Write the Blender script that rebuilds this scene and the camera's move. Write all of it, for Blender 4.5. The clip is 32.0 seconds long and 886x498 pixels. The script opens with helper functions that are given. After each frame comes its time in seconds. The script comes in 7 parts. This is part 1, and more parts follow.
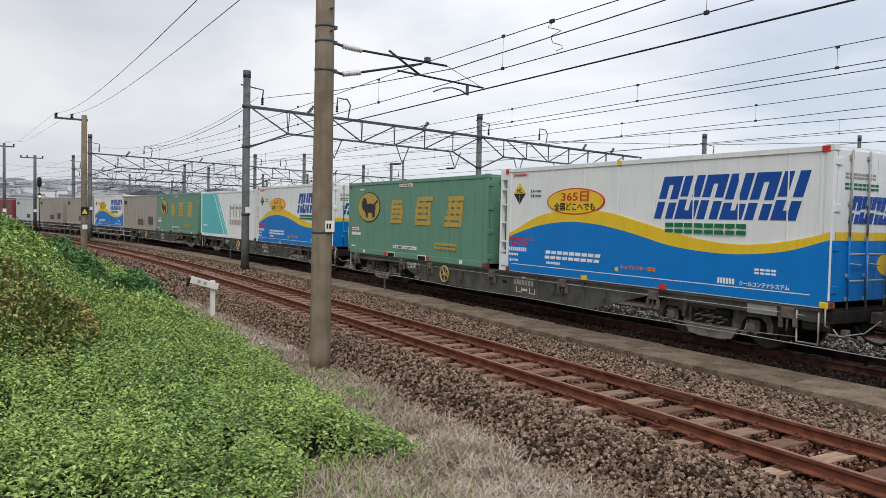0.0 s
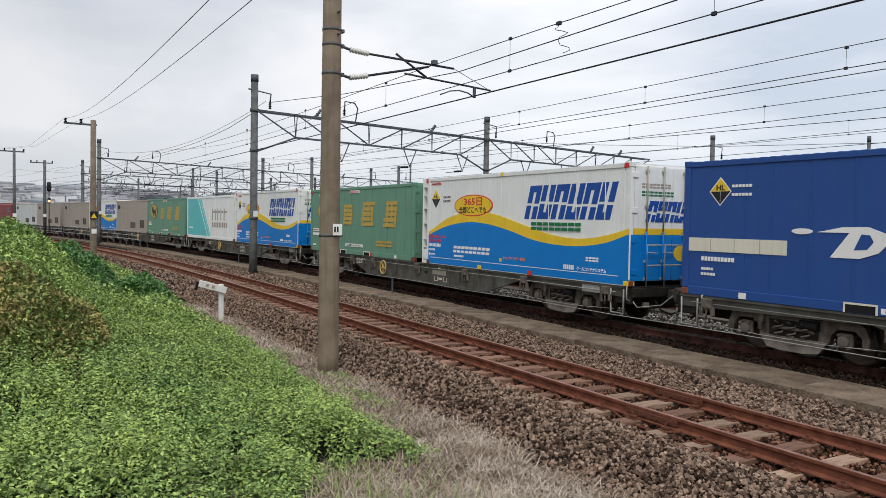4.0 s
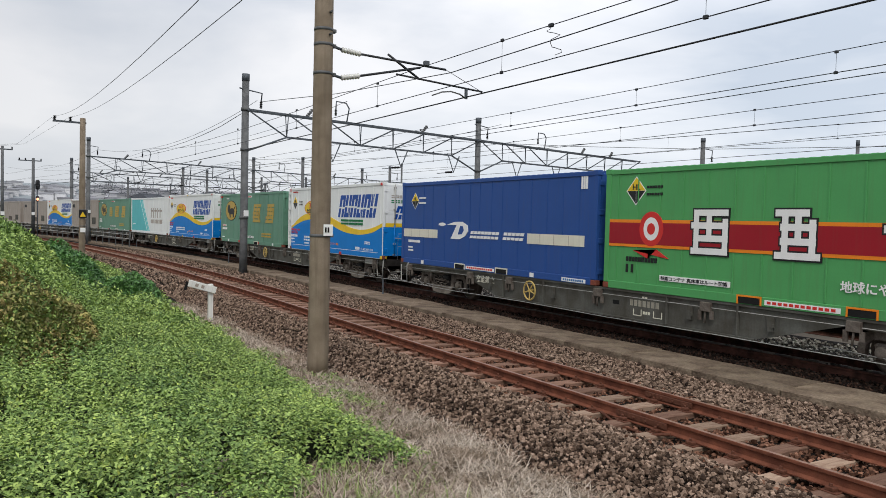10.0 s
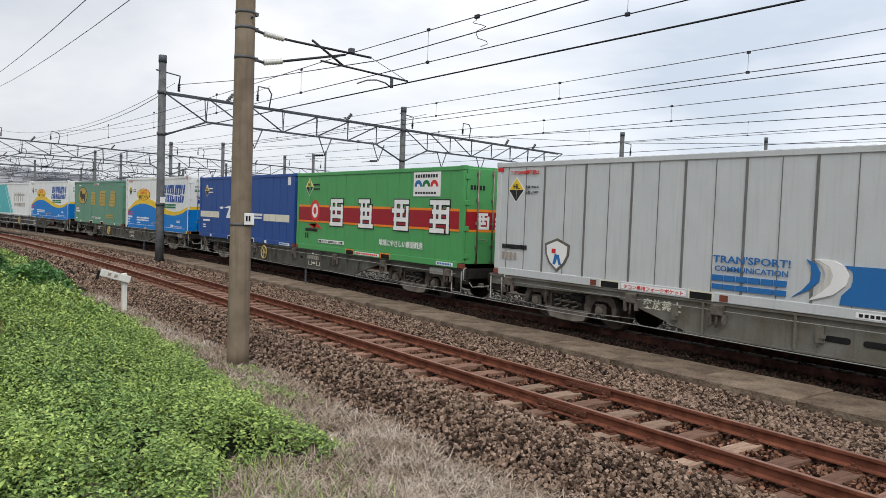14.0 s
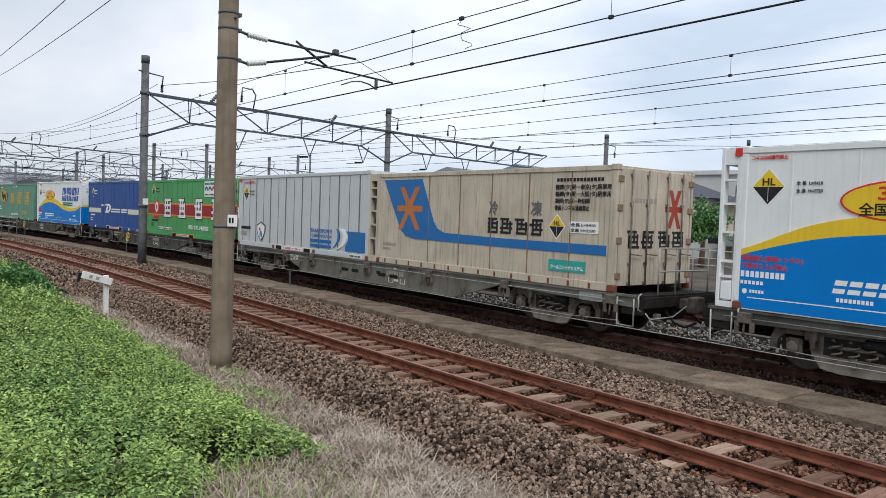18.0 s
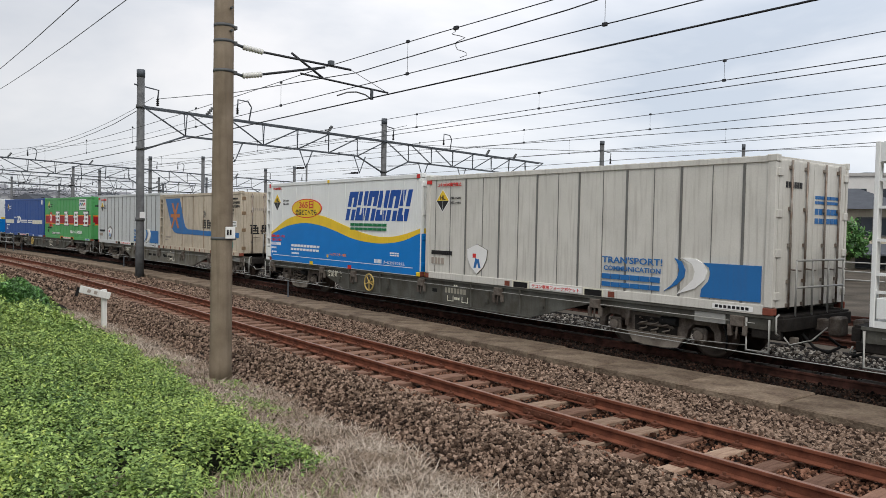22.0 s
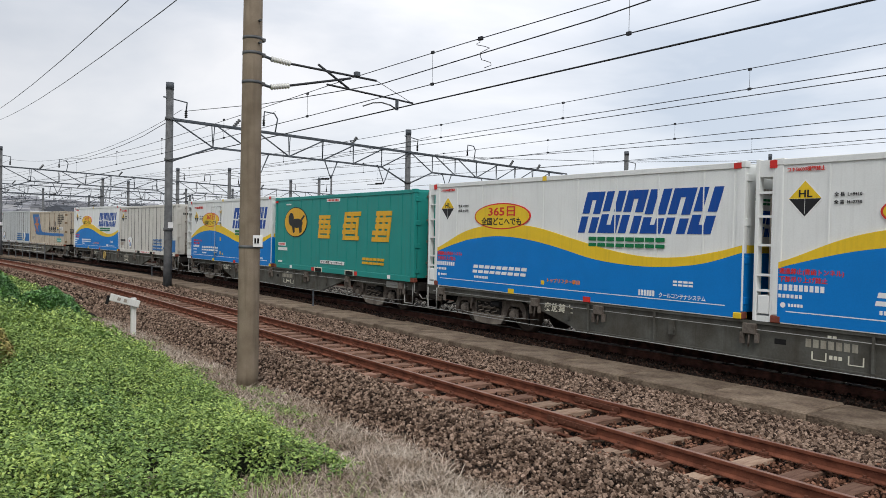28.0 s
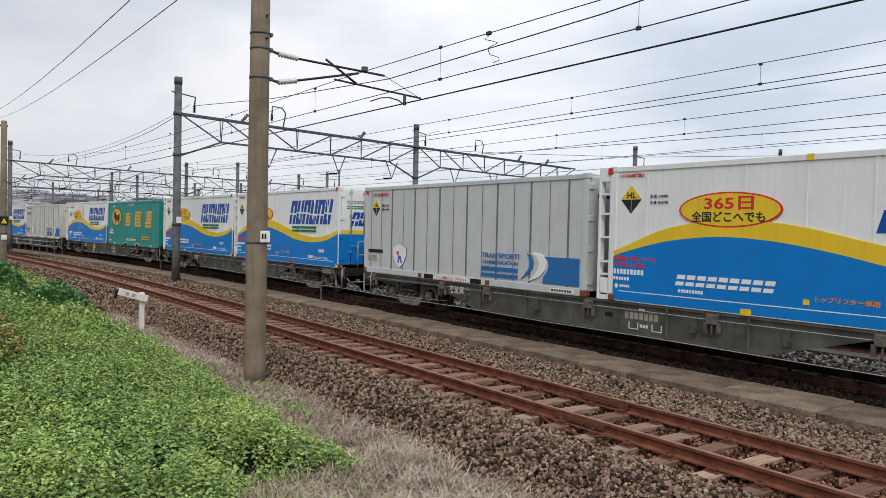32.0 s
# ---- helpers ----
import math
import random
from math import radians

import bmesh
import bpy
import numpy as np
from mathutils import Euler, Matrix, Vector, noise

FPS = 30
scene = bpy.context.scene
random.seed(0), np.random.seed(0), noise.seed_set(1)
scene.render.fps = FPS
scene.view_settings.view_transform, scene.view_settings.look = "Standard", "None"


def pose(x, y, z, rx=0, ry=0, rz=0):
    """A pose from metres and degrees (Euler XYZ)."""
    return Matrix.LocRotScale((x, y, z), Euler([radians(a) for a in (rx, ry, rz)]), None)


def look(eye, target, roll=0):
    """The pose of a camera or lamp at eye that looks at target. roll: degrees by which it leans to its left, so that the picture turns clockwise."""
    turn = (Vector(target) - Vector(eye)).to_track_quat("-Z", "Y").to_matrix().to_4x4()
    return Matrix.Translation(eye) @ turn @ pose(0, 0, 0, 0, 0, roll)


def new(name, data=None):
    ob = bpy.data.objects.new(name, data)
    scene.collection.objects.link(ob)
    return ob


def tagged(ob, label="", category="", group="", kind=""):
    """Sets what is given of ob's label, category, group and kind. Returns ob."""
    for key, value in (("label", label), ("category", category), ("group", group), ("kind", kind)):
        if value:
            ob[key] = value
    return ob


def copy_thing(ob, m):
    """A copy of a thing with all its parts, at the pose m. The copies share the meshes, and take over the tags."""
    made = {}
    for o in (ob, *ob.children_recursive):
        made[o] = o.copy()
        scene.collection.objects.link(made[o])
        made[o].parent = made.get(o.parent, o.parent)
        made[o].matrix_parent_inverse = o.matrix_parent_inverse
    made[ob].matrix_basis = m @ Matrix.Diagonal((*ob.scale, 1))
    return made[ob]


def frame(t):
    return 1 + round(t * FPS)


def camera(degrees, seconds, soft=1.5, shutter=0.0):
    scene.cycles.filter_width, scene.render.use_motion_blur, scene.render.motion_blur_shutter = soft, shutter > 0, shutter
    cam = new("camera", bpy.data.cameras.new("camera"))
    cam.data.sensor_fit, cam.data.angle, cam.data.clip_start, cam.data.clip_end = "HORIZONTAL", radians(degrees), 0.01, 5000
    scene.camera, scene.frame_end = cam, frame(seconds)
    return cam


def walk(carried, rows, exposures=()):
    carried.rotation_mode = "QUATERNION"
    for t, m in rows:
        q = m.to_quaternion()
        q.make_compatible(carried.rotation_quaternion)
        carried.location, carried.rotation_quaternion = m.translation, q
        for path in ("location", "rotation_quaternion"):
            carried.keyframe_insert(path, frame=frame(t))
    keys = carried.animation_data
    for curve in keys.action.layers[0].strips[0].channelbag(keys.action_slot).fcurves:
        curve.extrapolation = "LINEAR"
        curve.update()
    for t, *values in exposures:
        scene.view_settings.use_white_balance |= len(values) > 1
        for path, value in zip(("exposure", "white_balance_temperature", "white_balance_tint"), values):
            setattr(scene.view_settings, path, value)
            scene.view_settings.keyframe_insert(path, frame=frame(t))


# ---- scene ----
# camera: a telephone held in the hand on the bank, turning slowly
cam = camera(60.66, 32.0, 0.8)
PATH = [
    (0.0, 0.008, -0.002, 2.311, -30.76, -2.34, -1.25),
    (0.5, 0.029, 0.029, 2.320, -30.67, -2.27, -1.08),
    (1.0, 0.028, 0.024, 2.316, -30.26, -2.24, -1.08),
    (1.5, 0.022, 0.010, 2.316, -30.08, -2.35, -1.11),
    (2.0, 0.021, 0.010, 2.320, -30.02, -2.43, -1.14),
    (2.5, 0.021, 0.025, 2.312, -30.04, -2.22, -0.96),
    (3.0, 0.017, 0.015, 2.316, -30.38, -2.21, -1.03),
    (3.5, 0.016, 0.006, 2.306, -30.22, -2.10, -1.08),
    (5.5, 0.014, 0.019, 2.307, -30.17, -2.28, -0.92),
    (6.0, 0.020, 0.020, 2.309, -30.25, -2.80, -1.18),
    (6.5, 0.014, 0.022, 2.311, -30.41, -2.39, -1.07),
    (7.0, 0.015, 0.022, 2.313, -30.47, -2.24, -1.11),
    (7.5, 0.025, 0.038, 2.316, -30.43, -2.22, -1.17),
    (8.0, 0.026, 0.028, 2.325, -30.51, -2.24, -1.13),
    (8.5, 0.030, 0.030, 2.327, -30.94, -2.52, -1.35),
    (9.0, 0.022, 0.015, 2.323, -30.84, -2.41, -1.33),
    (9.5, 0.020, 0.025, 2.317, -30.60, -2.15, -1.24),
    (10.0, 0.022, 0.023, 2.316, -30.87, -2.06, -1.37),
    (10.5, 0.017, 0.019, 2.320, -30.75, -1.99, -1.35),
    (11.0, 0.013, 0.014, 2.316, -30.77, -2.18, -1.43),
    (11.5, 0.015, 0.020, 2.307, -30.65, -2.36, -1.51),
    (12.0, 0.013, 0.017, 2.311, -30.35, -2.31, -1.58),
    (12.5, 0.020, 0.026, 2.315, -30.49, -2.31, -1.61),
    (13.0, 0.019, 0.037, 2.322, -31.26, -2.55, -1.94),
    (13.5, 0.030, 0.044, 2.313, -35.45, -2.36, -1.97),
    (14.0, 0.038, 0.064, 2.332, -36.59, -2.70, -2.01),
    (14.5, 0.042, 0.057, 2.325, -36.93, -2.29, -1.53),
    (16.5, 0.050, 0.077, 2.330, -37.39, -2.30, -1.83),
    (17.0, 0.063, 0.095, 2.340, -37.46, -2.29, -1.93),
    (17.5, 0.064, 0.078, 2.333, -37.57, -2.48, -1.89),
    (18.0, 0.060, 0.070, 2.335, -37.70, -2.53, -2.04),
    (18.5, 0.061, 0.076, 2.331, -37.69, -2.18, -1.68),
    (19.0, 0.050, 0.073, 2.327, -37.60, -1.81, -1.38),
    (19.5, 0.040, 0.067, 2.334, -37.59, -1.76, -1.31),
    (20.0, 0.027, 0.034, 2.332, -37.46, -1.84, -1.28),
    (20.5, 0.036, 0.070, 2.327, -37.58, -1.91, -1.22),
    (21.0, 0.032, 0.068, 2.329, -37.71, -1.79, -1.15),
    (21.5, 0.040, 0.065, 2.343, -37.82, -1.68, -0.91),
    (22.0, 0.041, 0.065, 2.333, -37.93, -1.86, -1.13),
    (22.5, 0.057, 0.091, 2.339, -38.26, -1.91, -1.24),
    (23.0, 0.056, 0.086, 2.322, -38.91, -2.07, -1.37),
    (23.5, 0.051, 0.076, 2.323, -39.93, -1.64, -1.22),
    (24.0, 0.052, 0.074, 2.326, -40.24, -1.80, -1.07),
    (24.5, 0.060, 0.081, 2.326, -39.96, -1.89, -0.99),
    (25.0, 0.045, 0.070, 2.335, -39.54, -1.96, -1.11),
    (25.5, 0.046, 0.067, 2.324, -37.39, -1.32, -1.32),
    (27.5, -0.010, 0.020, 2.297, -35.94, -1.01, -1.24),
    (28.0, -0.026, 0.005, 2.289, -36.16, -1.05, -1.16),
    (28.5, -0.009, 0.015, 2.301, -36.01, -0.88, -1.02),
    (29.0, -0.006, 0.017, 2.304, -35.81, -0.90, -1.11),
    (29.5, -0.003, 0.028, 2.309, -35.81, -0.89, -0.95),
    (30.0, -0.011, 0.024, 2.297, -35.79, -0.93, -1.03),
    (30.5, -0.007, 0.027, 2.301, -35.82, -0.99, -1.19),
    (31.0, 0.002, 0.055, 2.309, -35.57, -1.13, -1.19),
    (31.5, -0.006, 0.041, 2.309, -35.45, -1.30, -1.23),
    (32.0, 0.005, 0.038, 2.307, -35.56, -1.46, -1.28),
]
EXPOSURE = 0.0
walk(cam, [(t, pose(x, y, z, 90 + pitch, roll, yaw)) for t, x, y, z, yaw, pitch, roll in PATH], [(0.0, EXPOSURE, 6620, 10.5), (12.5, EXPOSURE, 6620, 10.5), (14.0, EXPOSURE + 0.08, 6620, 10.5), (16.5, EXPOSURE + 0.08, 6400, 10.0), (19.0, EXPOSURE + 0.08, 6250, 9.8), (20.5, EXPOSURE + 0.04, 6400, 10.0), (22.0, EXPOSURE, 6680, 10.7), (25.5, EXPOSURE, 6580, 10.5), (32.0, EXPOSURE, 6600, 10.5)])
# metres that the train has rolled at each time
S_ROWS = [(0.0, -0.151), (0.5, 0.356), (1.0, 0.885), (1.5, 1.443), (2.0, 2.032), (2.5, 2.650), (3.0, 3.296), (3.5, 3.959), (5.5, 6.928), (6.0, 7.812), (6.5, 8.723), (7.0, 9.681), (7.5, 10.695), (8.0, 11.733), (8.5, 12.793), (9.0, 13.892), (9.5, 15.086), (10.0, 16.322), (10.5, 17.610), (11.0, 18.955), (11.5, 20.359), (12.0, 21.823), (12.5, 23.321), (13.0, 24.870), (13.5, 26.482), (14.0, 28.147), (14.5, 29.847), (16.5, 36.631), (17.0, 38.487), (17.5, 40.478), (18.0, 42.559), (18.5, 44.667), (19.0, 46.815), (19.5, 49.021), (20.0, 51.258), (20.5, 53.528), (21.0, 55.847), (21.5, 58.203), (22.0, 60.569), (22.5, 62.932), (23.0, 65.439), (23.5, 68.023), (24.0, 70.629), (24.5, 73.237), (25.0, 75.897), (25.5, 78.611), (27.5, 89.376), (28.0, 92.382), (28.5, 95.372), (29.0, 98.408), (29.5, 101.499), (30.0, 104.649), (30.5, 107.755), (31.0, 110.800), (31.5, 113.927), (32.0, 117.089)]
# the line: straight up to A0, then a bend to the left of radius RADIUS (metres; rail top is z = 0)
X1, A0, RADIUS = 7.579, 22.92, 370.3
SIDE_OFF = 4.229
TRAIN_OFF = SIDE_OFF + 1.245
TRAIN_X = X1 + TRAIN_OFF


def along(a, o, z=0.0):
    """The pose at arc length a and lateral offset o from the near track; its +Y points up the line."""
    d = a - A0
    if d <= 0:
        return pose(X1 + o, a, z)
    phi = d / (RADIUS + SIDE_OFF)
    return pose(X1 - RADIUS + (RADIUS + o) * math.cos(phi), A0 + (RADIUS + o) * math.sin(phi), z, 0, 0, math.degrees(phi))


# ---- light: an overcast day ----
world = bpy.data.worlds.new("overcast_sky")
scene.world = world
world.use_nodes = True
wn, wl = world.node_tree.nodes, world.node_tree.links
wn.clear()
w_out = wn.new("ShaderNodeOutputWorld")
w_bg = wn.new("ShaderNodeBackground")
w_tc = wn.new("ShaderNodeTexCoord")
w_sep = wn.new("ShaderNodeSeparateXYZ")
w_map = wn.new("ShaderNodeMapping")
w_map.inputs["Scale"].default_value = (1.0, 1.0, 3.2)
w_n1 = wn.new("ShaderNodeTexNoise")
w_n1.inputs["Scale"].default_value, w_n1.inputs["Detail"].default_value, w_n1.inputs["Roughness"].default_value = 1.7, 6.0, 0.52
w_n1.inputs["Distortion"].default_value = 0.35
w_ramp = wn.new("ShaderNodeValToRGB")
w_ramp.color_ramp.elements[0].position, w_ramp.color_ramp.elements[0].color = 0.36, (0.515, 0.58, 0.675, 1)
w_ramp.color_ramp.elements[1].position, w_ramp.color_ramp.elements[1].color = 0.66, (0.93, 0.94, 0.97, 1)
w_sky = wn.new("ShaderNodeTexSky")
w_sky.sky_type, w_sky.sun_disc = "NISHITA", False
w_sky.sun_elevation, w_sky.sun_rotation = radians(48), radians(200)
w_mix = wn.new("ShaderNodeMix")
w_mix.data_type, w_mix.blend_type = "RGBA", "ADD"
w_mix.inputs["Factor"].default_value = 0.012
# an overcast sky is about twice as bright overhead as at the horizon
w_up = wn.new("ShaderNodeMapRange")
w_up.inputs["From Min"].default_value, w_up.inputs["From Max"].default_value = 0.22, 0.95
w_up.inputs["To Min"].default_value, w_up.inputs["To Max"].default_value = 0.97, 1.62
wl.new(w_tc.outputs["Generated"], w_map.inputs["Vector"])
wl.new(w_map.outputs["Vector"], w_n1.inputs["Vector"])
wl.new(w_n1.outputs["Fac"], w_ramp.inputs["Fac"])
wl.new(w_ramp.outputs["Color"], w_mix.inputs["A"])
wl.new(w_sky.outputs["Color"], w_mix.inputs["B"])
wl.new(w_tc.outputs["Generated"], w_sep.inputs["Vector"])
wl.new(w_sep.outputs["Z"], w_up.inputs["Value"])
wl.new(w_mix.outputs["Result"], w_bg.inputs["Color"])
# the cloud is a little thinner towards +X
w_side = wn.new("ShaderNodeMapRange")
w_side.interpolation_type = "SMOOTHSTEP"
w_side.inputs["From Min"].default_value, w_side.inputs["From Max"].default_value = -0.2, 1.0
w_side.inputs["To Min"].default_value, w_side.inputs["To Max"].default_value = 0.83, 1.17
w_mul = wn.new("ShaderNodeMath")
w_mul.operation = "MULTIPLY"
wl.new(w_sep.outputs["X"], w_side.inputs["Value"])
wl.new(w_up.outputs["Result"], w_mul.inputs[0])
wl.new(w_side.outputs["Result"], w_mul.inputs[1])
wl.new(w_mul.outputs["Value"], w_bg.inputs["Strength"])
wl.new(w_bg.outputs["Background"], w_out.inputs["Surface"])

sun = new("sun", bpy.data.lights.new("sun", "SUN"))
sun.data.energy, sun.data.angle, sun.data.color = 1.6, radians(25), (1.0, 0.97, 0.92)
sun.matrix_world = look((-20, -30, 45), (0, 0, 0))

# ---- materials ----
def surface(name, rgb, rough=0.6, metal=0.0, vary=0.18, scale=6.0, fine=60.0, bump=0.02, tint=None, tint_at=0.55, stretch=(1, 1, 1),
            per_object=0.0, per_island=0.0, shades=(), streak=0.0, streak_rgb=(0.12, 0.08, 0.05), depth=0.01, gloss=None):
    """A painted, weathered or grown surface: a base colour with blotches, fine grain, relief and, where asked, run-down streaks."""
    m = bpy.data.materials.new(name)
    m.use_nodes = True
    n, l = m.node_tree.nodes, m.node_tree.links
    b = n["Principled BSDF"]
    b.inputs["Roughness"].default_value, b.inputs["Metallic"].default_value = rough, metal
    b.inputs["Specular IOR Level"].default_value = gloss if gloss is not None else 0.5 if rough < 0.65 else 0.10
    tc = n.new("ShaderNodeTexCoord")
    mp = n.new("ShaderNodeMapping")
    mp.inputs["Scale"].default_value = stretch
    l.new(tc.outputs["Object"], mp.inputs["Vector"])
    big, small = n.new("ShaderNodeTexNoise"), n.new("ShaderNodeTexNoise")
    big.inputs["Scale"].default_value, big.inputs["Detail"].default_value = scale, 5
    small.inputs["Scale"].default_value, small.inputs["Detail"].default_value = fine, 4
    l.new(mp.outputs["Vector"], big.inputs["Vector"])
    l.new(mp.outputs["Vector"], small.inputs["Vector"])
    ramp = n.new("ShaderNodeValToRGB")
    other = tint or tuple(c * (1 - vary) for c in rgb)
    ramp.color_ramp.elements[0].position, ramp.color_ramp.elements[0].color = tint_at - 0.2, (*other, 1)
    ramp.color_ramp.elements[1].position, ramp.color_ramp.elements[1].color = tint_at + 0.15, (*rgb, 1)
    l.new(big.outputs["Fac"], ramp.inputs["Fac"])
    mul = n.new("ShaderNodeMix")
    mul.data_type, mul.blend_type = "RGBA", "MULTIPLY"
    mul.inputs["Factor"].default_value = 1.0
    span = n.new("ShaderNodeMapRange")
    span.inputs["To Min"].default_value, span.inputs["To Max"].default_value = 1 - vary, 1 + vary
    l.new(small.outputs["Fac"], span.inputs["Value"])
    l.new(ramp.outputs["Color"], mul.inputs["A"])
    l.new(span.outputs["Result"], mul.inputs["B"])
    col = mul.outputs["Result"]
    if shades:
        pick = n.new("ShaderNodeValToRGB")
        pick.color_ramp.interpolation = "LINEAR"
        while len(pick.color_ramp.elements) < len(shades):
            pick.color_ramp.elements.new(0.5)
        for i, c in enumerate(shades):
            pick.color_ramp.elements[i].position, pick.color_ramp.elements[i].color = i / (len(shades) - 1), (*c, 1)
        l.new(n.new("ShaderNodeNewGeometry").outputs["Random Per Island"], pick.inputs["Fac"])
        m1 = n.new("ShaderNodeMix")
        m1.data_type, m1.blend_type = "RGBA", "MULTIPLY"
        m1.inputs["Factor"].default_value = 1.0
        l.new(col, m1.inputs["A"])
        l.new(pick.outputs["Color"], m1.inputs["B"])
        col = m1.outputs["Result"]
    if per_object or per_island:
        src = n.new("ShaderNodeObjectInfo").outputs["Random"] if per_object else n.new("ShaderNodeNewGeometry").outputs["Random Per Island"]
        amount = per_object or per_island
        rnd = n.new("ShaderNodeMapRange")
        rnd.inputs["To Min"].default_value, rnd.inputs["To Max"].default_value = 1 - amount, 1 + amount
        l.new(src, rnd.inputs["Value"])
        m2 = n.new("ShaderNodeMix")
        m2.data_type, m2.blend_type = "RGBA", "MULTIPLY"
        m2.inputs["Factor"].default_value = 1.0
        l.new(col, m2.inputs["A"])
        l.new(rnd.outputs["Result"], m2.inputs["B"])
        col = m2.outputs["Result"]
    if streak:
        sm = n.new("ShaderNodeMapping")
        sm.inputs["Scale"].default_value = (9, 9, 0.55)
        l.new(tc.outputs["Object"], sm.inputs["Vector"])
        sn = n.new("ShaderNodeTexNoise")
        sn.inputs["Scale"].default_value, sn.inputs["Detail"].default_value = 1.6, 6
        l.new(sm.outputs["Vector"], sn.inputs["Vector"])
        sr = n.new("ShaderNodeMapRange")
        sr.inputs["From Min"].default_value, sr.inputs["From Max"].default_value = 0.5, 0.78
        sr.inputs["To Min"].default_value, sr.inputs["To Max"].default_value = 0.0, streak
        l.new(sn.outputs["Fac"], sr.inputs["Value"])
        m3 = n.new("ShaderNodeMix")
        m3.data_type = "RGBA"
        l.new(sr.outputs["Result"], m3.inputs["Factor"])
        l.new(col, m3.inputs["A"])
        m3.inputs["B"].default_value = (*streak_rgb, 1)
        col = m3.outputs["Result"]
    l.new(col, b.inputs["Base Color"])
    if bump:
        bp = n.new("ShaderNodeBump")
        bp.inputs["Strength"].default_value, bp.inputs["Distance"].default_value = min(1.0, bump * 10), depth
        l.new(small.outputs["Fac"], bp.inputs["Height"])
        l.new(bp.outputs["Normal"], b.inputs["Normal"])
    return m


def paint(name, rgb, rough=0.45, streak=0.16, vary=0.07):
    m = surface(name, rgb, rough, 0.0, vary, 1.6, 40.0, 0.004, streak=streak)
    m.node_tree.nodes["Principled BSDF"].inputs["Specular IOR Level"].default_value = 0.22
    return m


WHITE = paint("white_container_paint", (0.78, 0.80, 0.78), streak=0.10)
BLUE = paint("bright_blue_paint", (0.0, 0.192, 0.58), rough=0.5, streak=0.0, vary=0.09)
YELLOW = paint("yellow_paint", (0.80, 0.54, 0.03))
LOGO_BLUE = paint("deep_blue_lettering", (0.006, 0.070, 0.33))
LOGO_GREEN = paint("green_lettering", (0.005, 0.17, 0.06))
RED = paint("red_paint", (0.62, 0.035, 0.03))
ORANGE = paint("orange_paint", (0.83, 0.24, 0.02))
BLACK = paint("black_paint", (0.018, 0.018, 0.02), streak=0.02)
LETTER_WHITE = paint("white_lettering", (0.82, 0.82, 0.80), streak=0.04)
TEAL = paint("teal_green_paint", (0.018, 0.265, 0.232), streak=0.18)
PALE_GREEN = paint("faded_green_paint", (0.13, 0.285, 0.20), streak=0.30)
AMBER = paint("amber_lettering", (0.74, 0.40, 0.03))
AMBER_FADED = paint("faded_amber_lettering", (0.50, 0.34, 0.07), streak=0.3)
NAVY = paint("navy_blue_paint", (0.022, 0.076, 0.275), streak=0.12)
CREAM = paint("cream_stripe", (0.70, 0.68, 0.56), streak=0.12)
WORN_CREAM = paint("worn_cream_numbers", (0.40, 0.38, 0.31), streak=0.5, vary=0.3)
GREEN = paint("leaf_green_paint", (0.082, 0.335, 0.110), streak=0.18)
CRIMSON = paint("crimson_stripe", (0.32, 0.012, 0.022))
SILVER = paint("light_grey_paint", (0.545, 0.567, 0.562), streak=0.14)
WORN_GREY = paint("stained_pale_paint", (0.64, 0.625, 0.57), rough=0.6, streak=0.32, vary=0.12)
SKYBLUE = paint("mid_blue_stripe", (0.022, 0.150, 0.40))
TAN = paint("weathered_tan_paint", (0.57, 0.495, 0.385), rough=0.65, streak=0.55, vary=0.2)
RUST_ORANGE = paint("weathered_orange_paint", (0.50, 0.17, 0.05), streak=0.4)
RUST_RED = paint("weathered_red_paint", (0.36, 0.05, 0.03), streak=0.3)
TEALSIGN = paint("teal_sign", (0.04, 0.36, 0.32))
CYAN = paint("turquoise_paint", (0.10, 0.50, 0.52))
DULLGREY = paint("dull_beige_grey_paint", (0.36, 0.315, 0.27), streak=0.3)
LOCO_RED = paint("maroon_red_paint", (0.22, 0.045, 0.05))
FRAME = surface("grimy_wagon_grey", (0.115, 0.118, 0.105), 0.7, 0.0, 0.25, 2.2, 30, 0.02, tint=(0.07, 0.066, 0.055), streak=0.4, streak_rgb=(0.05, 0.038, 0.028))
FRAME_PALE = surface("dusty_wagon_grey", (0.19, 0.19, 0.17), 0.7, 0.0, 0.2, 1.8, 30, 0.02, tint=(0.13, 0.12, 0.095), streak=0.5, streak_rgb=(0.10, 0.07, 0.05))
# grimy underframe, its colour blackened further for the shade below the wagons
UNDER = surface("underframe_grime_and_shade", (0.030, 0.027, 0.024), 0.85, 0.0, 0.35, 5, 40, 0.03, tint=(0.015, 0.013, 0.012))
# grey for seams, some lettering, and strips that paint groove shade
SEAM = surface("groove_shade_and_letter_grey", (0.17, 0.17, 0.16), 0.7, 0.0, 0.2, 3, 40, 0.02)
RUST_RIB = surface("rust_stained_seam", (0.13, 0.075, 0.045), 0.8, 0.0, 0.4, 4, 40, 0.03, tint=(0.30, 0.22, 0.14), stretch=(1, 1, 0.4))
BOGIE = surface("brake_dust_steel", (0.17, 0.150, 0.128), 0.75, 0.0, 0.35, 5, 40, 0.03, tint=(0.075, 0.060, 0.050))
PLANK_DUST = surface("pale_brake_dust", (0.255, 0.225, 0.19), 0.8, 0.0, 0.3, 4, 40, 0.03, tint=(0.15, 0.128, 0.105))
WHEEL = surface("rolled_wheel_steel", (0.10, 0.075, 0.06), 0.55, 0.5, 0.3, 6, 50, 0.02)
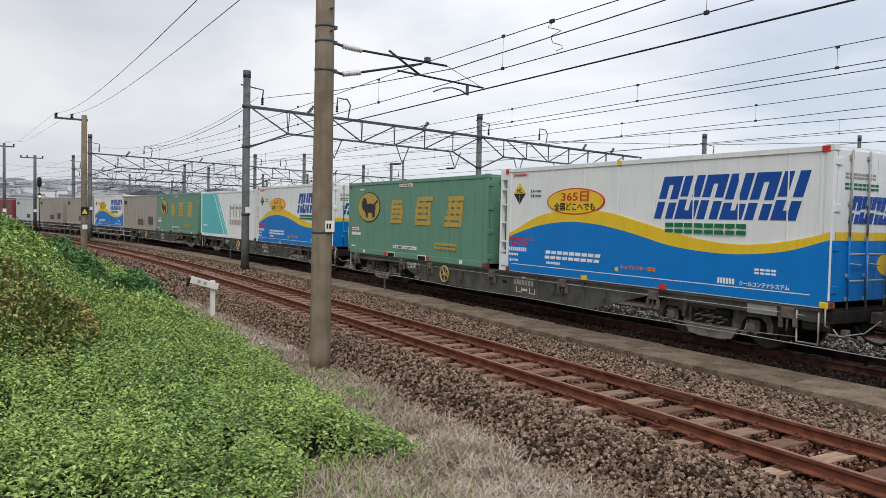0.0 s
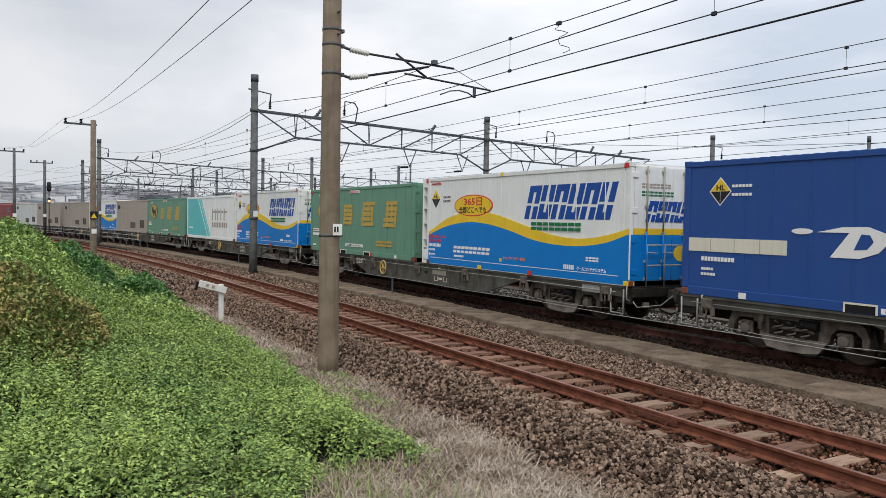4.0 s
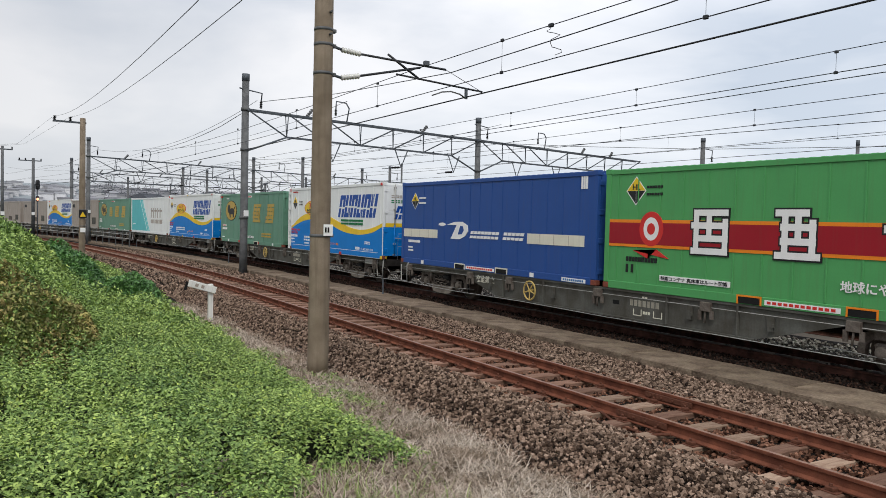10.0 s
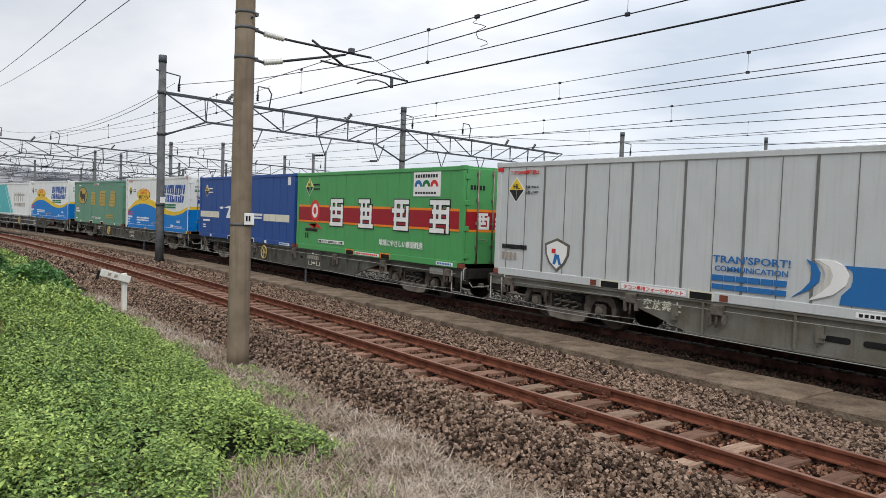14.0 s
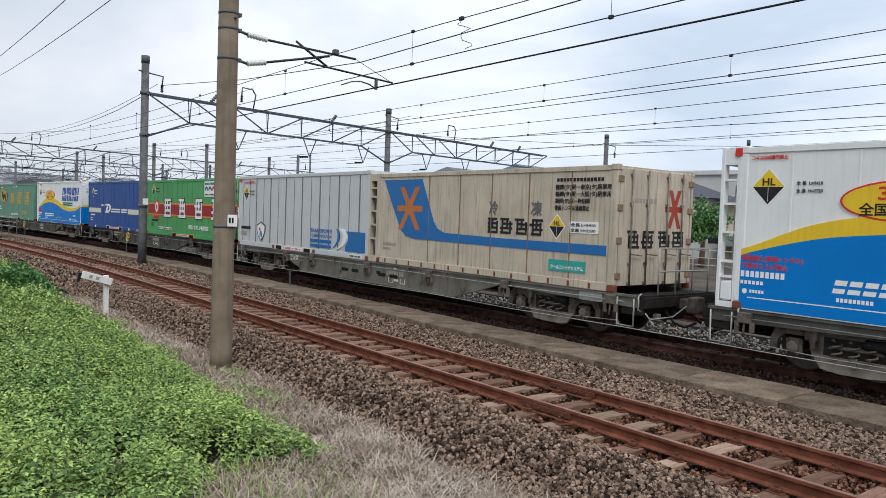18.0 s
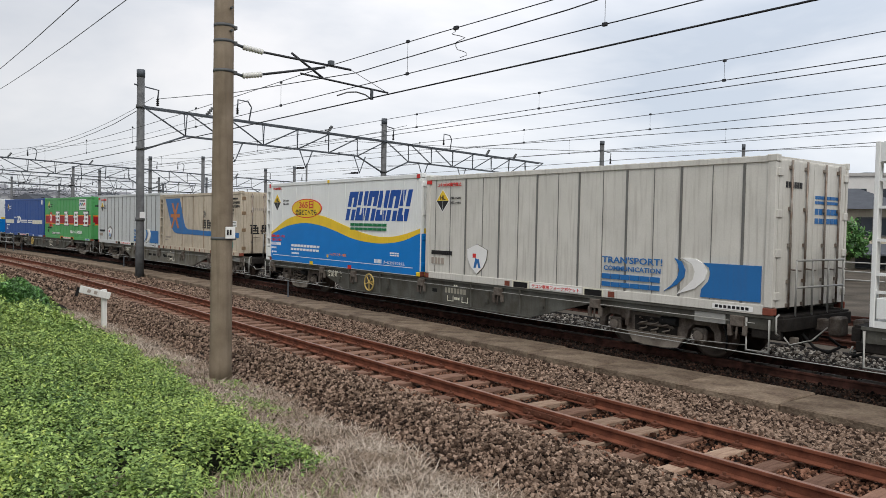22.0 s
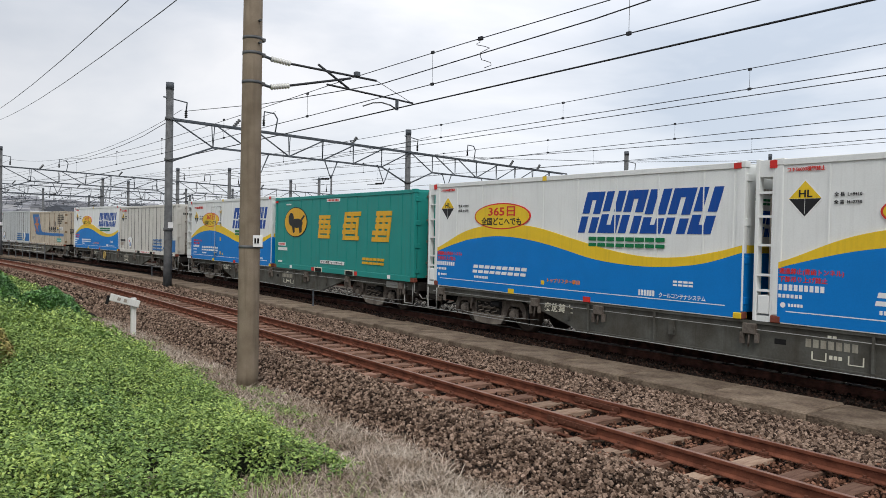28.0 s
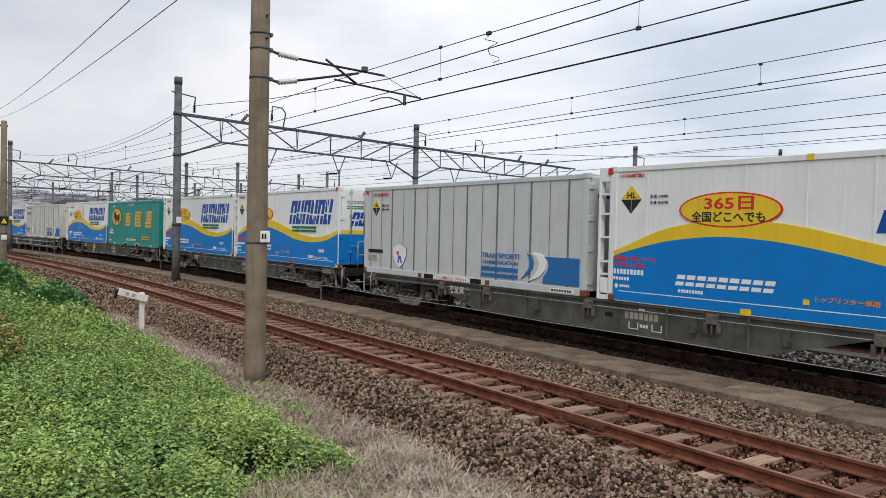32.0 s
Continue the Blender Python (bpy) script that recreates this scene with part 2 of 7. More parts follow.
PIPE = surface("pale_galvanised_pipe", (0.37, 0.37, 0.345), 0.55, 0.2, 0.2, 6, 60, 0.01)
DARK = surface("dark_rubber", (0.02, 0.02, 0.02), 0.8, 0.0, 0.3, 8, 60, 0.02)
STEELBAR = surface("worn_locking_bar", (0.28, 0.26, 0.23), 0.5, 0.5, 0.3, 6, 60, 0.02, tint=(0.16, 0.11, 0.08))
CASTING = surface("red_oxide_casting", (0.24, 0.075, 0.05), 0.65, 0.1, 0.3, 6, 60, 0.03)
HANDYEL = paint("faded_yellow_paint", (0.55, 0.40, 0.13))
RAIL_SIDE = surface("rusty_rail_steel", (0.215, 0.078, 0.046), 0.8, 0.0, 0.3, 5, 70, 0.04, tint=(0.11, 0.040, 0.025))
RAIL_DARK = surface("oily_rail_steel", (0.105, 0.046, 0.034), 0.8, 0.0, 0.3, 5, 70, 0.04, tint=(0.035, 0.016, 0.012))
RAIL_TOP = surface("rail_running_surface", (0.34, 0.20, 0.15), 0.5, 0.4, 0.2, 4, 80, 0.01, tint=(0.22, 0.115, 0.08))
SLEEPER = surface("brown_weathered_sleeper", (0.275, 0.165, 0.118), 0.9, 0.0, 0.3, 4, 45, 0.06, tint=(0.165, 0.092, 0.066), stretch=(1, 6, 6), per_object=0.3)
SLEEPER_PALE = surface("sun_bleached_sleeper", (0.38, 0.275, 0.20), 0.9, 0.0, 0.3, 4, 45, 0.06, tint=(0.24, 0.155, 0.11), stretch=(1, 6, 6), per_object=0.25)
RUSTCLIP = surface("rusty_fastening", (0.15, 0.062, 0.04), 0.8, 0.2, 0.3, 20, 90, 0.05)
STONE_SHADES = ((0.10, 0.09, 0.09), (0.28, 0.25, 0.23), (0.58, 0.53, 0.49), (0.95, 0.93, 0.90), (1.20, 1.16, 1.10), (1.55, 1.52, 1.48))
STONE = surface("ballast_stone", (0.295, 0.217, 0.170), 0.92, 0.0, 0.4, 14, 60, 0.08, tint=(0.18, 0.128, 0.098), shades=STONE_SHADES)
STONE_RUST = surface("rust_stained_ballast", (0.245, 0.132, 0.090), 0.92, 0.0, 0.35, 14, 60, 0.08, tint=(0.145, 0.072, 0.048), shades=STONE_SHADES)
# ballast stone blackened in colour for the deep shade below the train
STONE_DARK = surface("train_shade_ballast", (0.030, 0.022, 0.018), 0.9, 0.0, 0.35, 14, 60, 0.08, tint=(0.016, 0.012, 0.010), shades=STONE_SHADES)
STONE_GREY = surface("pale_grey_ballast", (0.34, 0.325, 0.30), 0.92, 0.0, 0.35, 14, 60, 0.08, tint=(0.22, 0.205, 0.185), shades=STONE_SHADES)
STONE_OILRUST = surface("oily_rusty_chippings", (0.060, 0.035, 0.026), 0.9, 0.0, 0.35, 14, 60, 0.08, tint=(0.034, 0.020, 0.015), shades=STONE_SHADES)
# near black: the shade in the gaps between stones is put into this colour
BED = surface("ballast_bed_gap_shade", (0.012, 0.009, 0.007), 0.95, 0.0, 0.5, 9, 28, 0.10, tint=(0.006, 0.005, 0.004), depth=0.03)
SLAB = surface("old_concrete_slab", (0.25, 0.195, 0.142), 0.95, 0.0, 0.55, 2.4, 24, 0.10, tint=(0.115, 0.083, 0.060), tint_at=0.53, per_object=0.15, depth=0.03)
CONCRETE = surface("concrete_pole", (0.262, 0.212, 0.158), 0.88, 0.0, 0.16, 3, 60, 0.03, tint=(0.185, 0.145, 0.104), streak=0.5, streak_rgb=(0.10, 0.080, 0.060))
GALV = surface("weathered_galvanised_steel", (0.155, 0.158, 0.160), 0.65, 0.2, 0.2, 4, 60, 0.02, tint=(0.095, 0.098, 0.10))
BEAM = surface("dark_truss_steel", (0.13, 0.145, 0.165), 0.65, 0.3, 0.2, 4, 60, 0.02, tint=(0.09, 0.10, 0.11))
WIRE = surface("overhead_wire", (0.035, 0.037, 0.042), 0.6, 0.4, 0.1, 8, 60, 0.0)
PORCELAIN = surface("white_porcelain", (0.62, 0.62, 0.58), 0.25, 0.0, 0.1, 8, 60, 0.0)
MARKER = paint("white_marker_paint", (0.72, 0.72, 0.68), streak=0.3)
# soil darkened in its colour to give deep shade between the weeds' leaves
SOIL = surface("bank_soil_gap_shade", (0.022, 0.027, 0.012), 0.98, 0.0, 0.4, 3, 26, 0.10, tint=(0.010, 0.014, 0.006), depth=0.03)
DRY_SOIL = surface("soil_under_dead_grass", (0.15, 0.118, 0.086), 0.98, 0.0, 0.4, 2.5, 30, 0.10, tint=(0.075, 0.058, 0.042), depth=0.03)
LEAF = surface("weed_leaf", (0.32, 0.43, 0.110), 0.6, 0.0, 0.25, 0.8, 30, 0.01, tint=(0.18, 0.295, 0.082), tint_at=0.5, shades=((0.20, 0.27, 0.28), (0.70, 0.75, 0.75), (1.0, 1.0, 1.0), (1.65, 1.5, 1.65)), gloss=0.3)
LEAF_PALE = surface("yellow_green_leaf", (0.43, 0.49, 0.11), 0.5, 0.0, 0.25, 0.9, 30, 0.01, tint=(0.23, 0.34, 0.075), per_island=0.4, gloss=0.3)
LEAF_BROWN = surface("reddish_weed_leaf", (0.36, 0.27, 0.115), 0.65, 0.0, 0.3, 1.6, 30, 0.01, tint=(0.20, 0.24, 0.08), shades=((0.4, 0.4, 0.42), (0.9, 0.9, 0.9), (1.5, 1.45, 1.35)))
LEAF_DARK = surface("dark_creeper_leaf", (0.14, 0.29, 0.07), 0.5, 0.0, 0.25, 1.5, 30, 0.01, tint=(0.06, 0.165, 0.045), shades=((0.35, 0.42, 0.42), (0.85, 0.9, 0.9), (1.45, 1.4, 1.4)))
STRAW = surface("dead_grass", (0.54, 0.465, 0.385), 0.9, 0.0, 0.25, 1.6, 40, 0.02, tint=(0.31, 0.24, 0.18), shades=((0.30, 0.27, 0.24), (0.70, 0.67, 0.63), (1.0, 1.0, 1.0), (1.4, 1.4, 1.45)))
BLADE = surface("grass_blade", (0.19, 0.30, 0.065), 0.55, 0.0, 0.2, 2, 40, 0.01, tint=(0.30, 0.33, 0.12), per_island=0.4)
# distance haze is mixed into this bluish pale hill colour
HAZE_GREEN = surface("haze_paled_hill", (0.23, 0.26, 0.27), 0.95, 0.0, 0.25, 0.02, 0.2, 0.0, tint=(0.29, 0.315, 0.335))
FAR_WALL = surface("pale_render", (0.56, 0.55, 0.53), 0.85, 0.0, 0.1, 0.8, 12, 0.01, per_object=0.2)
# town walls and roofs, paled in colour to look hazy from afar
TOWN_WALL = surface("haze_paled_render", (0.62, 0.62, 0.63), 0.9, 0.0, 0.15, 0.05, 1, 0.0, per_island=0.35)
TOWN_ROOF = surface("haze_paled_roof_tiles", (0.37, 0.375, 0.40), 0.9, 0.0, 0.15, 0.05, 1, 0.0, per_island=0.35)
CREAM_WALL = surface("cream_render", (0.60, 0.54, 0.43), 0.85, 0.0, 0.1, 0.8, 12, 0.01, streak=0.15)
FAR_ROOF = surface("grey_blue_tiles", (0.12, 0.13, 0.15), 0.7, 0.0, 0.2, 1.5, 14, 0.03, per_object=0.4)
FAR_GLASS = surface("dark_window_pane", (0.03, 0.035, 0.045), 0.1, 0.0, 0.1, 2, 10, 0.0)
ASPHALT = surface("yard_ground", (0.115, 0.097, 0.078), 0.95, 0.0, 0.45, 0.6, 14, 0.08, tint=(0.060, 0.052, 0.042))

LAMP_GLOW = surface("orange_signal_lens", (0.8, 0.3, 0.15), 0.3)
LAMP_GLOW.node_tree.nodes["Principled BSDF"].inputs["Emission Color"].default_value = (1.0, 0.5, 0.28, 1)
LAMP_GLOW.node_tree.nodes["Principled BSDF"].inputs["Emission Strength"].default_value = 1.6

# ---- building helpers ----
def mesh_of(name, bm, material):
    me = bpy.data.meshes.new(name)
    bm.normal_update()
    bm.to_mesh(me)
    bm.free()
    for m in material if isinstance(material, (list, tuple)) else [material]:
        me.materials.append(m)
    return me


def part(name, bm, material, parent=None, label=""):
    """One mesh object from a bmesh (or from a mesh that alike pieces share), under a thing or a part."""
    me = bm if isinstance(bm, bpy.types.Mesh) else mesh_of(name, bm, material)
    ob = new(name, me)
    if parent:
        ob.parent = parent
    if label:
        tagged(ob, label)
    return ob


def thing(name, label, category, group="", kind="", m=None):
    ob = tagged(new(name), label, category, group, kind)
    if m:
        ob.matrix_world = m
    return ob


def box(bm, lo, hi, bevel=0.0):
    vs = [bm.verts.new((x, y, z)) for x in (lo[0], hi[0]) for y in (lo[1], hi[1]) for z in (lo[2], hi[2])]
    for f in ((0, 1, 3, 2), (4, 6, 7, 5), (0, 4, 5, 1), (2, 3, 7, 6), (0, 2, 6, 4), (1, 5, 7, 3)):
        bm.faces.new([vs[i] for i in f])
    if bevel:
        es = list({e for v in vs for e in v.link_edges})
        bmesh.ops.bevel(bm, geom=es, offset=bevel, segments=1, affect="EDGES")
    return bm


def boxes(*items, bevel=0.0):
    bm = bmesh.new()
    for lo, hi in items:
        box(bm, lo, hi, bevel)
    return bm


def tube(bm, a, b, r, r2=None, n=8, caps=True):
    """A straight round bar from a to b."""
    a, b = Vector(a), Vector(b)
    q = (b - a).to_track_quat("Z", "Y").to_matrix()
    r2 = r if r2 is None else r2
    rings = []
    for p, rr in ((a, r), (b, r2)):
        rings.append([bm.verts.new(p + q @ Vector((rr * math.cos(2 * math.pi * i / n), rr * math.sin(2 * math.pi * i / n), 0))) for i in range(n)])
    for i in range(n):
        f = bm.faces.new((rings[0][i], rings[0][(i + 1) % n], rings[1][(i + 1) % n], rings[1][i]))
        f.smooth = n > 6
    if caps:
        bm.faces.new(rings[0][::-1])
        bm.faces.new(rings[1])
    return bm


def tubes(points, r, n=6, bm=None):
    """One bent round bar through all the points."""
    bm = bm or bmesh.new()
    pts = [Vector(p) for p in points]
    ways = [(b - a).normalized() for a, b in zip(pts, pts[1:])]
    rings = []
    for i, p in enumerate(pts):
        w = ways[0] if i == 0 else ways[-1] if i == len(pts) - 1 else ways[i - 1] + ways[i]
        if w.length < 1e-6:
            w = ways[i]
        w = w.normalized()
        side = w.cross(Vector((0.02, 0.06, 1)) if abs(w.z) < 0.9 else Vector((1, 0.05, 0))).normalized()
        up = side.cross(w)
        if rings and (last_side.dot(side) < 0):
            side, up = -side, -up
        last_side = side
        rings.append([bm.verts.new(p + r * (side * math.cos(2 * math.pi * k / n) + up * math.sin(2 * math.pi * k / n))) for k in range(n)])
    for a, b in zip(rings, rings[1:]):
        for k in range(n):
            bm.faces.new((a[k], a[(k + 1) % n], b[(k + 1) % n], b[k])).smooth = True
    bm.faces.new(rings[0][::-1])
    bm.faces.new(rings[-1])
    bmesh.ops.recalc_face_normals(bm, faces=bm.faces)
    return bm


def lathe(bm, profile, m, n=24):
    """Turns (radius, height) points about the local z axis of m."""
    rings = [[bm.verts.new(m @ Vector((r * math.cos(2 * math.pi * i / n), r * math.sin(2 * math.pi * i / n), h))) for i in range(n)] for r, h in profile]
    for a, b in zip(rings, rings[1:]):
        for i in range(n):
            bm.faces.new((a[i], a[(i + 1) % n], b[(i + 1) % n], b[i])).smooth = True
    bm.faces.new(rings[0][::-1])
    bm.faces.new(rings[-1])
    return bm


def raw_mesh(name, verts, faces_per, material):
    """A mesh from numpy arrays: verts (n, 3), quads or triangles (m, k)."""
    me = bpy.data.meshes.new(name)
    k = faces_per.shape[1]
    me.vertices.add(len(verts))
    me.vertices.foreach_set("co", np.asarray(verts, np.float32).ravel())
    me.loops.add(faces_per.size)
    me.loops.foreach_set("vertex_index", faces_per.astype(np.int32).ravel())
    me.polygons.add(len(faces_per))
    me.polygons.foreach_set("loop_start", np.arange(0, faces_per.size, k, dtype=np.int32))
    me.polygons.foreach_set("loop_total", np.full(len(faces_per), k, np.int32))
    me.polygons.foreach_set("use_smooth", np.zeros(len(faces_per), bool))
    me.update(calc_edges=True)
    me.materials.append(material)
    return me


text_cache = {}


def text_mesh(words, size, material, lean=0.0, bold=0.02):
    key = (words, size, material.name, lean)
    if key not in text_cache:
        cu = bpy.data.curves.new("lettering", "FONT")
        cu.body, cu.size, cu.extrude, cu.resolution_u, cu.shear, cu.offset = words, size, 0.002, 2, lean, bold * size
        ob = new("lettering", cu)
        dg = bpy.context.evaluated_depsgraph_get()
        me = bpy.data.meshes.new_from_object(ob.evaluated_get(dg))
        bpy.data.objects.remove(ob)
        bpy.data.curves.remove(cu)
        me.materials.clear()
        me.materials.append(material)
        text_cache[key] = me
    return text_cache[key]

# ---- ground, tracks and walkway ----
def lateral(x, y):
    """Distance from the near track's centre, positive on the camera's side, and the arc length, for arrays."""
    x, y = np.asarray(x, float), np.asarray(y, float)
    cx, R = X1 - RADIUS, RADIUS
    bend = y > A0
    rr = np.hypot(x - cx, y - A0)
    phi = np.arctan2(y - A0, x - cx)
    d = np.where(bend, R - rr, X1 - x)
    a = np.where(bend, A0 + phi * (R + SIDE_OFF), y)
    return d, a


def smooth(t):
    t = np.clip(t, 0, 1)
    return t * t * (3 - 2 * t)


def ground_z(x, y):
    """Height of the ground: ballast beds, the walkway strip, the grassy bank rising on the camera's side."""
    d, a = lateral(x, y)
    bed = -0.225 + 0.065 * smooth((np.abs(d) - 0.88) / 0.22) - 0.36 * smooth((d - 1.22) / 0.95)
    bed = np.where(d < -1.2, -0.16 - 0.11 * smooth((-d - 1.2) / 0.7), bed)
    bank = 0.06 * smooth((d - 2.1) / 0.4) + 0.06 * smooth((d - 2.4) / 0.6) + 0.34 * smooth((d - 2.95) / 3.4) + 1.15 * smooth((d - 4.4) / 3.2) * smooth((a - 10.5) / 13.0)
    bank = bank + 0.72 * smooth((3.3 - np.hypot(x, y)) / 2.0)
    lump = 0.05 * np.sin(x * 1.7 + y * 0.9) * np.sin(y * 1.3 - x * 0.6) * smooth((d - 2.6) / 1.5)
    bed = np.where((d < -3.9) & (d > -7), -0.27 + 0.13 * smooth((-d - 3.9) / 0.15) - 0.14 * smooth((-d - 4.75) / 0.15), bed)
    far = np.where(d < -9, -0.28, 0)
    return np.where(d < -9, far, bed + np.where(d > 2.05, bank + lump, 0))


def grid_ground():
    xs = np.concatenate([np.linspace(-2500, -60, 14), np.linspace(-50, -6, 23), np.arange(-5, 12.3, 0.3), np.linspace(13, 60, 24), np.linspace(80, 2500, 14)])
    ys = np.concatenate([np.linspace(-2000, -30, 10), np.linspace(-25, -3, 23), np.arange(-2, 60, 0.5), np.linspace(61, 150, 60), np.linspace(170, 3500, 16)])
    X, Y = np.meshgrid(xs, ys)
    Z = ground_z(X, Y)
    nx, ny = len(xs), len(ys)
    i = np.arange(nx - 1)[None, :] + np.arange(ny - 1)[:, None] * nx
    quads = np.stack([i, i + 1, i + nx + 1, i + nx], -1).reshape(-1, 4)
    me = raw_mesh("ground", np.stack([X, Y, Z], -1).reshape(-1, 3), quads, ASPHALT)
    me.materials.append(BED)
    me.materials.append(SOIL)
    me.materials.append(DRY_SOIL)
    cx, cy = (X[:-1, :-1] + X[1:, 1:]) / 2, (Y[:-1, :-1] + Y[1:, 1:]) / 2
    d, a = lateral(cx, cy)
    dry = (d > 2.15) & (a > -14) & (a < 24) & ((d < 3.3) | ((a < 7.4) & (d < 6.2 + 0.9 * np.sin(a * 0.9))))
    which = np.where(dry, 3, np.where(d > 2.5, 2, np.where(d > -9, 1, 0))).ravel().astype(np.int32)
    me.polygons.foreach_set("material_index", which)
    me.polygons.foreach_set("use_smooth", np.ones(len(which), bool))
    return tagged(new("ground", me), kind="structure", label="railway ground with ballast bed and earth bank", category="ground")


ground = grid_ground()

# flat-bottomed rail section: (lateral, height), top at 0
RAIL_SEC = [(-0.032, -0.004), (-0.026, 0.0), (0.026, 0.0), (0.032, -0.004), (0.032, -0.034), (0.009, -0.046), (0.009, -0.118), (0.061, -0.138), (0.061, -0.150),
            (-0.061, -0.150), (-0.061, -0.138), (-0.009, -0.118), (-0.009, -0.046), (-0.032, -0.034)]


def rail_line(name, o, a0, a1, parent, label, side=None):
    bm = bmesh.new()
    steps = [a0 + (a1 - a0) * i / 120 for i in range(121)]
    rings = []
    for a in steps:
        m = along(a, o)
        rings.append([bm.verts.new(m @ Vector((x, 0, z))) for x, z in RAIL_SEC])
    n = len(RAIL_SEC)
    for r0, r1 in zip(rings, rings[1:]):
        for i in range(n):
            f = bm.faces.new((r0[i], r0[(i + 1) % n], r1[(i + 1) % n], r1[i]))
            f.material_index = 1 if i == 1 else 0
    bm.faces.new(rings[0])
    bm.faces.new(rings[-1][::-1])
    bmesh.ops.recalc_face_normals(bm, faces=bm.faces)
    return part(name, bm, [side or RAIL_SIDE, side or RAIL_TOP], parent, label)


track_near = thing("track_near", "rusty rails on brown sleepers in stone ballast", "railway track", kind="structure")
track_train = thing("track_train", "rusty rails on shade-darkened ballast under the train", "railway track", kind="structure")
for o in (-0.566, 0.566):
    rail_line("rail", o, -25, 160, track_near, "rusty steel rail with a worn top")
    rail_line("rail", TRAIN_OFF + o, -25, 160, track_train, "dark oily steel rail", RAIL_DARK)
# two further tracks beyond the train
track_yard = thing("track_yard", "rusty yard tracks beyond the train", "railway track", kind="structure")
for base in (9.9, 14.0):
    for o in (-0.566, 0.566):
        rail_line("rail", base + o, -25, 160, track_yard, "", RAIL_DARK)

# rail joint: fish plates with bolts on the near track, and its bond cable
for o in (-0.566, 0.566):
    m = along(6.75 if o < 0 else 7.35, o)
    fp = boxes(((-0.05, -0.42, -0.115), (-0.012, 0.42, -0.04)), ((0.012, -0.42, -0.115), (0.05, 0.42, -0.04)), bevel=0.006)
    for y in (-0.3, -0.1, 0.1, 0.3):
        tube(fp, (-0.075, y, -0.08), (0.075, y, -0.08), 0.016, n=6)
    part("fish_plate", fp, RUSTCLIP, track_near).matrix_world = m
cable = tubes([along(6.2, -0.68, -0.12).translation, along(6.45, -0.76, -0.19).translation, along(7.0, -0.74, -0.2).translation, along(7.4, -0.66, -0.13).translation], 0.018)
part("bond_cable", cable, RUSTCLIP, track_near)

# concrete trough lids that make a walkway beside the train's track
walkway = thing("walkway", "row of old grey concrete trough lids", "walkway", kind="structure")
rs = random.Random(4)
lid = mesh_of("concrete_lid", boxes(((-0.56, -0.838, -0.30), (0.56, 0.838, -0.11)), bevel=0.02), SLAB)
for k in range(-6, 62):
    m = along(1.3 + k * 1.69, 3.37) @ pose(rs.uniform(-0.02, 0.02), 0, rs.uniform(-0.015, 0.012), rs.uniform(-0.4, 0.4), rs.uniform(-0.6, 0.6), rs.uniform(-0.4, 0.4))
    part("concrete_lid", lid, None, walkway).matrix_world = m


def stone_heap(name, label, n, spread, size, material, seed, lift=0.0):
    """Loose stones of uneven shape, each its own island. spread(rng, n) gives lateral offsets (to the right of the near track) and arc lengths."""
    rng = np.random.default_rng(seed)
    o, a = spread(rng, n)
    phi = np.maximum(a - A0, 0) / (RADIUS + SIDE_OFF)
    x = np.where(a > A0, X1 - RADIUS + (RADIUS + o) * np.cos(phi), X1 + o)
    y = np.where(a > A0, A0 + (RADIUS + o) * np.sin(phi), a)
    z = ground_z(x, y) + rng.uniform(-0.034, 0.036, n) + lift
    cube = np.array([(-1, -1, -1), (1, -1, -1), (1, 1, -1), (-1, 1, -1), (-1, -1, 1), (1, -1, 1), (1, 1, 1), (-1, 1, 1)], float)
    s = rng.uniform(size[0], size[1], n)[:, None, None] * rng.uniform(0.62, 1.15, (n, 1, 3))
    v = cube[None] * rng.uniform(0.55, 1.0, (n, 8, 3)) * s / 2
    q = rng.normal(size=(n, 4))
    q /= np.linalg.norm(q, axis=1)[:, None]
    w, i, j, k = q.T
    R = np.stack([np.stack([1 - 2 * (j * j + k * k), 2 * (i * j - k * w), 2 * (i * k + j * w)], -1),
                  np.stack([2 * (i * j + k * w), 1 - 2 * (i * i + k * k), 2 * (j * k - i * w)], -1),
                  np.stack([2 * (i * k - j * w), 2 * (j * k + i * w), 1 - 2 * (i * i + j * j)], -1)], 1)
    v = np.einsum("nij,nkj->nki", R, v) + np.stack([x, y, z], -1)[:, None, :]
    f = np.array([(0, 3, 2, 1), (4, 5, 6, 7), (0, 1, 5, 4), (1, 2, 6, 5), (2, 3, 7, 6), (3, 0, 4, 7)])
    faces = (f[None] + (np.arange(n) * 8)[:, None, None]).reshape(-1, 4)
    me = raw_mesh(name, v.reshape(-1, 3), faces, material)
    return tagged(new(name, me), label, "ballast", kind="stuff")


def near_bed(rng, n):
    a = 2.6 + 25 * rng.random(n) ** 1.6
    o = np.where(rng.random(n) < 0.46, rng.uniform(-2.22, -0.94, n), rng.uniform(0.94, 2.82, n))
    o = o - np.where(o < -1, 0.10 * rng.random(n) ** 3 * (1 + np.sin(a * 2.3)), 0)
    return o, a


def rail_bed(rng, n):
    return rng.uniform(-1.22, 1.22, n), 2.6 + 25 * rng.random(n) ** 1.5


def far_bed(rng, n):
    return rng.uniform(-2.2, 2.8, n), 26 + 34 * rng.random(n) ** 1.3


def back_bed(rng, n):
    return rng.uniform(-2.2, 2.8, n), rng.uniform(-12, 3.0, n)


def rng_edge(rng, n):
    return np.where(rng.random(n) < 0.75, rng.uniform(3.86, 4.85, n), 2.78 + 0.20 * rng.random(n) ** 2)


def train_bed(rng, n):
    return rng.uniform(3.95, 6.6, n), 2.0 + 40 * rng.random(n) ** 1.5


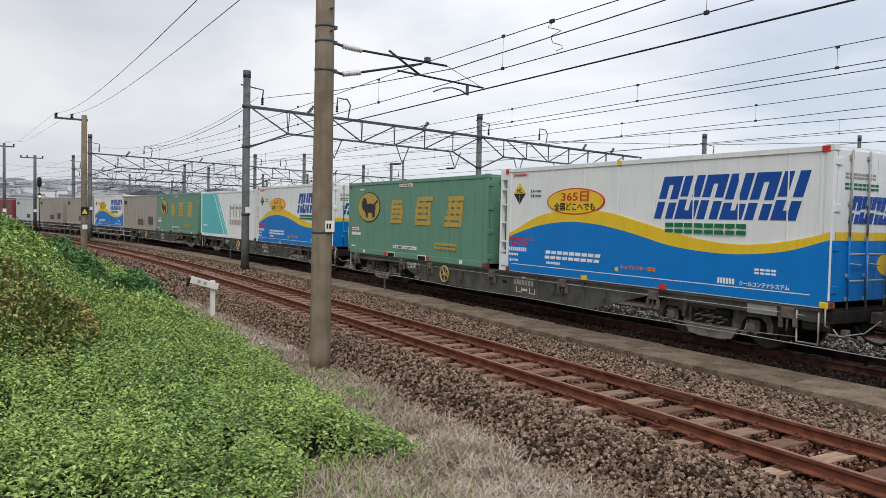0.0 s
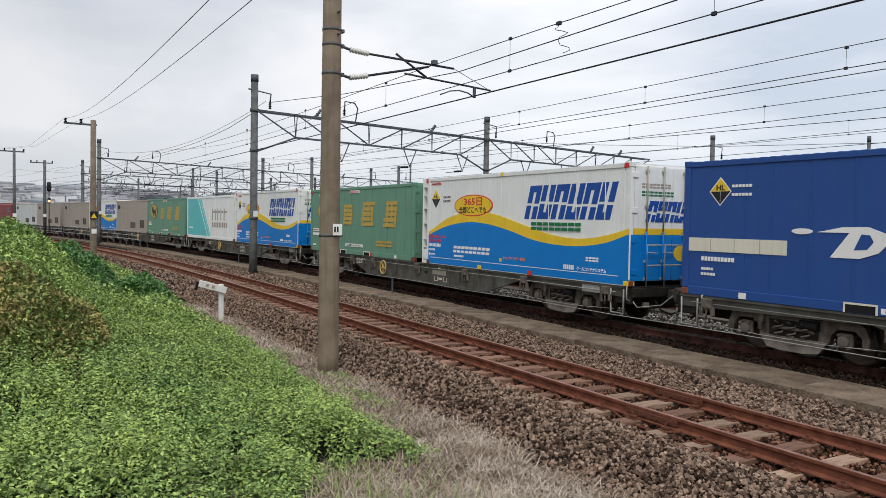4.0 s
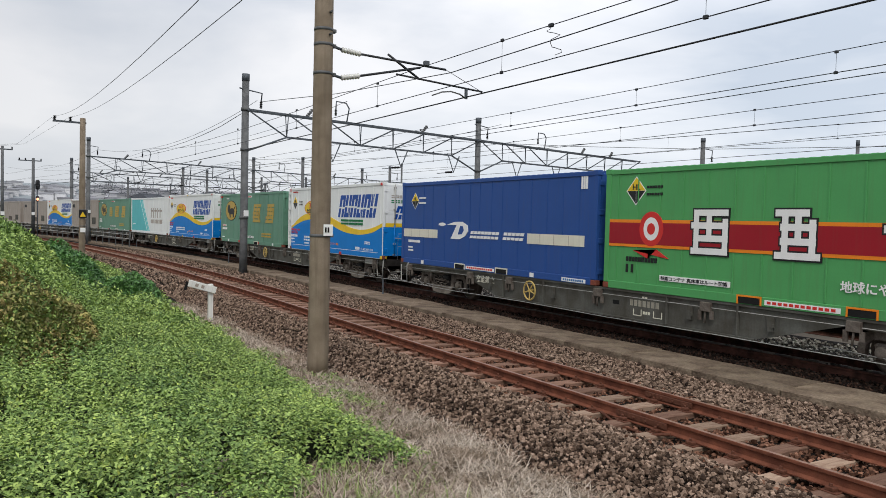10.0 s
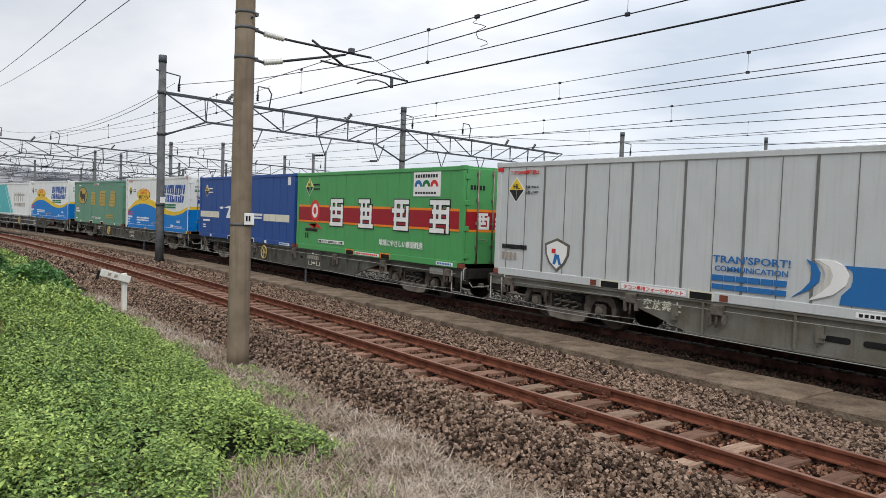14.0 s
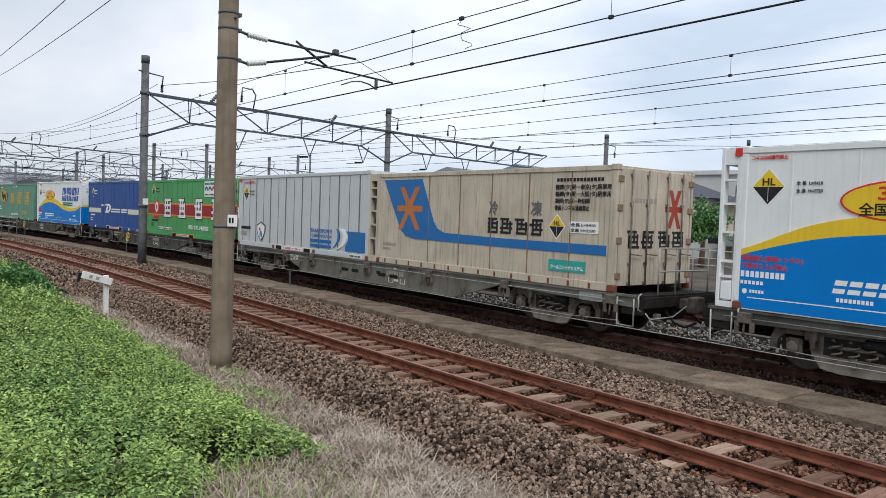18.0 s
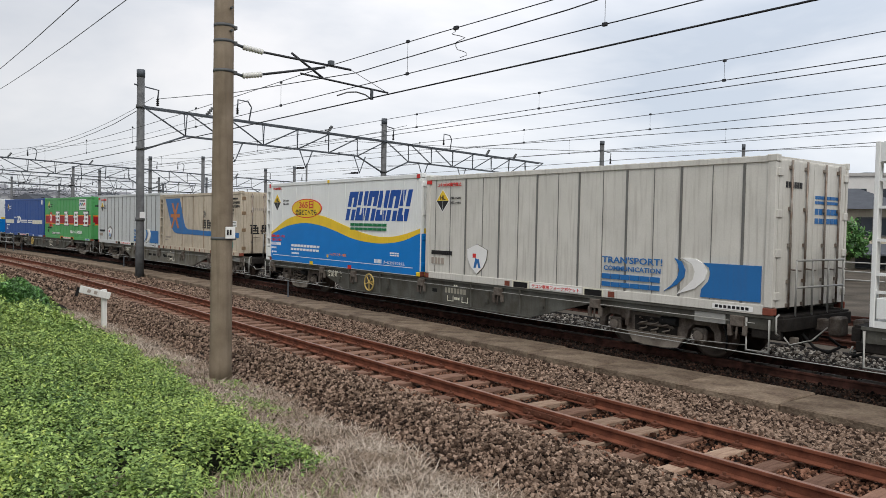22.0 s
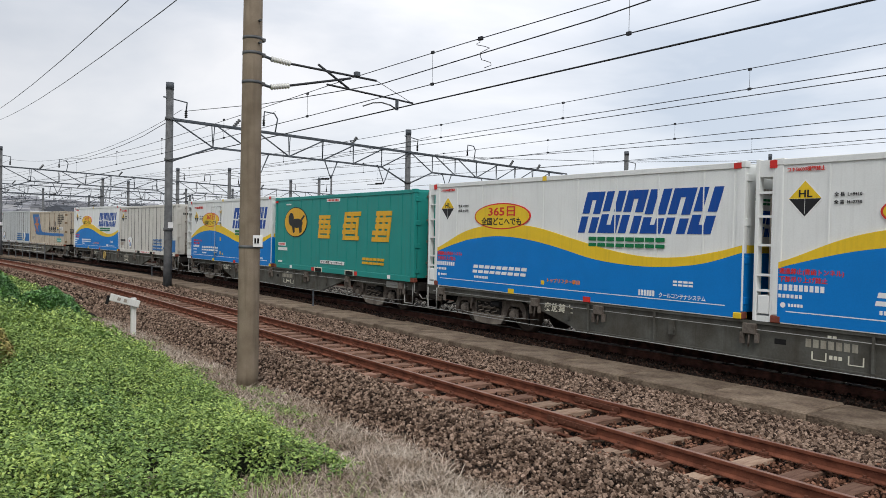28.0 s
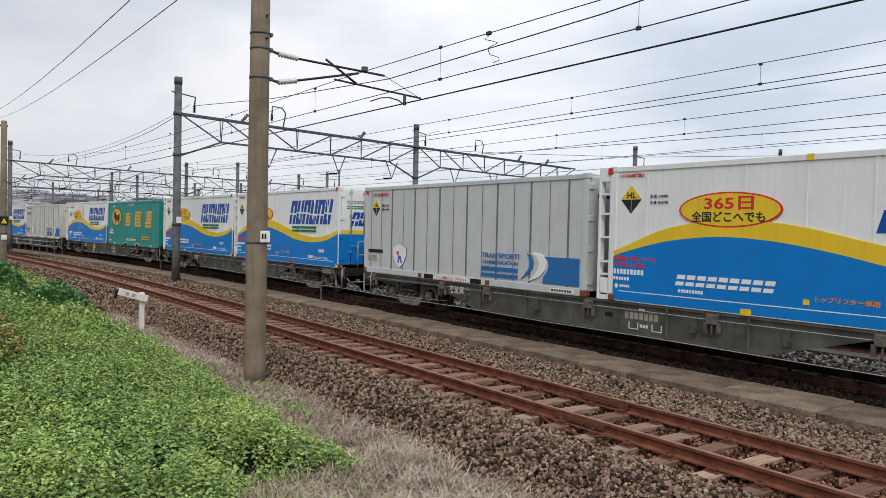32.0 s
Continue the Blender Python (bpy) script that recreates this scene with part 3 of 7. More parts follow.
stone_heap("ballast_stones", "loose brown-grey crushed stone ballast", 84000, near_bed, (0.034, 0.060), STONE, 1, 0.006)
stone_heap("ballast_stones", "rust-stained ballast between the sleepers", 26000, rail_bed, (0.034, 0.058), STONE_RUST, 5, -0.008)
stone_heap("ballast_stones", "brown-grey crushed stone ballast down the line", 7000, back_bed, (0.06, 0.11), STONE, 7)
stone_heap("ballast_stones", "brown-grey crushed stone ballast farther up the line", 20000, far_bed, (0.06, 0.11), STONE, 2)
# these stones carry the train's shade in their colour
stone_heap("ballast_stones", "ballast under the train, coloured dark for its shade", 10000, train_bed, (0.04, 0.07), STONE_DARK, 3, -0.012)
stone_heap("ballast_stones", "pale grey ballast beyond the train", 11000, lambda r, n: (r.uniform(6.45, 9.0, n), 0.0 + 46 * r.random(n) ** 1.3), (0.045, 0.08), STONE_GREY, 8)
stone_heap("ballast_stones", "brown dirt and chippings along the walkway's far edge", 14000, lambda r, n: (rng_edge(r, n), 2.0 + 40 * r.random(n) ** 1.4), (0.02, 0.05), STONE_OILRUST, 6, -0.008)


def straw_lay(name, label, n, region, length, width, material, seed, rise, lift=0.0):
    """Grass blades as bent narrow strips, each an island. region(rng, n) gives x, y."""
    rng = np.random.default_rng(seed)
    x, y = region(rng, n)
    n = len(x)
    z = ground_z(x, y) + lift
    az = rng.uniform(0, 2 * np.pi, n)
    up = rng.uniform(rise[0], rise[1], n)
    L = rng.uniform(length[0], length[1], n)
    w = rng.uniform(width[0], width[1], n) / 2
    dirx, diry = np.cos(az), np.sin(az)
    px, py = -diry * w, dirx * w
    base = np.stack([x, y, z], -1)
    mid = base + np.stack([dirx * L * 0.5 * np.cos(up), diry * L * 0.5 * np.cos(up), L * 0.5 * np.sin(up)], -1)
    up2 = up - rng.uniform(0.1, 0.7, n)
    tip = mid + np.stack([dirx * L * 0.5 * np.cos(up2), diry * L * 0.5 * np.cos(up2), L * 0.5 * np.sin(up2)], -1)
    side = np.stack([px, py, np.zeros(n)], -1)
    v = np.stack([base - side, base + side, mid + side * 0.8, mid - side * 0.8, tip + side * 0.15, tip - side * 0.15], 1)
    f = np.array([(0, 1, 2, 3), (3, 2, 4, 5)])
    faces = (f[None] + (np.arange(n) * 6)[:, None, None]).reshape(-1, 4)
    return tagged(new(name, raw_mesh(name, v.reshape(-1, 3), faces, material)), label, "grass", kind="stuff")

# sleepers and their fastenings, piece by piece
rs = random.Random(9)
sleeper = mesh_of("sleeper", boxes(((-1.03, -0.105, -0.32), (1.03, 0.105, -0.158)), bevel=0.014), SLEEPER)
pale_sleeper = mesh_of("sleeper", boxes(((-1.03, -0.105, -0.32), (1.03, 0.105, -0.158)), bevel=0.014), SLEEPER_PALE)
clip_bm = bmesh.new()
for sx in (-0.566, 0.566):
    box(clip_bm, (sx - 0.155, -0.085, -0.16), (sx + 0.155, 0.085, -0.145), 0.004)
    for k in (-1, 1):
        box(clip_bm, (sx + k * 0.10 - 0.035, -0.05, -0.146), (sx + k * 0.10 + 0.035, 0.05, -0.105), 0.008)
        tube(clip_bm, (sx + k * 0.105, 0, -0.11), (sx + k * 0.105, 0, -0.075), 0.018, n=6)
clip = mesh_of("rail_fastening", clip_bm, RUSTCLIP)
for k in range(150):
    a = -3 + k * 0.555
    m = along(a, rs.uniform(-0.03, 0.03)) @ pose(0, 0, rs.uniform(-0.012, 0.008), 0, 0, rs.uniform(-1.2, 1.2))
    sl = part("sleeper", pale_sleeper if 4.5 < a < 8.2 and k % 3 else sleeper, None, track_near)
    sl.matrix_world = m
    if a < 40:
        part("rail_fastening", clip, None, sl)
dark_sleeper = mesh_of("sleeper", boxes(((-1.03, -0.11, -0.32), (1.03, 0.11, -0.175)), bevel=0.014), BOGIE)
for k in range(70):
    part("sleeper", dark_sleeper, None, track_train).matrix_world = along(-3 + k * 0.62, TRAIN_OFF)

# ---- the goods train: containers ----
CL, CW, DECK = 9.41, 2.49, 0.95
SIDE, REAR = "side", "rear"


def spot(face, u, v, h=0.0):
    """A point h proud of a container's long side (u from its front end) or of its rear end (u from the near edge)."""
    return Vector((-CW / 2 - h, CL / 2 - u, v)) if face == SIDE else Vector((-CW / 2 + u, -CL / 2 - h, v))


def decal(name, polys, material, parent, face=SIDE, h=0.005, label=""):
    """Painted shapes, each a thin solid on a container's face."""
    bm = bmesh.new()
    for k, poly in enumerate(polys):
        hh = h + 0.0003 * (k % 13)
        top = [bm.verts.new(spot(face, u, v, hh)) for u, v in poly]
        low = [bm.verts.new(spot(face, u, v, 0.0)) for u, v in poly]
        n = len(poly)
        bm.faces.new(top)
        for i in range(n):
            bm.faces.new((top[i], low[i], low[(i + 1) % n], top[(i + 1) % n]))
    bmesh.ops.recalc_face_normals(bm, faces=bm.faces)
    return part(name, bm, material, parent, label)


def rect(u0, v0, u1, v1, lean=0.0):
    return [(u0, v0), (u1, v0), (u1 + lean, v1), (u0 + lean, v1)]


def ellipse(u, v, a, b, n=40):
    return [(u + a * math.cos(2 * math.pi * i / n), v + b * math.sin(2 * math.pi * i / n)) for i in range(n)]


def words(text, u, v, size, material, parent, face=SIDE, h=0.006, name="lettering", width=None, lean=0.0):
    me = text_mesh(text, size, material, lean)
    ob = part(name, me, material, parent)
    sx = 1.0
    if width:
        w = max(vt.co.x for vt in me.vertices) - min(vt.co.x for vt in me.vertices)
        sx = width / w
    p = spot(face, u, v, h)
    if face == SIDE:
        ob.matrix_local = Matrix(((0, 0, -1, p.x), (-sx, 0, 0, p.y), (0, 1, 0, p.z), (0, 0, 0, 1)))
    else:
        ob.matrix_local = Matrix(((sx, 0, 0, p.x), (0, 0, -1, p.y), (0, 1, 0, p.z), (0, 0, 0, 1)))
    return ob


def bars(u, v, width, height, n, material, parent, face=SIDE, name="marking", gap=0.3, lean=0.0, h=0.005):
    """Unreadable writing or a trade name: plain bars of its size and colour."""
    step = width / n
    return decal(name, [rect(u + i * step, v, u + (i + 1 - gap) * step, v + height, lean) for i in range(n)], material, parent, face, h)


def glyphs(u, v, w, hgt, seed, material, parent, face=SIDE, h=0.007, lean=0.0, name="emblem", strokes=5, weight=0.13, grow=0.0):
    """A trade mark drawn as a block of plain bars: level bars tied by upright ones."""
    r = random.Random(seed)
    t = hgt * weight
    sh = lambda y: lean * (y - v) / hgt
    quad = lambda x0, y0, x1, y1: [(x0 + sh(y0) - grow, y0 - grow), (x1 + sh(y0) + grow, y0 - grow), (x1 + sh(y1) + grow, y1 + grow), (x0 + sh(y1) - grow, y1 + grow)]
    polys = []
    for i in range(strokes):
        y = v + (hgt - t) * i / (strokes - 1)
        a, b = r.choice(((0, 1), (0.12, 0.9), (0.0, 0.75), (0.2, 1)))
        polys.append(quad(u + a * w, y, u + b * w, y + t))
    for x, lo, hi in ((r.uniform(0.05, 0.2), 0.0, 1.0), (r.uniform(0.42, 0.52), 0.3, 1.0), (r.uniform(0.75, 0.86), 0.0, 0.8)):
        polys.append(quad(u + x * w, v + lo * hgt, u + x * w + t, v + hi * hgt))
    return tagged(decal(name, polys, material, parent, face, h), kind="stuff")


def mark_row(u, v, width, height, n, material, parent, face=SIDE, lean=0.0, h=0.0262, gap=0.2):
    """A trade name as a row of plain block pairs: a level bar above another, n times, in one mesh."""
    step = width / n
    polys = []
    for i in range(n):
        x0, x1 = u + i * step, u + (i + 1 - gap) * step
        for y0, y1 in ((0.0, 0.36), (0.60, 1.0)):
            polys.append([(x0 + lean * y0, v + y0 * height), (x1 + lean * y0, v + y0 * height), (x1 + lean * y1, v + y1 * height), (x0 + lean * y1, v + y1 * height)])
    return tagged(decal("marking", polys, material, parent, face, h), kind="stuff")


def hl_sign(u, v, s, c):
    """The yellow and black diamond with its two letters."""
    sign = decal("hazard_diamond", [[(u - s * 1.1, v), (u, v - s * 1.19), (u + s * 1.1, v), (u, v + s * 1.19)]], LETTER_WHITE, c, SIDE, 0.0042, "black and yellow diamond sign with a white rim")
    decal("diamond_base", [[(u - s, v), (u, v - s * 1.08), (u + s, v)]], BLACK, sign, SIDE, 0.0052)
    decal("diamond_top", [[(u - s, v + 0.003), (u + s, v + 0.003), (u, v + s * 1.08)]], YELLOW, sign, SIDE, 0.0055)
    words("HL", u - s * 0.42, v + s * 0.10, s * 0.62, BLACK, sign, h=0.009, width=s * 0.84)
    decal("diamond_line", [rect(u - 0.004, v - s * 0.9, u + 0.004, v)], SILVER, sign, SIDE, 0.0065)


def end_gear(c, H, leaf, rod, hinge, low=None):
    """Doors, locking rods, cams, handles and hinges of a container's rear end."""
    for w0, w1 in ((0.09, CW / 2 - 0.006), (CW / 2 + 0.006, CW - 0.09)):
        door = part("door", boxes((tuple(spot(REAR, w0, 0.12, 0.012)), tuple(spot(REAR, w1, H - 0.1, -0.03)))), leaf, c)
        for k in (0.30, 0.74):
            x = -CW / 2 + w0 + (w1 - w0) * k
            y = -CL / 2 - 0.05
            bar = part("locking_rod", tubes([(x, y, 1.2 if low else 0.1), (x, y, H - 0.08)], 0.02), rod, door)
            if low:
                part("locking_rod", tubes([(x, y, 0.1), (x, y, 1.2)], 0.02), low, door)
            bm = bmesh.new()
            for z in (0.16, 0.55, 1.15, 1.75, H - 0.2):
                box(bm, (x - 0.045, y + 0.0, z - 0.03), (x + 0.045, y + 0.045, z + 0.03))
            tagged(part("rod_bracket", bm, rod, bar), kind="stuff")
            part("door_handle", tubes([(x, y - 0.03, 0.75), (x + 0.32, y - 0.03, 0.72)], 0.014), rod, bar)
        edge = w0 if w0 < 1 else w1
        p = spot(REAR, edge, 0)
        hm = mesh_of("hinge", boxes(((p.x - 0.07, p.y - 0.035, 0), (p.x + 0.09, p.y, 0.13)), bevel=0.008), hinge)
        hl = mesh_of("hinge", boxes(((p.x - 0.07, p.y - 0.035, 0), (p.x + 0.09, p.y, 0.13)), bevel=0.008), low) if low else hm
        for z in (0.25, 0.95, 1.6, H - 0.35):
            part("hinge", hl if z < 1.0 else hm, None, door).location.z = z


def shell(name, label, H, material, ribs, rib_w=0.035, rib_d=0.016, post=None, rod=None, front=0.0, roof_waves=True, hinge=None, group="containers on the train", category="container", low=None):
    """The bare box of a container: body, ribs, rails, posts, castings and doors. Its origin lies at the middle of its base."""
    c = thing(name, label, category, group)
    post = post or material
    y1 = CL / 2 - front
    part("body", boxes(((-CW / 2, -CL / 2 + 0.02, 0.11), (CW / 2, y1, H - 0.06)), bevel=0.012), material, c)
    rib = mesh_of("rib", boxes(((-CW / 2 - rib_d, -rib_w / 2, 0.17), (-CW / 2 + 0.004, rib_w / 2, H - 0.13)), bevel=0.005), material)
    for u in ribs:
        part("rib", rib, None, c).location.y = CL / 2 - u
    for x in (-1, 1):
        lo, hi = (-CW / 2 - 0.022, -CW / 2 + 0.05) if x < 0 else (CW / 2 - 0.05, CW / 2 + 0.022)
        part("bottom_rail", boxes(((lo, -CL / 2 + 0.14, 0.0), (hi, y1 - 0.14, 0.165)), bevel=0.008), material, c)
        part("top_rail", boxes(((lo, -CL / 2 + 0.14, H - 0.125), (hi, y1 - 0.14, H - 0.02)), bevel=0.008), material, c)
        for y in (-CL / 2 + 0.06, y1 - 0.06):
            part("corner_post", boxes(((lo, y - 0.075, 0.13), (hi + (0.03 if x < 0 else 0), y + 0.075, H - 0.12)), bevel=0.01), post, c)
            for z in (0.0, H - 0.12):
                part("corner_casting", boxes(((lo - (0.006 if x < 0 else -0.02), y - 0.09, z), (hi + (0.006 if x > 0 else 0.06), y + 0.09, z + 0.12)), bevel=0.012), CASTING if z == 0 else post, c)
    bm = bmesh.new()
    box(bm, (-CW / 2 + 0.02, -CL / 2 + 0.03, H - 0.062), (CW / 2 - 0.02, y1 - 0.03, H - 0.03))
    if roof_waves:
        n = 44
        for i in range(n):
            y = -CL / 2 + 0.1 + (y1 + CL / 2 - 0.2) * i / n
            box(bm, (-CW / 2 + 0.03, y, H - 0.03), (CW / 2 - 0.03, y + 0.1, H - 0.010))
    part("roof", bm, material, c)
    end_gear(c, H, material, rod or STEELBAR, hinge or post, low)
    return c


def pockets(c, us, lip, width=0.5):
    for u in us:
        p = part("fork_pocket", boxes((tuple(spot(SIDE, u, 0.012, 0.026)), tuple(spot(SIDE, u + width, 0.135, 0.0)))), DARK, c)
        decal("pocket_lip", [rect(u, 0.135, u + width, 0.165), rect(u - 0.03, 0.0, u, 0.165), rect(u + width, 0.0, u + width + 0.03, 0.165)], lip, p, SIDE, 0.034)


def smooth_path(points, n):
    """A smooth line through (u, v) points, cut into n steps."""
    us, vs = [p[0] for p in points], [p[1] for p in points]
    out = []
    for i in range(n + 1):
        u = us[0] + (us[-1] - us[0]) * i / n
        k = max(j for j in range(len(us) - 1) if us[j] <= u + 1e-9)
        k0, k3 = max(k - 1, 0), min(k + 2, len(us) - 1)
        t = (u - us[k]) / (us[k + 1] - us[k])
        m1 = (vs[k + 1] - vs[k0]) / (us[k + 1] - us[k0]) * (us[k + 1] - us[k])
        m2 = (vs[k3] - vs[k]) / (us[k3] - us[k]) * (us[k + 1] - us[k])
        out.append((u, (2 * t**3 - 3 * t**2 + 1) * vs[k] + (t**3 - 2 * t**2 + t) * m1 + (-2 * t**3 + 3 * t**2) * vs[k + 1] + (t**3 - t**2) * m2))
    return out


def strip(name, low, high, material, parent, h):
    """A painted band between two lines that share their u steps."""
    bm = bmesh.new()
    rows = [[bm.verts.new(spot(SIDE, u, v, hh)) for u, v in line] for line, hh in ((low, 0.0), (low, h), (high, h), (high, 0.0))]
    for a, b in zip(rows, rows[1:]):
        for i in range(len(a) - 1):
            bm.faces.new((a[i], b[i], b[i + 1], a[i + 1]))
    for i in (0, -1):
        bm.faces.new([r[i] for r in rows])
    bmesh.ops.recalc_face_normals(bm, faces=bm.faces)
    return part(name, bm, material, parent)


def slogan_mark(c, u, v, w, hgt, lean, n, material, face=SIDE, h=0.006):
    """The big sloping trade mark: six heavy sloping blocks, each cut by one light sweep."""
    step = w / n
    for i in range(n):
        a, b = u + i * step, u + i * step + step * 0.90
        t = step * 0.35
        sh = lambda y: lean * y / hgt
        q = lambda x0, y0, x1, y1: [(x0 + sh(y0), v + y0), (x1 + sh(y0), v + y0), (x1 + sh(y1), v + y1), (x0 + sh(y1), v + y1)]
        cut = hgt * (0.44 + 0.05 * math.sin(i * 1.3))
        lay = [q(a, 0, a + t, cut - 0.03), q(a, cut + 0.03, a + t, hgt), q(b - t, 0, b, cut - 0.05), q(b - t, cut + 0.02, b, hgt)]
        lay.append(q(a, hgt * 0.80, b, hgt) if i % 2 == 0 else q(a, 0, b, hgt * 0.2))
        decal("sloping_block", lay, material, c, face, h)


WAVE_HI = [(0.30, 0.96), (0.62, 1.06), (1.62, 1.44), (2.62, 1.61), (3.5, 1.62), (4.30, 1.55), (5.44, 1.31), (6.47, 1.10), (7.40, 1.00), (8.22, 1.03), (8.98, 1.16), (9.40, 1.27)]
WAVE_LO = [(0.30, 0.84), (0.62, 0.96), (1.63, 1.21), (2.4, 1.31), (3.05, 1.34), (3.95, 1.28), (4.90, 1.13), (5.98, 0.91), (6.95, 0.82), (7.74, 0.82), (8.62, 0.92), (9.40, 1.14)]


def wave_container(side_door=False, name_label="white insulated container with blue wave and yellow band"):
    H, rack = 2.72, 0.60 if side_door else 0.36
    c = shell("insulated_container", name_label, H, WHITE, [], front=rack, roof_waves=False, rod=PIPE, low=BLUE)
    seam = mesh_of("panel_seam", boxes(((-CW / 2 - 0.012, -0.013, 0.17), (-CW / 2, 0.013, H - 0.13))), WHITE)
    for u in (1.25, 2.28, 3.35, 4.45, 5.5, 6.55, 7.6, 8.6, 9.2):
        part("panel_seam", seam, None, c).location.y = CL / 2 - u
    hi, lo = [[p for p in smooth_path(w, 60) if p[0] > rack] for w in (WAVE_HI, WAVE_LO)]
    strip("blue_panel", [(u, 0.02) for u, _ in lo], lo, BLUE, c, 0.024)
    strip("yellow_band", lo, hi, YELLOW, c, 0.0225)
    strip("bottom_line", [(u, 0.20) for u, _ in lo[1:-2]], [(u, 0.216) for u, _ in lo[1:-2]], LETTER_WHITE, c, 0.026)
    # open white rack with rungs at the front end
    f = CL / 2
    bm = bmesh.new()
    for x in (-CW / 2 + 0.02, CW / 2 - 0.1):
        box(bm, (x - 0.03, f - 0.07, 0.0), (x + 0.11, f, H), 0.01)
        box(bm, (x - 0.03, f - rack, 0.0), (x + 0.11, f - rack + 0.06, H), 0.01)
    box(bm, (-CW / 2, f - rack, H - 0.30), (CW / 2, f, H - 0.02))
    box(bm, (-CW / 2, f - rack, 0.0), (CW / 2, f, 0.10))
    rack_ob = part("end_rack", bm, WHITE, c, "open white steel end rack")
    rung = mesh_of("rung", boxes(((-CW / 2 + 0.0, f - rack + 0.05, -0.02), (-CW / 2 + 0.07, f - 0.06, 0.02))), WHITE)
    for z in (0.52, 0.78, 1.28, 1.76, 2.16):
        part("rung", rung, None, rack_ob).location.z = z
    part("control_box", boxes(((-CW / 2 - 0.01, f - rack + 0.07, 0.13), (-CW / 2 + 0.3, f - 0.09, 0.44)), bevel=0.01), WHITE, rack_ob)
    part("unit_housing", boxes(((-CW / 2 + 0.35, f - rack + 0.02, 0.3), (CW / 2 - 0.25, f - 0.05, 2.1)), bevel=0.02), DULLGREY, rack_ob)
    part("red_clip", boxes(((-CW / 2 - 0.03, f - rack - 0.03, H - 0.16), (-CW / 2 + 0.05, f - rack + 0.1, H - 0.03))), RED, c)
    part("red_clip", boxes(((-CW / 2 - 0.035, -CL / 2 + 0.06, H - 0.13), (-CW / 2 + 0.02, -CL / 2 + 0.20, H - 0.03))), RED, c)
    part("yellow_foot", boxes(((-CW / 2 - 0.04, -CL / 2 - 0.01, 0.0), (-CW / 2 + 0.16, -CL / 2 + 0.15, 0.11)), bevel=0.012), YELLOW, c)
    part("lifting_socket", boxes(((-CW / 2 - 0.034, f - 3.55, 0.0), (-CW / 2, f - 3.35, 0.11))), YELLOW, c)
    part("lifting_socket", boxes(((-CW / 2 - 0.034, f - 5.95, 0.0), (-CW / 2, f - 5.75, 0.11))), RED, c)
    part("yellow_tab", boxes(((-CW / 2 - 0.03, f - 4.56, 0.28), (-CW / 2, f - 4.46, 0.37))), YELLOW, c)
    part("yellow_tab", boxes(((-CW / 2 - 0.03, f - 4.56, H - 0.12), (-CW / 2, f - 4.44, H - 0.02))), YELLOW, c)
    k = 0.35 if side_door else 0.0
    hl_sign(0.86 + k, 1.92 if side_door else 2.04, 0.265, c)
    words("全 長  L=9410", 1.33 + k * 0.85, 1.95 if side_door else 2.07, 0.07, BLACK, c, h=0.0145, width=0.42)
    words("全 高  H=2750", 1.33 + k * 0.85, 1.84 if side_door else 1.95, 0.07, BLACK, c, h=0.0145, width=0.42)
    words("コキ50000積載禁止", 0.55 + k * 1.1, 2.34 if side_door else 2.49, 0.12 if side_door else 0.075, RED, c, h=0.0145, width=1.1 if side_door else 0.62)
    oval = decal("oval_rim", [ellipse(3.04, 1.82, 1.02, 0.315)], RED, c, SIDE, 0.024, "yellow oval with a red rim")
    decal("oval_sign", [ellipse(3.04, 1.82, 0.985, 0.285)], YELLOW, oval, SIDE, 0.026)
    words("365日", 2.54, 1.84, 0.27, RED, oval, h=0.028, width=0.98)
    words("全国どこへでも", 2.30, 1.62, 0.20, BLACK, oval, h=0.028, width=1.46)
    slogan_mark(c, 5.53, 1.45, 3.28, 0.85, 0.26, 6, LOGO_BLUE)
    mark_row(5.86, 1.17, 1.96, 0.20, 8, LOGO_GREEN, c, h=0.0245)
    mark_row(1.98, 0.42, 2.0, 0.20, 9, LETTER_WHITE, c, lean=0.05)
    bars(2.05, 0.29, 0.55, 0.06, 9, LETTER_WHITE, c, h=0.0262)
    words("通過禁止(青函トンネル)", 0.47 + k * 1.25, 0.83, 0.10, RED, c, h=0.0262, width=1.05)
    words("下部吊り上げ禁止", 0.47 + k * 1.25, 0.70, 0.10, RED, c, h=0.0262, width=0.80)
    bars(0.47 + k * 1.25, 0.55, 0.78, 0.10, 9, LETTER_WHITE, c, h=0.0262)
    bars(0.47 + k * 1.25, 0.43, 0.42, 0.06, 6, LETTER_WHITE, c, h=0.0262)
    decal("round_mark", [ellipse(0.55 + k * 1.25, 0.31, 0.045, 0.045, 14)], LETTER_WHITE, c, SIDE, 0.0262)
    bars(0.64 + k * 1.25, 0.29, 0.26, 0.05, 5, LETTER_WHITE, c, h=0.0262)
    if not side_door:
        words("トップリフター専用", 4.62, 0.35, 0.10, ORANGE, c, h=0.0262, width=0.98)
    mark_row(8.0, 0.48, 0.46, 0.10, 4, LETTER_WHITE, c)
    bars(7.2, 0.25, 0.40, 0.11, 6, LETTER_WHITE, c, h=0.0262)
    words("クールコンテナシステム", 7.68, 0.25, 0.10, LETTER_WHITE, c, h=0.0262, width=1.02)
    # rear end: the same colours on the doors
    for w0, w1 in ((0.09, CW / 2 - 0.006), (CW / 2 + 0.006, CW - 0.09)):
        decal("blue_end_panel", [rect(w0, 0.12, w1, 1.13)], BLUE, c, REAR, 0.018)
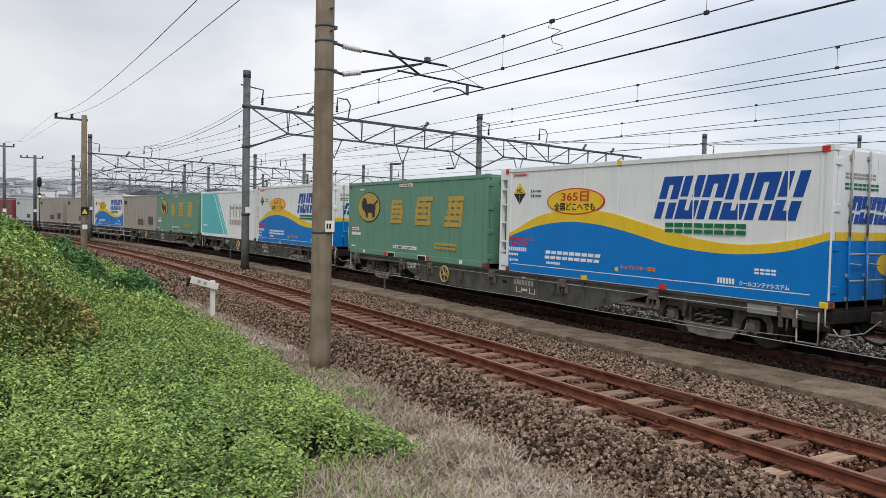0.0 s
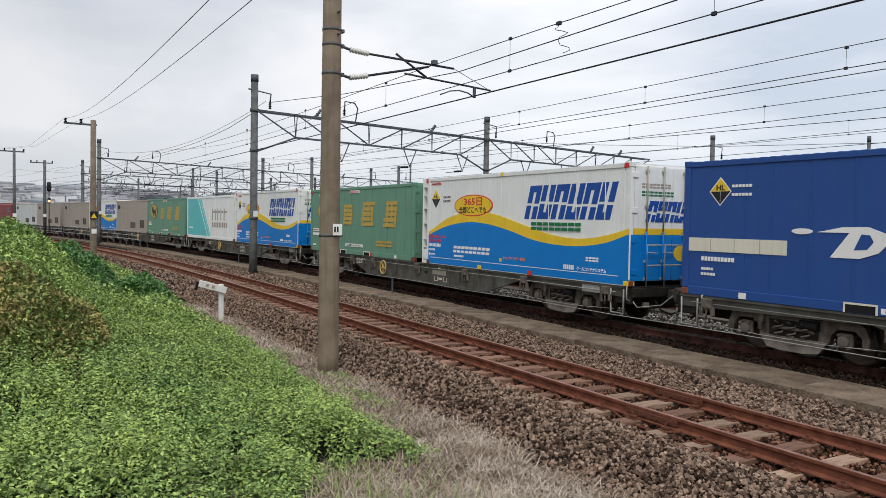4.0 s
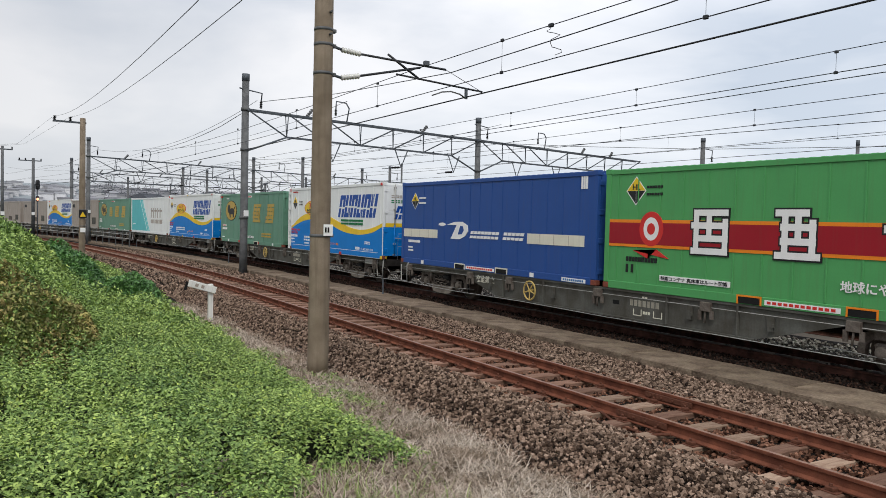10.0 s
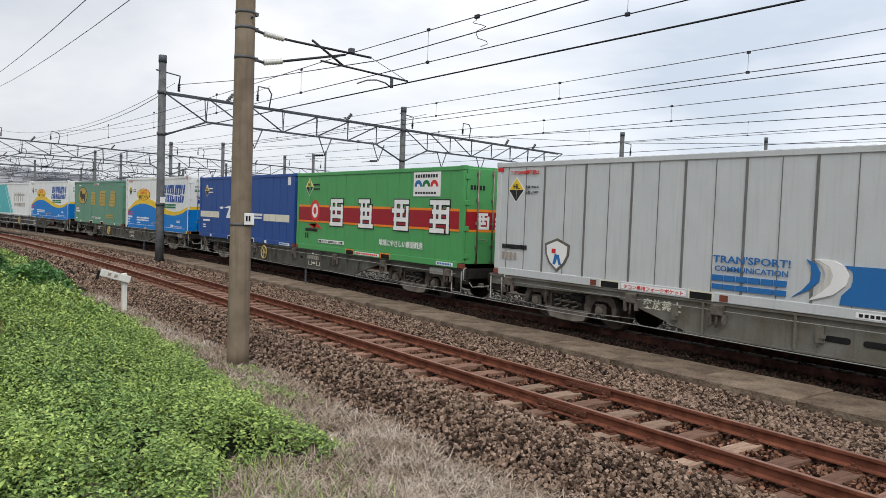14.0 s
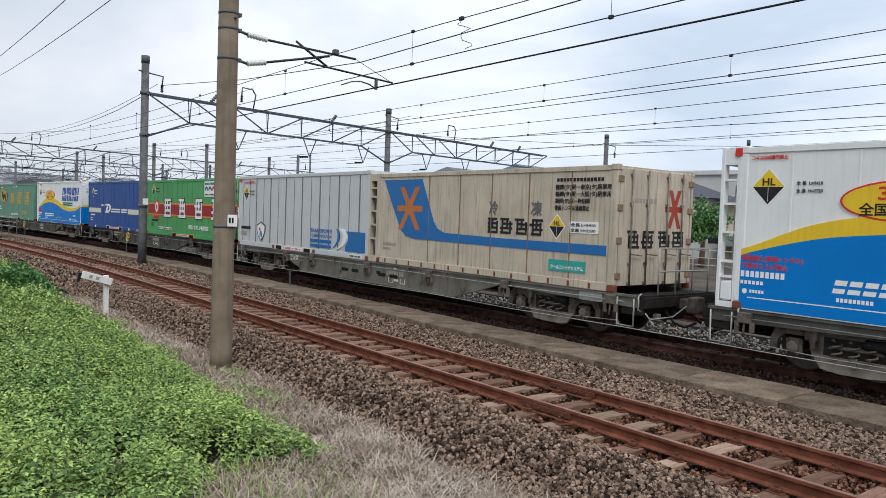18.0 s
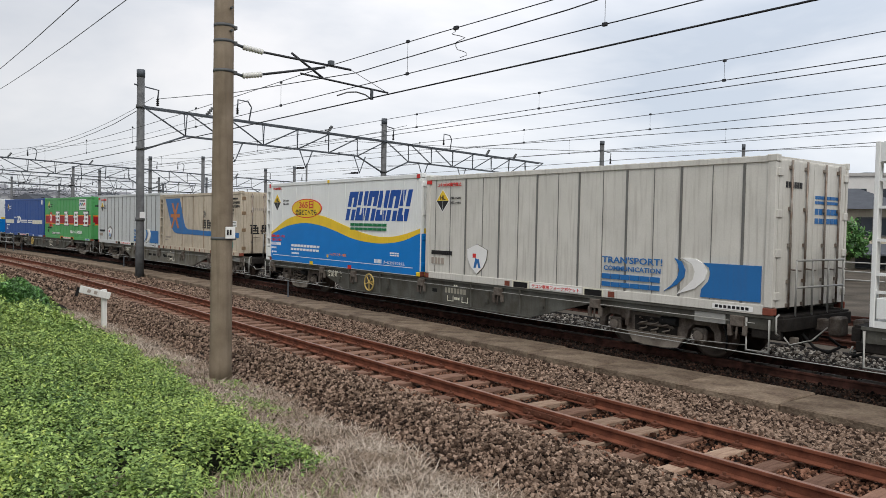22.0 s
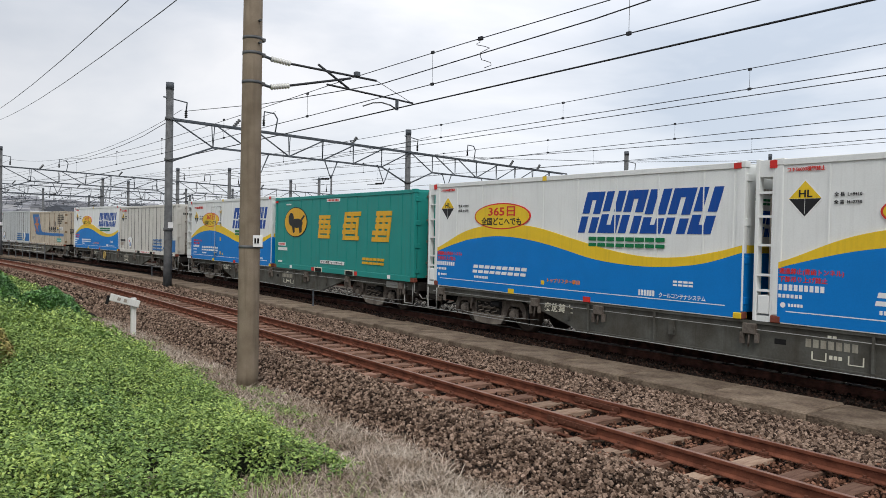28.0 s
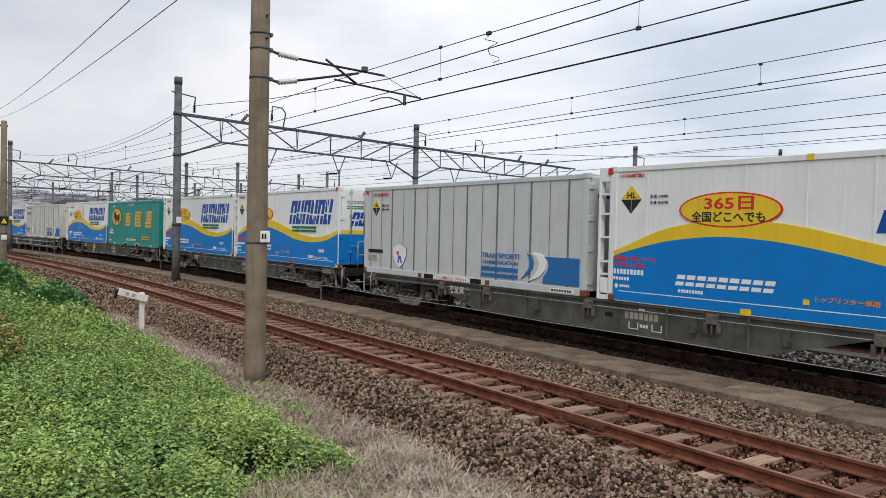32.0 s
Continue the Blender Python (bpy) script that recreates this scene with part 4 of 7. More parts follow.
        decal("yellow_end_band", [rect(w0, 1.133, w1, 1.27)], YELLOW, c, REAR, 0.018)
    decal("blue_post_panel", [rect(0.0, 0.13, 0.088, 1.13)], BLUE, c, REAR, 0.016)
    decal("blue_post_panel", [rect(CW - 0.088, 0.13, CW, 1.13)], BLUE, c, REAR, 0.016)
    slogan_mark(c, 0.42, 1.42, 1.75, 0.46, 0.14, 6, LOGO_BLUE, REAR, 0.024)
    mark_row(0.30, 1.98, 1.0, 0.11, 8, LOGO_GREEN, c, REAR, h=0.016)
    mark_row(0.30, 2.16, 0.9, 0.10, 8, DULLGREY, c, REAR, h=0.016)
    decal("end_oval", [ellipse(1.65, 0.72, 0.34, 0.2, 24)], YELLOW, c, REAR, 0.022)
    if side_door:
        d = decal("side_door", [rect(3.19, 1.5, 4.22, 2.36)], WHITE, c, SIDE, 0.018, "side door with a hinge column")
        for poly in (rect(3.175, 1.5, 3.185, 2.38), rect(4.225, 1.45, 4.237, 2.38), rect(3.17, 2.38, 4.24, 2.395)):
            decal("door_seal", [poly], DARK, d, SIDE, 0.0215)
        for u in (3.18, 4.23):
            decal("door_gap", [rect(u, 0.14, u + 0.012, 1.25)], NAVY, d, SIDE, 0.0255)
        part("door_bar", tubes([spot(SIDE, 3.69, 0.15, 0.06), spot(SIDE, 3.69, 2.42, 0.06)], 0.011), SILVER, d)
        part("door_handle", tubes([spot(SIDE, 3.66, 0.36, 0.07), spot(SIDE, 3.95, 0.36, 0.07)], 0.02), PIPE, d)
        for v in (1.72, 2.22):
            part("door_catch", tubes([spot(SIDE, 4.02, v, 0.05), spot(SIDE, 4.3, v, 0.05)], 0.025), LETTER_WHITE, d)
        bm = bmesh.new()
        for v in (0.3, 0.9, 1.5, 2.1):
            a, b = spot(SIDE, 4.24, v, 0.05), spot(SIDE, 4.33, v + 0.14, 0.02)
            box(bm, (a.x, b.y, a.z), (b.x, a.y, b.z))
        tagged(part("hinge", bm, HANDYEL, d), kind="stuff")
    return c


def parcel_container(material=TEAL, label="teal green parcel container with amber marks", amber=AMBER):
    H = 2.62
    c = shell("parcel_container", label, H, material, [0.78, 1.54, 2.16, 3.02, 3.63, 4.27, 4.9, 5.54, 6.16, 6.81, 7.43, 8.1, 8.75, 9.2], rib_w=0.028, rib_d=0.012)
    decal("oval_rim", [ellipse(1.75, 1.70, 0.93, 0.54)], BLACK, c, SIDE, 0.018)
    oval = decal("oval_emblem", [ellipse(1.75, 1.70, 0.90, 0.51)], amber, c, SIDE, 0.020, "amber oval with a dark plain shape")
    decal("emblem_shape", [ellipse(1.88, 1.66, 0.46, 0.17, 24), ellipse(1.40, 1.80, 0.22, 0.24, 20), [(1.38, 1.70), (1.58, 1.30), (1.70, 1.34), (1.68, 1.66)], [(2.0, 1.62), (2.10, 1.30), (2.28, 1.36), (2.28, 1.70)], [(2.16, 1.66), (2.50, 1.90), (2.46, 1.97), (2.12, 1.76)]], BLACK, oval, SIDE, 0.023)
    for k, (u, v, w, hh) in enumerate(((3.36, 1.15, 1.0, 0.78), (5.22, 1.12, 1.08, 0.9), (7.1, 1.10, 1.1, 0.92))):
        glyphs(u, v, w, hh, 11 + k, amber, c, lean=0.14, h=0.02, strokes=5, weight=0.15)
    mark_row(6.55, 0.40, 1.30, 0.20, 6, amber, c, h=0.02, lean=0.03)
    decal("white_label", [rect(3.74, 0.30, 5.39, 0.41)], LETTER_WHITE, c, SIDE, 0.018)
    words("テコン専用フォークポケット", 3.80, 0.32, 0.09, BLACK, c, h=0.02, width=1.5)
    decal("white_label", [rect(4.15, 2.37, 5.05, 2.47)], LETTER_WHITE, c, SIDE, 0.018)
    bars(4.2, 2.39, 0.8, 0.06, 8, RED, c, h=0.02)
    decal("white_label", [rect(0.30, 0.83, 0.92, 0.95)], LETTER_WHITE, c, SIDE, 0.018)
    bars(0.33, 0.86, 0.55, 0.06, 7, RED, c, h=0.02)
    bars(0.28, 0.66, 0.80, 0.11, 9, LETTER_WHITE, c, h=0.018)
    bars(0.28, 0.22, 0.36, 0.06, 5, LETTER_WHITE, c, h=0.018)
    bars(0.95, 2.32, 0.42, 0.05, 6, LETTER_WHITE, c, h=0.018)
    pockets(c, (3.36, 5.52), CREAM)
    for u in (1.35, 8.05):
        decal("lifting_socket", [rect(u, 0.03, u + 0.16, 0.14)], LETTER_WHITE, c, SIDE, 0.03)
    decal("red_tab", [rect(3.1, 0.02, 3.28, 0.14), rect(6.1, 0.02, 6.26, 0.14)], RED, c, SIDE, 0.03)
    part("red_clip", boxes(((-CW / 2 - 0.04, CL / 2 - 0.2, H - 0.2), (-CW / 2 + 0.02, CL / 2 - 0.02, H - 0.12))), RED, c)
    return c


def grey_container(label="light grey ribbed container with blue stripe", skin=SILVER, border=0.84):
    H = 2.63
    c = shell("ribbed_container", label, H, skin, [0.37, 0.97] + [2.2 + 1.213 * i for i in range(6)], rib_w=0.018, rib_d=0.010, rod=STEELBAR)
    # raised dark strips stand in for the shade inside recessed grooves
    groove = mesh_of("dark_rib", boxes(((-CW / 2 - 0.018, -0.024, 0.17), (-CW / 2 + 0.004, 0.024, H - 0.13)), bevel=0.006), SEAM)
    fine = mesh_of("seam", boxes(((-CW / 2 - 0.0125, -0.016, 0.17), (-CW / 2 + 0.004, -0.006, H - 0.13))), SEAM)
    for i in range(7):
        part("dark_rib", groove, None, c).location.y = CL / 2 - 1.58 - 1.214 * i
    for u in [0.37, 0.97] + [2.2 + 1.213 * i for i in range(6)]:
        part("seam", fine, None, c).location.y = CL / 2 - u
    hl_sign(0.66, 1.98, 0.25, c)
    words("コキ50000積載禁止", 0.45, 2.34, 0.10, RED, c, h=0.022, width=0.95)
    words("全長 L=9410", 0.98, 1.90, 0.07, BLACK, c, h=0.022, width=0.42)
    words("全高 H=2641", 0.98, 2.02, 0.07, BLACK, c, h=0.022, width=0.42)
    bars(0.25, 0.62, 0.85, 0.10, 10, BLACK, c, h=0.021)
    bars(0.25, 0.38, 0.55, 0.16, 4, DULLGREY, c, h=0.021, gap=0.4)
    shield = [(1.68, 0.80), (1.9, 0.88), (2.05, 0.93), (2.2, 0.88), (2.42, 0.80), (2.40, 0.58), (2.28, 0.38), (2.05, 0.21), (1.82, 0.38), (1.70, 0.58)]
    crest = decal("crest", [shield], FRAME_PALE, c, SIDE, 0.022, "grey and white shield crest")
    decal("crest_field", [[(2.05 + (u - 2.05) * border, 0.57 + (v - 0.57) * border) for u, v in shield]], LETTER_WHITE, crest, SIDE, 0.0245)
    decal("crest_figure", [[(1.94, 0.36), (2.02, 0.36), (2.10, 0.56), (2.00, 0.60)], [(2.12, 0.36), (2.2, 0.36), (2.12, 0.58), (2.05, 0.56)]], SKYBLUE, crest, SIDE, 0.027)
    decal("crest_spot", [rect(1.90, 0.60, 2.02, 0.70)], RED, crest, SIDE, 0.027)
    words("TRAN'SPORT!", 5.88, 0.70, 0.17, SKYBLUE, c, h=0.023, width=1.42)
    words("COMMUNICATION", 5.92, 0.55, 0.13, SKYBLUE, c, h=0.023, width=1.34)
    mark_row(5.88, 0.23, 1.38, 0.25, 6, SKYBLUE, c, h=0.023, lean=0.0, gap=0.1)
    decal("blue_crescent", [[(7.55, 0.86), (7.70, 0.80), (7.78, 0.66), (7.76, 0.52), (7.62, 0.38), (7.34, 0.24), (7.50, 0.36), (7.62, 0.50), (7.66, 0.64), (7.62, 0.77)]], SKYBLUE, c, SIDE, 0.022)
    decal("white_crescent", [[(7.70, 0.87), (8.0, 0.86), (8.16, 0.78), (8.22, 0.64), (8.18, 0.50), (8.0, 0.34), (7.62, 0.21), (7.82, 0.37), (7.95, 0.50), (7.98, 0.64), (7.92, 0.77)]], LETTER_WHITE, c, SIDE, 0.0235)
    decal("grey_crescent", [[(7.66, 0.87), (7.92, 0.77), (7.98, 0.64), (7.95, 0.50), (7.82, 0.37), (7.62, 0.21), (7.75, 0.38), (7.84, 0.52), (7.86, 0.65), (7.80, 0.77)]], WORN_GREY, c, SIDE, 0.0225)
    decal("blue_stripe", [[(8.10, 0.20), (9.22, 0.20), (9.22, 0.80), (8.14, 0.80), (8.26, 0.72), (8.29, 0.62), (8.25, 0.48), (8.12, 0.34)]], SKYBLUE, c, SIDE, 0.022)
    decal("white_label", [rect(8.35, 0.03, 9.1, 0.12)], LETTER_WHITE, c, SIDE, 0.026)
    bars(8.4, 0.05, 0.65, 0.05, 8, BLACK, c, h=0.028)
    pockets(c, (3.34, 5.44), CREAM, 0.46)
    decal("white_label", [rect(3.86, 0.03, 5.36, 0.13)], LETTER_WHITE, c, SIDE, 0.026)
    words("テコン専用フォークポケット", 3.92, 0.045, 0.085, RED, c, h=0.028, width=1.38)
    for u in (3.05, 6.05):
        decal("red_tab", [rect(u, 0.02, u + 0.16, 0.13)], CASTING, c, SIDE, 0.03)
    part("red_clip", boxes(((-CW / 2 - 0.03, CL / 2 - 0.2, H - 0.22), (-CW / 2 + 0.02, CL / 2 - 0.02, H - 0.13))), RED, c)
    bars(0.30, 2.10, 0.55, 0.10, 6, BLACK, c, REAR, h=0.02)
    mark_row(1.30, 1.52, 0.85, 0.26, 6, SKYBLUE, c, REAR, h=0.02)
    mark_row(1.30, 1.86, 0.85, 0.14, 8, SKYBLUE, c, REAR, h=0.02)
    return c


def navy_container():
    H = 2.62
    c = shell("curtain_container", "navy blue ribbed container with cream stripe panels", H, NAVY, [1.42, 1.98, 2.73, 3.5, 4.1, 4.6, 5.19, 5.69, 6.42, 6.96, 7.6, 8.2, 8.79, 9.27], rib_w=0.03, rib_d=0.010)
    hl_sign(0.85, 2.01, 0.23, c)
    bars(1.12, 2.08, 0.45, 0.05, 6, LETTER_WHITE, c, h=0.014)
    bars(1.12, 1.92, 0.45, 0.05, 6, LETTER_WHITE, c, h=0.014)
    for k, (u0, u1) in enumerate(((0.11, 2.30), (6.78, 9.0))):
        st = decal("cream_panel", [rect(u0 + (0.06 if k else 0), 0.86, u1, 1.12)], CREAM, c, SIDE, 0.014, "cream stripe panel")
        for i in range(1, 4):
            u = u0 + (u1 - u0) * i / 4
            decal("panel_joint", [rect(u, 0.87, u + 0.012, 1.11)], DULLGREY, st, SIDE, 0.016)
    sweep = [(2.86, 1.28), (3.3, 1.37), (3.72, 1.38), (4.0, 1.28), (4.04, 1.12), (3.9, 0.97), (3.6, 0.87), (3.1, 0.87), (3.42, 1.28)]
    emblem = decal("sweep_emblem", [sweep], LETTER_WHITE, c, SIDE, 0.014, "white sweeping emblem")
    decal("sweep_counter", [[(3.5, 1.0), (3.72, 1.02), (3.82, 1.14), (3.76, 1.25), (3.62, 1.26)]], NAVY, emblem, SIDE, 0.017)
    decal("sweep_dot", [ellipse(2.58, 1.29, 0.2, 0.05, 18)], LETTER_WHITE, emblem, SIDE, 0.014)
    mark_row(4.14, 0.92, 1.42, 0.20, 8, LETTER_WHITE, c, h=0.014, lean=0.06)
    mark_row(5.76, 0.92, 0.92, 0.20, 5, LETTER_WHITE, c, h=0.014, lean=0.06)
    bars(0.45, 0.68, 0.78, 0.08, 10, LETTER_WHITE, c, h=0.014)
    bars(0.45, 0.50, 0.30, 0.05, 5, LETTER_WHITE, c, h=0.014)
    bars(0.45, 0.40, 0.35, 0.05, 5, LETTER_WHITE, c, h=0.014)
    bars(8.85, 2.2, 0.24, 0.3, 3, LETTER_WHITE, c, h=0.014)
    pockets(c, (3.40, 5.50), CREAM)
    decal("white_label", [rect(3.98, 0.03, 5.42, 0.12)], LETTER_WHITE, c, SIDE, 0.026)
    bars(4.05, 0.05, 1.3, 0.05, 12, RED, c, h=0.028)
    decal("white_label", [rect(8.25, 0.02, 9.1, 0.11)], LETTER_WHITE, c, SIDE, 0.026)
    bars(8.3, 0.04, 0.75, 0.05, 10, SKYBLUE, c, h=0.028)
    for u in (1.35, 7.0):
        decal("lifting_socket", [rect(u, 0.02, u + 0.16, 0.13)], LETTER_WHITE, c, SIDE, 0.03)
    return c


def green_container():
    H = 2.61
    c = shell("ribbed_container", "leaf green ribbed container with crimson and orange stripe", H, GREEN, [0.36, 0.96] + [1.57 + 0.607 * i for i in range(13)], rib_w=0.032, rib_d=0.014)
    band = decal("orange_stripe", [rect(0.05, 0.93, 9.36, 1.51)], ORANGE, c, SIDE, 0.0155)
    decal("crimson_stripe", [rect(0.05, 0.99, 9.36, 1.445)], CRIMSON, band, SIDE, 0.0175)
    decal("orange_end_stripe", [rect(0.09, 0.93, CW - 0.09, 1.51)], ORANGE, c, REAR, 0.014)
    decal("crimson_end_stripe", [rect(0.09, 0.99, CW - 0.09, 1.445)], CRIMSON, c, REAR, 0.016)
    hl_sign(0.89, 2.12, 0.26, c)
    bars(1.2, 2.17, 0.45, 0.05, 6, BLACK, c, h=0.016)
    bars(1.2, 2.02, 0.45, 0.05, 6, BLACK, c, h=0.016)
    ring = decal("round_emblem", [ellipse(1.36, 1.32, 0.33, 0.36)], RED, c, SIDE, 0.019, "red and white ring emblem with an arrow")
    decal("ring_white", [ellipse(1.36, 1.32, 0.21, 0.24)], LETTER_WHITE, ring, SIDE, 0.021)
    decal("ring_eye", [ellipse(1.36, 1.32, 0.11, 0.12, 20)], RED, ring, SIDE, 0.023)
    decal("arrow", [[(0.86, 0.86), (1.85, 0.72), (1.52, 0.90), (1.3, 0.84), (1.28, 0.70)]], RED, ring, SIDE, 0.019)
    for k, u in enumerate((2.36, 4.2, 6.08, 7.95)):
        g0 = glyphs(u + 0.05, 0.86, 0.86, 0.86, 31 + k, BLACK, c, h=0.0195, strokes=4, weight=0.14, grow=0.03)
        glyphs(u + 0.05, 0.86, 0.86, 0.86, 31 + k, LETTER_WHITE, g0, h=0.0225, strokes=4, weight=0.14)
    for k, u in enumerate((0.42, 1.05, 1.65)):
        glyphs(u, 1.0, 0.42, 0.42, 41 + k, LETTER_WHITE, c, REAR, h=0.02, strokes=4, weight=0.17)
    poster = decal("poster", [rect(7.19, 1.82, 8.42, 2.47)], LETTER_WHITE, c, SIDE, 0.02, "white poster with three coloured arches")
    for k, m in enumerate((SKYBLUE, LOGO_GREEN, RED)):
        cu = 7.42 + 0.37 * k
        decal("arch", [[(cu + 0.18 * math.cos(radians(a)), 2.08 + 0.18 * math.sin(radians(a))) for a in range(0, 181, 15)]
                       + [(cu + 0.08 * math.cos(radians(a)), 2.08 + 0.08 * math.sin(radians(a))) for a in range(180, -1, -15)]], m, poster, SIDE, 0.023)
    bars(7.28, 2.32, 1.05, 0.09, 9, BLACK, poster, h=0.023)
    bars(7.28, 1.88, 1.0, 0.06, 8, BLACK, poster, h=0.023)
    words("地球にやさしい鉄道輸送", 5.47, 0.40, 0.20, LETTER_WHITE, c, h=0.017, width=2.24)
    bars(0.66, 0.62, 0.9, 0.10, 10, BLACK, c, h=0.016)
    bars(0.66, 0.38, 0.30, 0.18, 2, BLACK, c, h=0.016, gap=0.6)
    decal("white_label", [rect(1.63, 0.27, 3.35, 0.38)], LETTER_WHITE, c, SIDE, 0.017)
    words("特認コンテナ 高床車はルート確認", 1.66, 0.29, 0.085, BLACK, c, h=0.019, width=1.64)
    pockets(c, (3.55, 5.62), ORANGE, 0.46)
    decal("white_label", [rect(4.1, 0.03, 5.5, 0.12)], LETTER_WHITE, c, SIDE, 0.026)
    bars(4.15, 0.05, 1.3, 0.05, 12, RED, c, h=0.028)
    decal("white_label", [rect(8.35, 0.03, 9.08, 0.12)], LETTER_WHITE, c, SIDE, 0.026)
    bars(8.4, 0.05, 0.63, 0.05, 9, SKYBLUE, c, h=0.028)
    bars(0.2, 2.0, 0.5, 0.12, 5, BLACK, c, REAR, h=0.016)
    return c


def tan_container():
    H, rack = 2.52, 0.55
    c = shell("insulated_container", "rust-streaked tan insulated container with blue swoosh", H, TAN, [2.41, 3.67, 4.94, 6.24, 7.53, 8.8], rib_w=0.02, rib_d=0.008, post=TAN, hinge=RUST_RIB, front=rack, roof_waves=False)
    rust_rib = mesh_of("rusty_rib", boxes(((-CW / 2 - 0.014, -0.016, 0.17), (-CW / 2 + 0.004, 0.016, H - 0.13)), bevel=0.005), RUST_RIB)
    for u in (3.04, 4.36, 5.59, 6.88, 8.18):
        part("rusty_rib", rust_rib, None, c).location.y = CL / 2 - u
    f = CL / 2
    bm = bmesh.new()
    for x in (-CW / 2 + 0.02, CW / 2 - 0.1):
        box(bm, (x - 0.03, f - 0.12, 0.0), (x + 0.11, f, H), 0.01)
        box(bm, (x - 0.03, f - rack, 0.0), (x + 0.11, f - rack + 0.12, H), 0.01)
    box(bm, (-CW / 2, f - rack, H - 0.22), (CW / 2, f, H - 0.02))
    box(bm, (-CW / 2, f - rack, 0.0), (CW / 2, f, 0.16))
    rk = part("end_rack", bm, TAN, c, "open tan end rack")
    rung = mesh_of("rung", boxes(((-CW / 2, f - rack + 0.08, -0.025), (-CW / 2 + 0.08, f - 0.1, 0.025))), TAN)
    for z in (0.66, 1.05, 1.45, 1.85, 2.1):
        part("rung", rung, None, rk).location.z = z
    part("unit_housing", boxes(((-CW / 2 + 0.2, f - rack + 0.03, 0.2), (CW / 2 - 0.2, f - 0.04, 2.2)), bevel=0.02), DARK, rk)
    sw = [(0.84, 2.32), (2.70, 2.32), (3.0, 1.75), (3.28, 1.22), (3.45, 1.05), (3.75, 0.95), (6.1, 0.91), (9.2, 0.90), (9.2, 0.70), (6.1, 0.71), (2.4, 0.74), (2.0, 0.80), (1.75, 0.95), (1.4, 1.45)]
    swoosh = decal("blue_swoosh", [sw], SKYBLUE, c, SIDE, 0.011, "faded blue swoosh stripe")
    star = [rect(1.55, 1.46, 2.75, 1.62), [(1.62, 0.98), (1.84, 0.98), (2.62, 2.12), (2.40, 2.12)], [(1.66, 2.12), (1.88, 2.12), (2.66, 0.98), (2.44, 0.98)]]
    decal("star_emblem", star, RUST_ORANGE, swoosh, SIDE, 0.014)
    for k, u in enumerate((5.43, 5.93, 6.43, 6.93)):
        glyphs(u, 1.02, 0.42, 0.36, 51 + k, BLACK, c, h=0.011, strokes=4, weight=0.15)
    hl_sign(7.78, 1.24, 0.23, c)
    decal("white_label", [rect(8.15, 1.12, 8.97, 1.36)], LETTER_WHITE, c, SIDE, 0.011)
    words("全長 L=9410", 8.2, 1.26, 0.08, BLACK, c, h=0.013, width=0.7)
    words("全高 H=2530", 8.2, 1.15, 0.08, BLACK, c, h=0.013, width=0.7)
    decal("teal_label", [rect(7.58, 0.30, 8.66, 0.54)], TEALSIGN, c, SIDE, 0.011)
    words("クールコンテナシステム", 7.64, 0.35, 0.10, LETTER_WHITE, c, h=0.013, width=0.95)
    bars(7.74, 2.19, 1.35, 0.07, 14, BLACK, c, h=0.0095)
    for k, (line, w) in enumerate((("福岡(タ)駅－東京(タ)駅専用", 1.58), ("福岡(タ)駅－大阪(タ)駅専用", 1.58), ("福岡(タ)駅－梅田駅", 1.02), ("青函トンネル通過禁止", 1.0))):
        words(line, 7.70, 2.03 - 0.145 * k, 0.115, BLACK, c, h=0.0095, width=w)
    words("冷", 5.5, 1.48, 0.34, SEAM, c, h=0.0095, width=0.33)
    words("凍", 6.95, 1.48, 0.34, SEAM, c, h=0.0095, width=0.36)
    bars(0.85, 0.52, 0.7, 0.07, 9, DULLGREY, c, h=0.011)
    bars(0.85, 0.40, 0.4, 0.05, 6, DULLGREY, c, h=0.011)
    decal("red_emblem", [rect(1.55, 1.62, 2.15, 1.74), [(1.64, 1.28), (1.76, 1.28), (2.08, 2.08), (1.96, 2.08)], [(1.66, 2.08), (1.78, 2.08), (2.10, 1.28), (1.98, 1.28)]], RUST_RED, c, REAR, 0.016)
    for k, u in enumerate((0.35, 0.8, 1.35, 1.82)):
        glyphs(u, 0.86, 0.40, 0.36, 61 + k, BLACK, c, REAR, h=0.016, strokes=4, weight=0.15)
    bars(0.45, 1.78, 0.8, 0.09, 9, DULLGREY, c, REAR, h=0.016)
    small = mesh_of("rail_bracket", boxes(((-CW / 2 - 0.03, -0.03, 0.02), (-CW / 2, 0.03, 0.13))), CASTING)
    for i in range(14):
        part("rail_bracket", small, None, c).location.y = CL / 2 - 1.0 - 0.6 * i
    return c


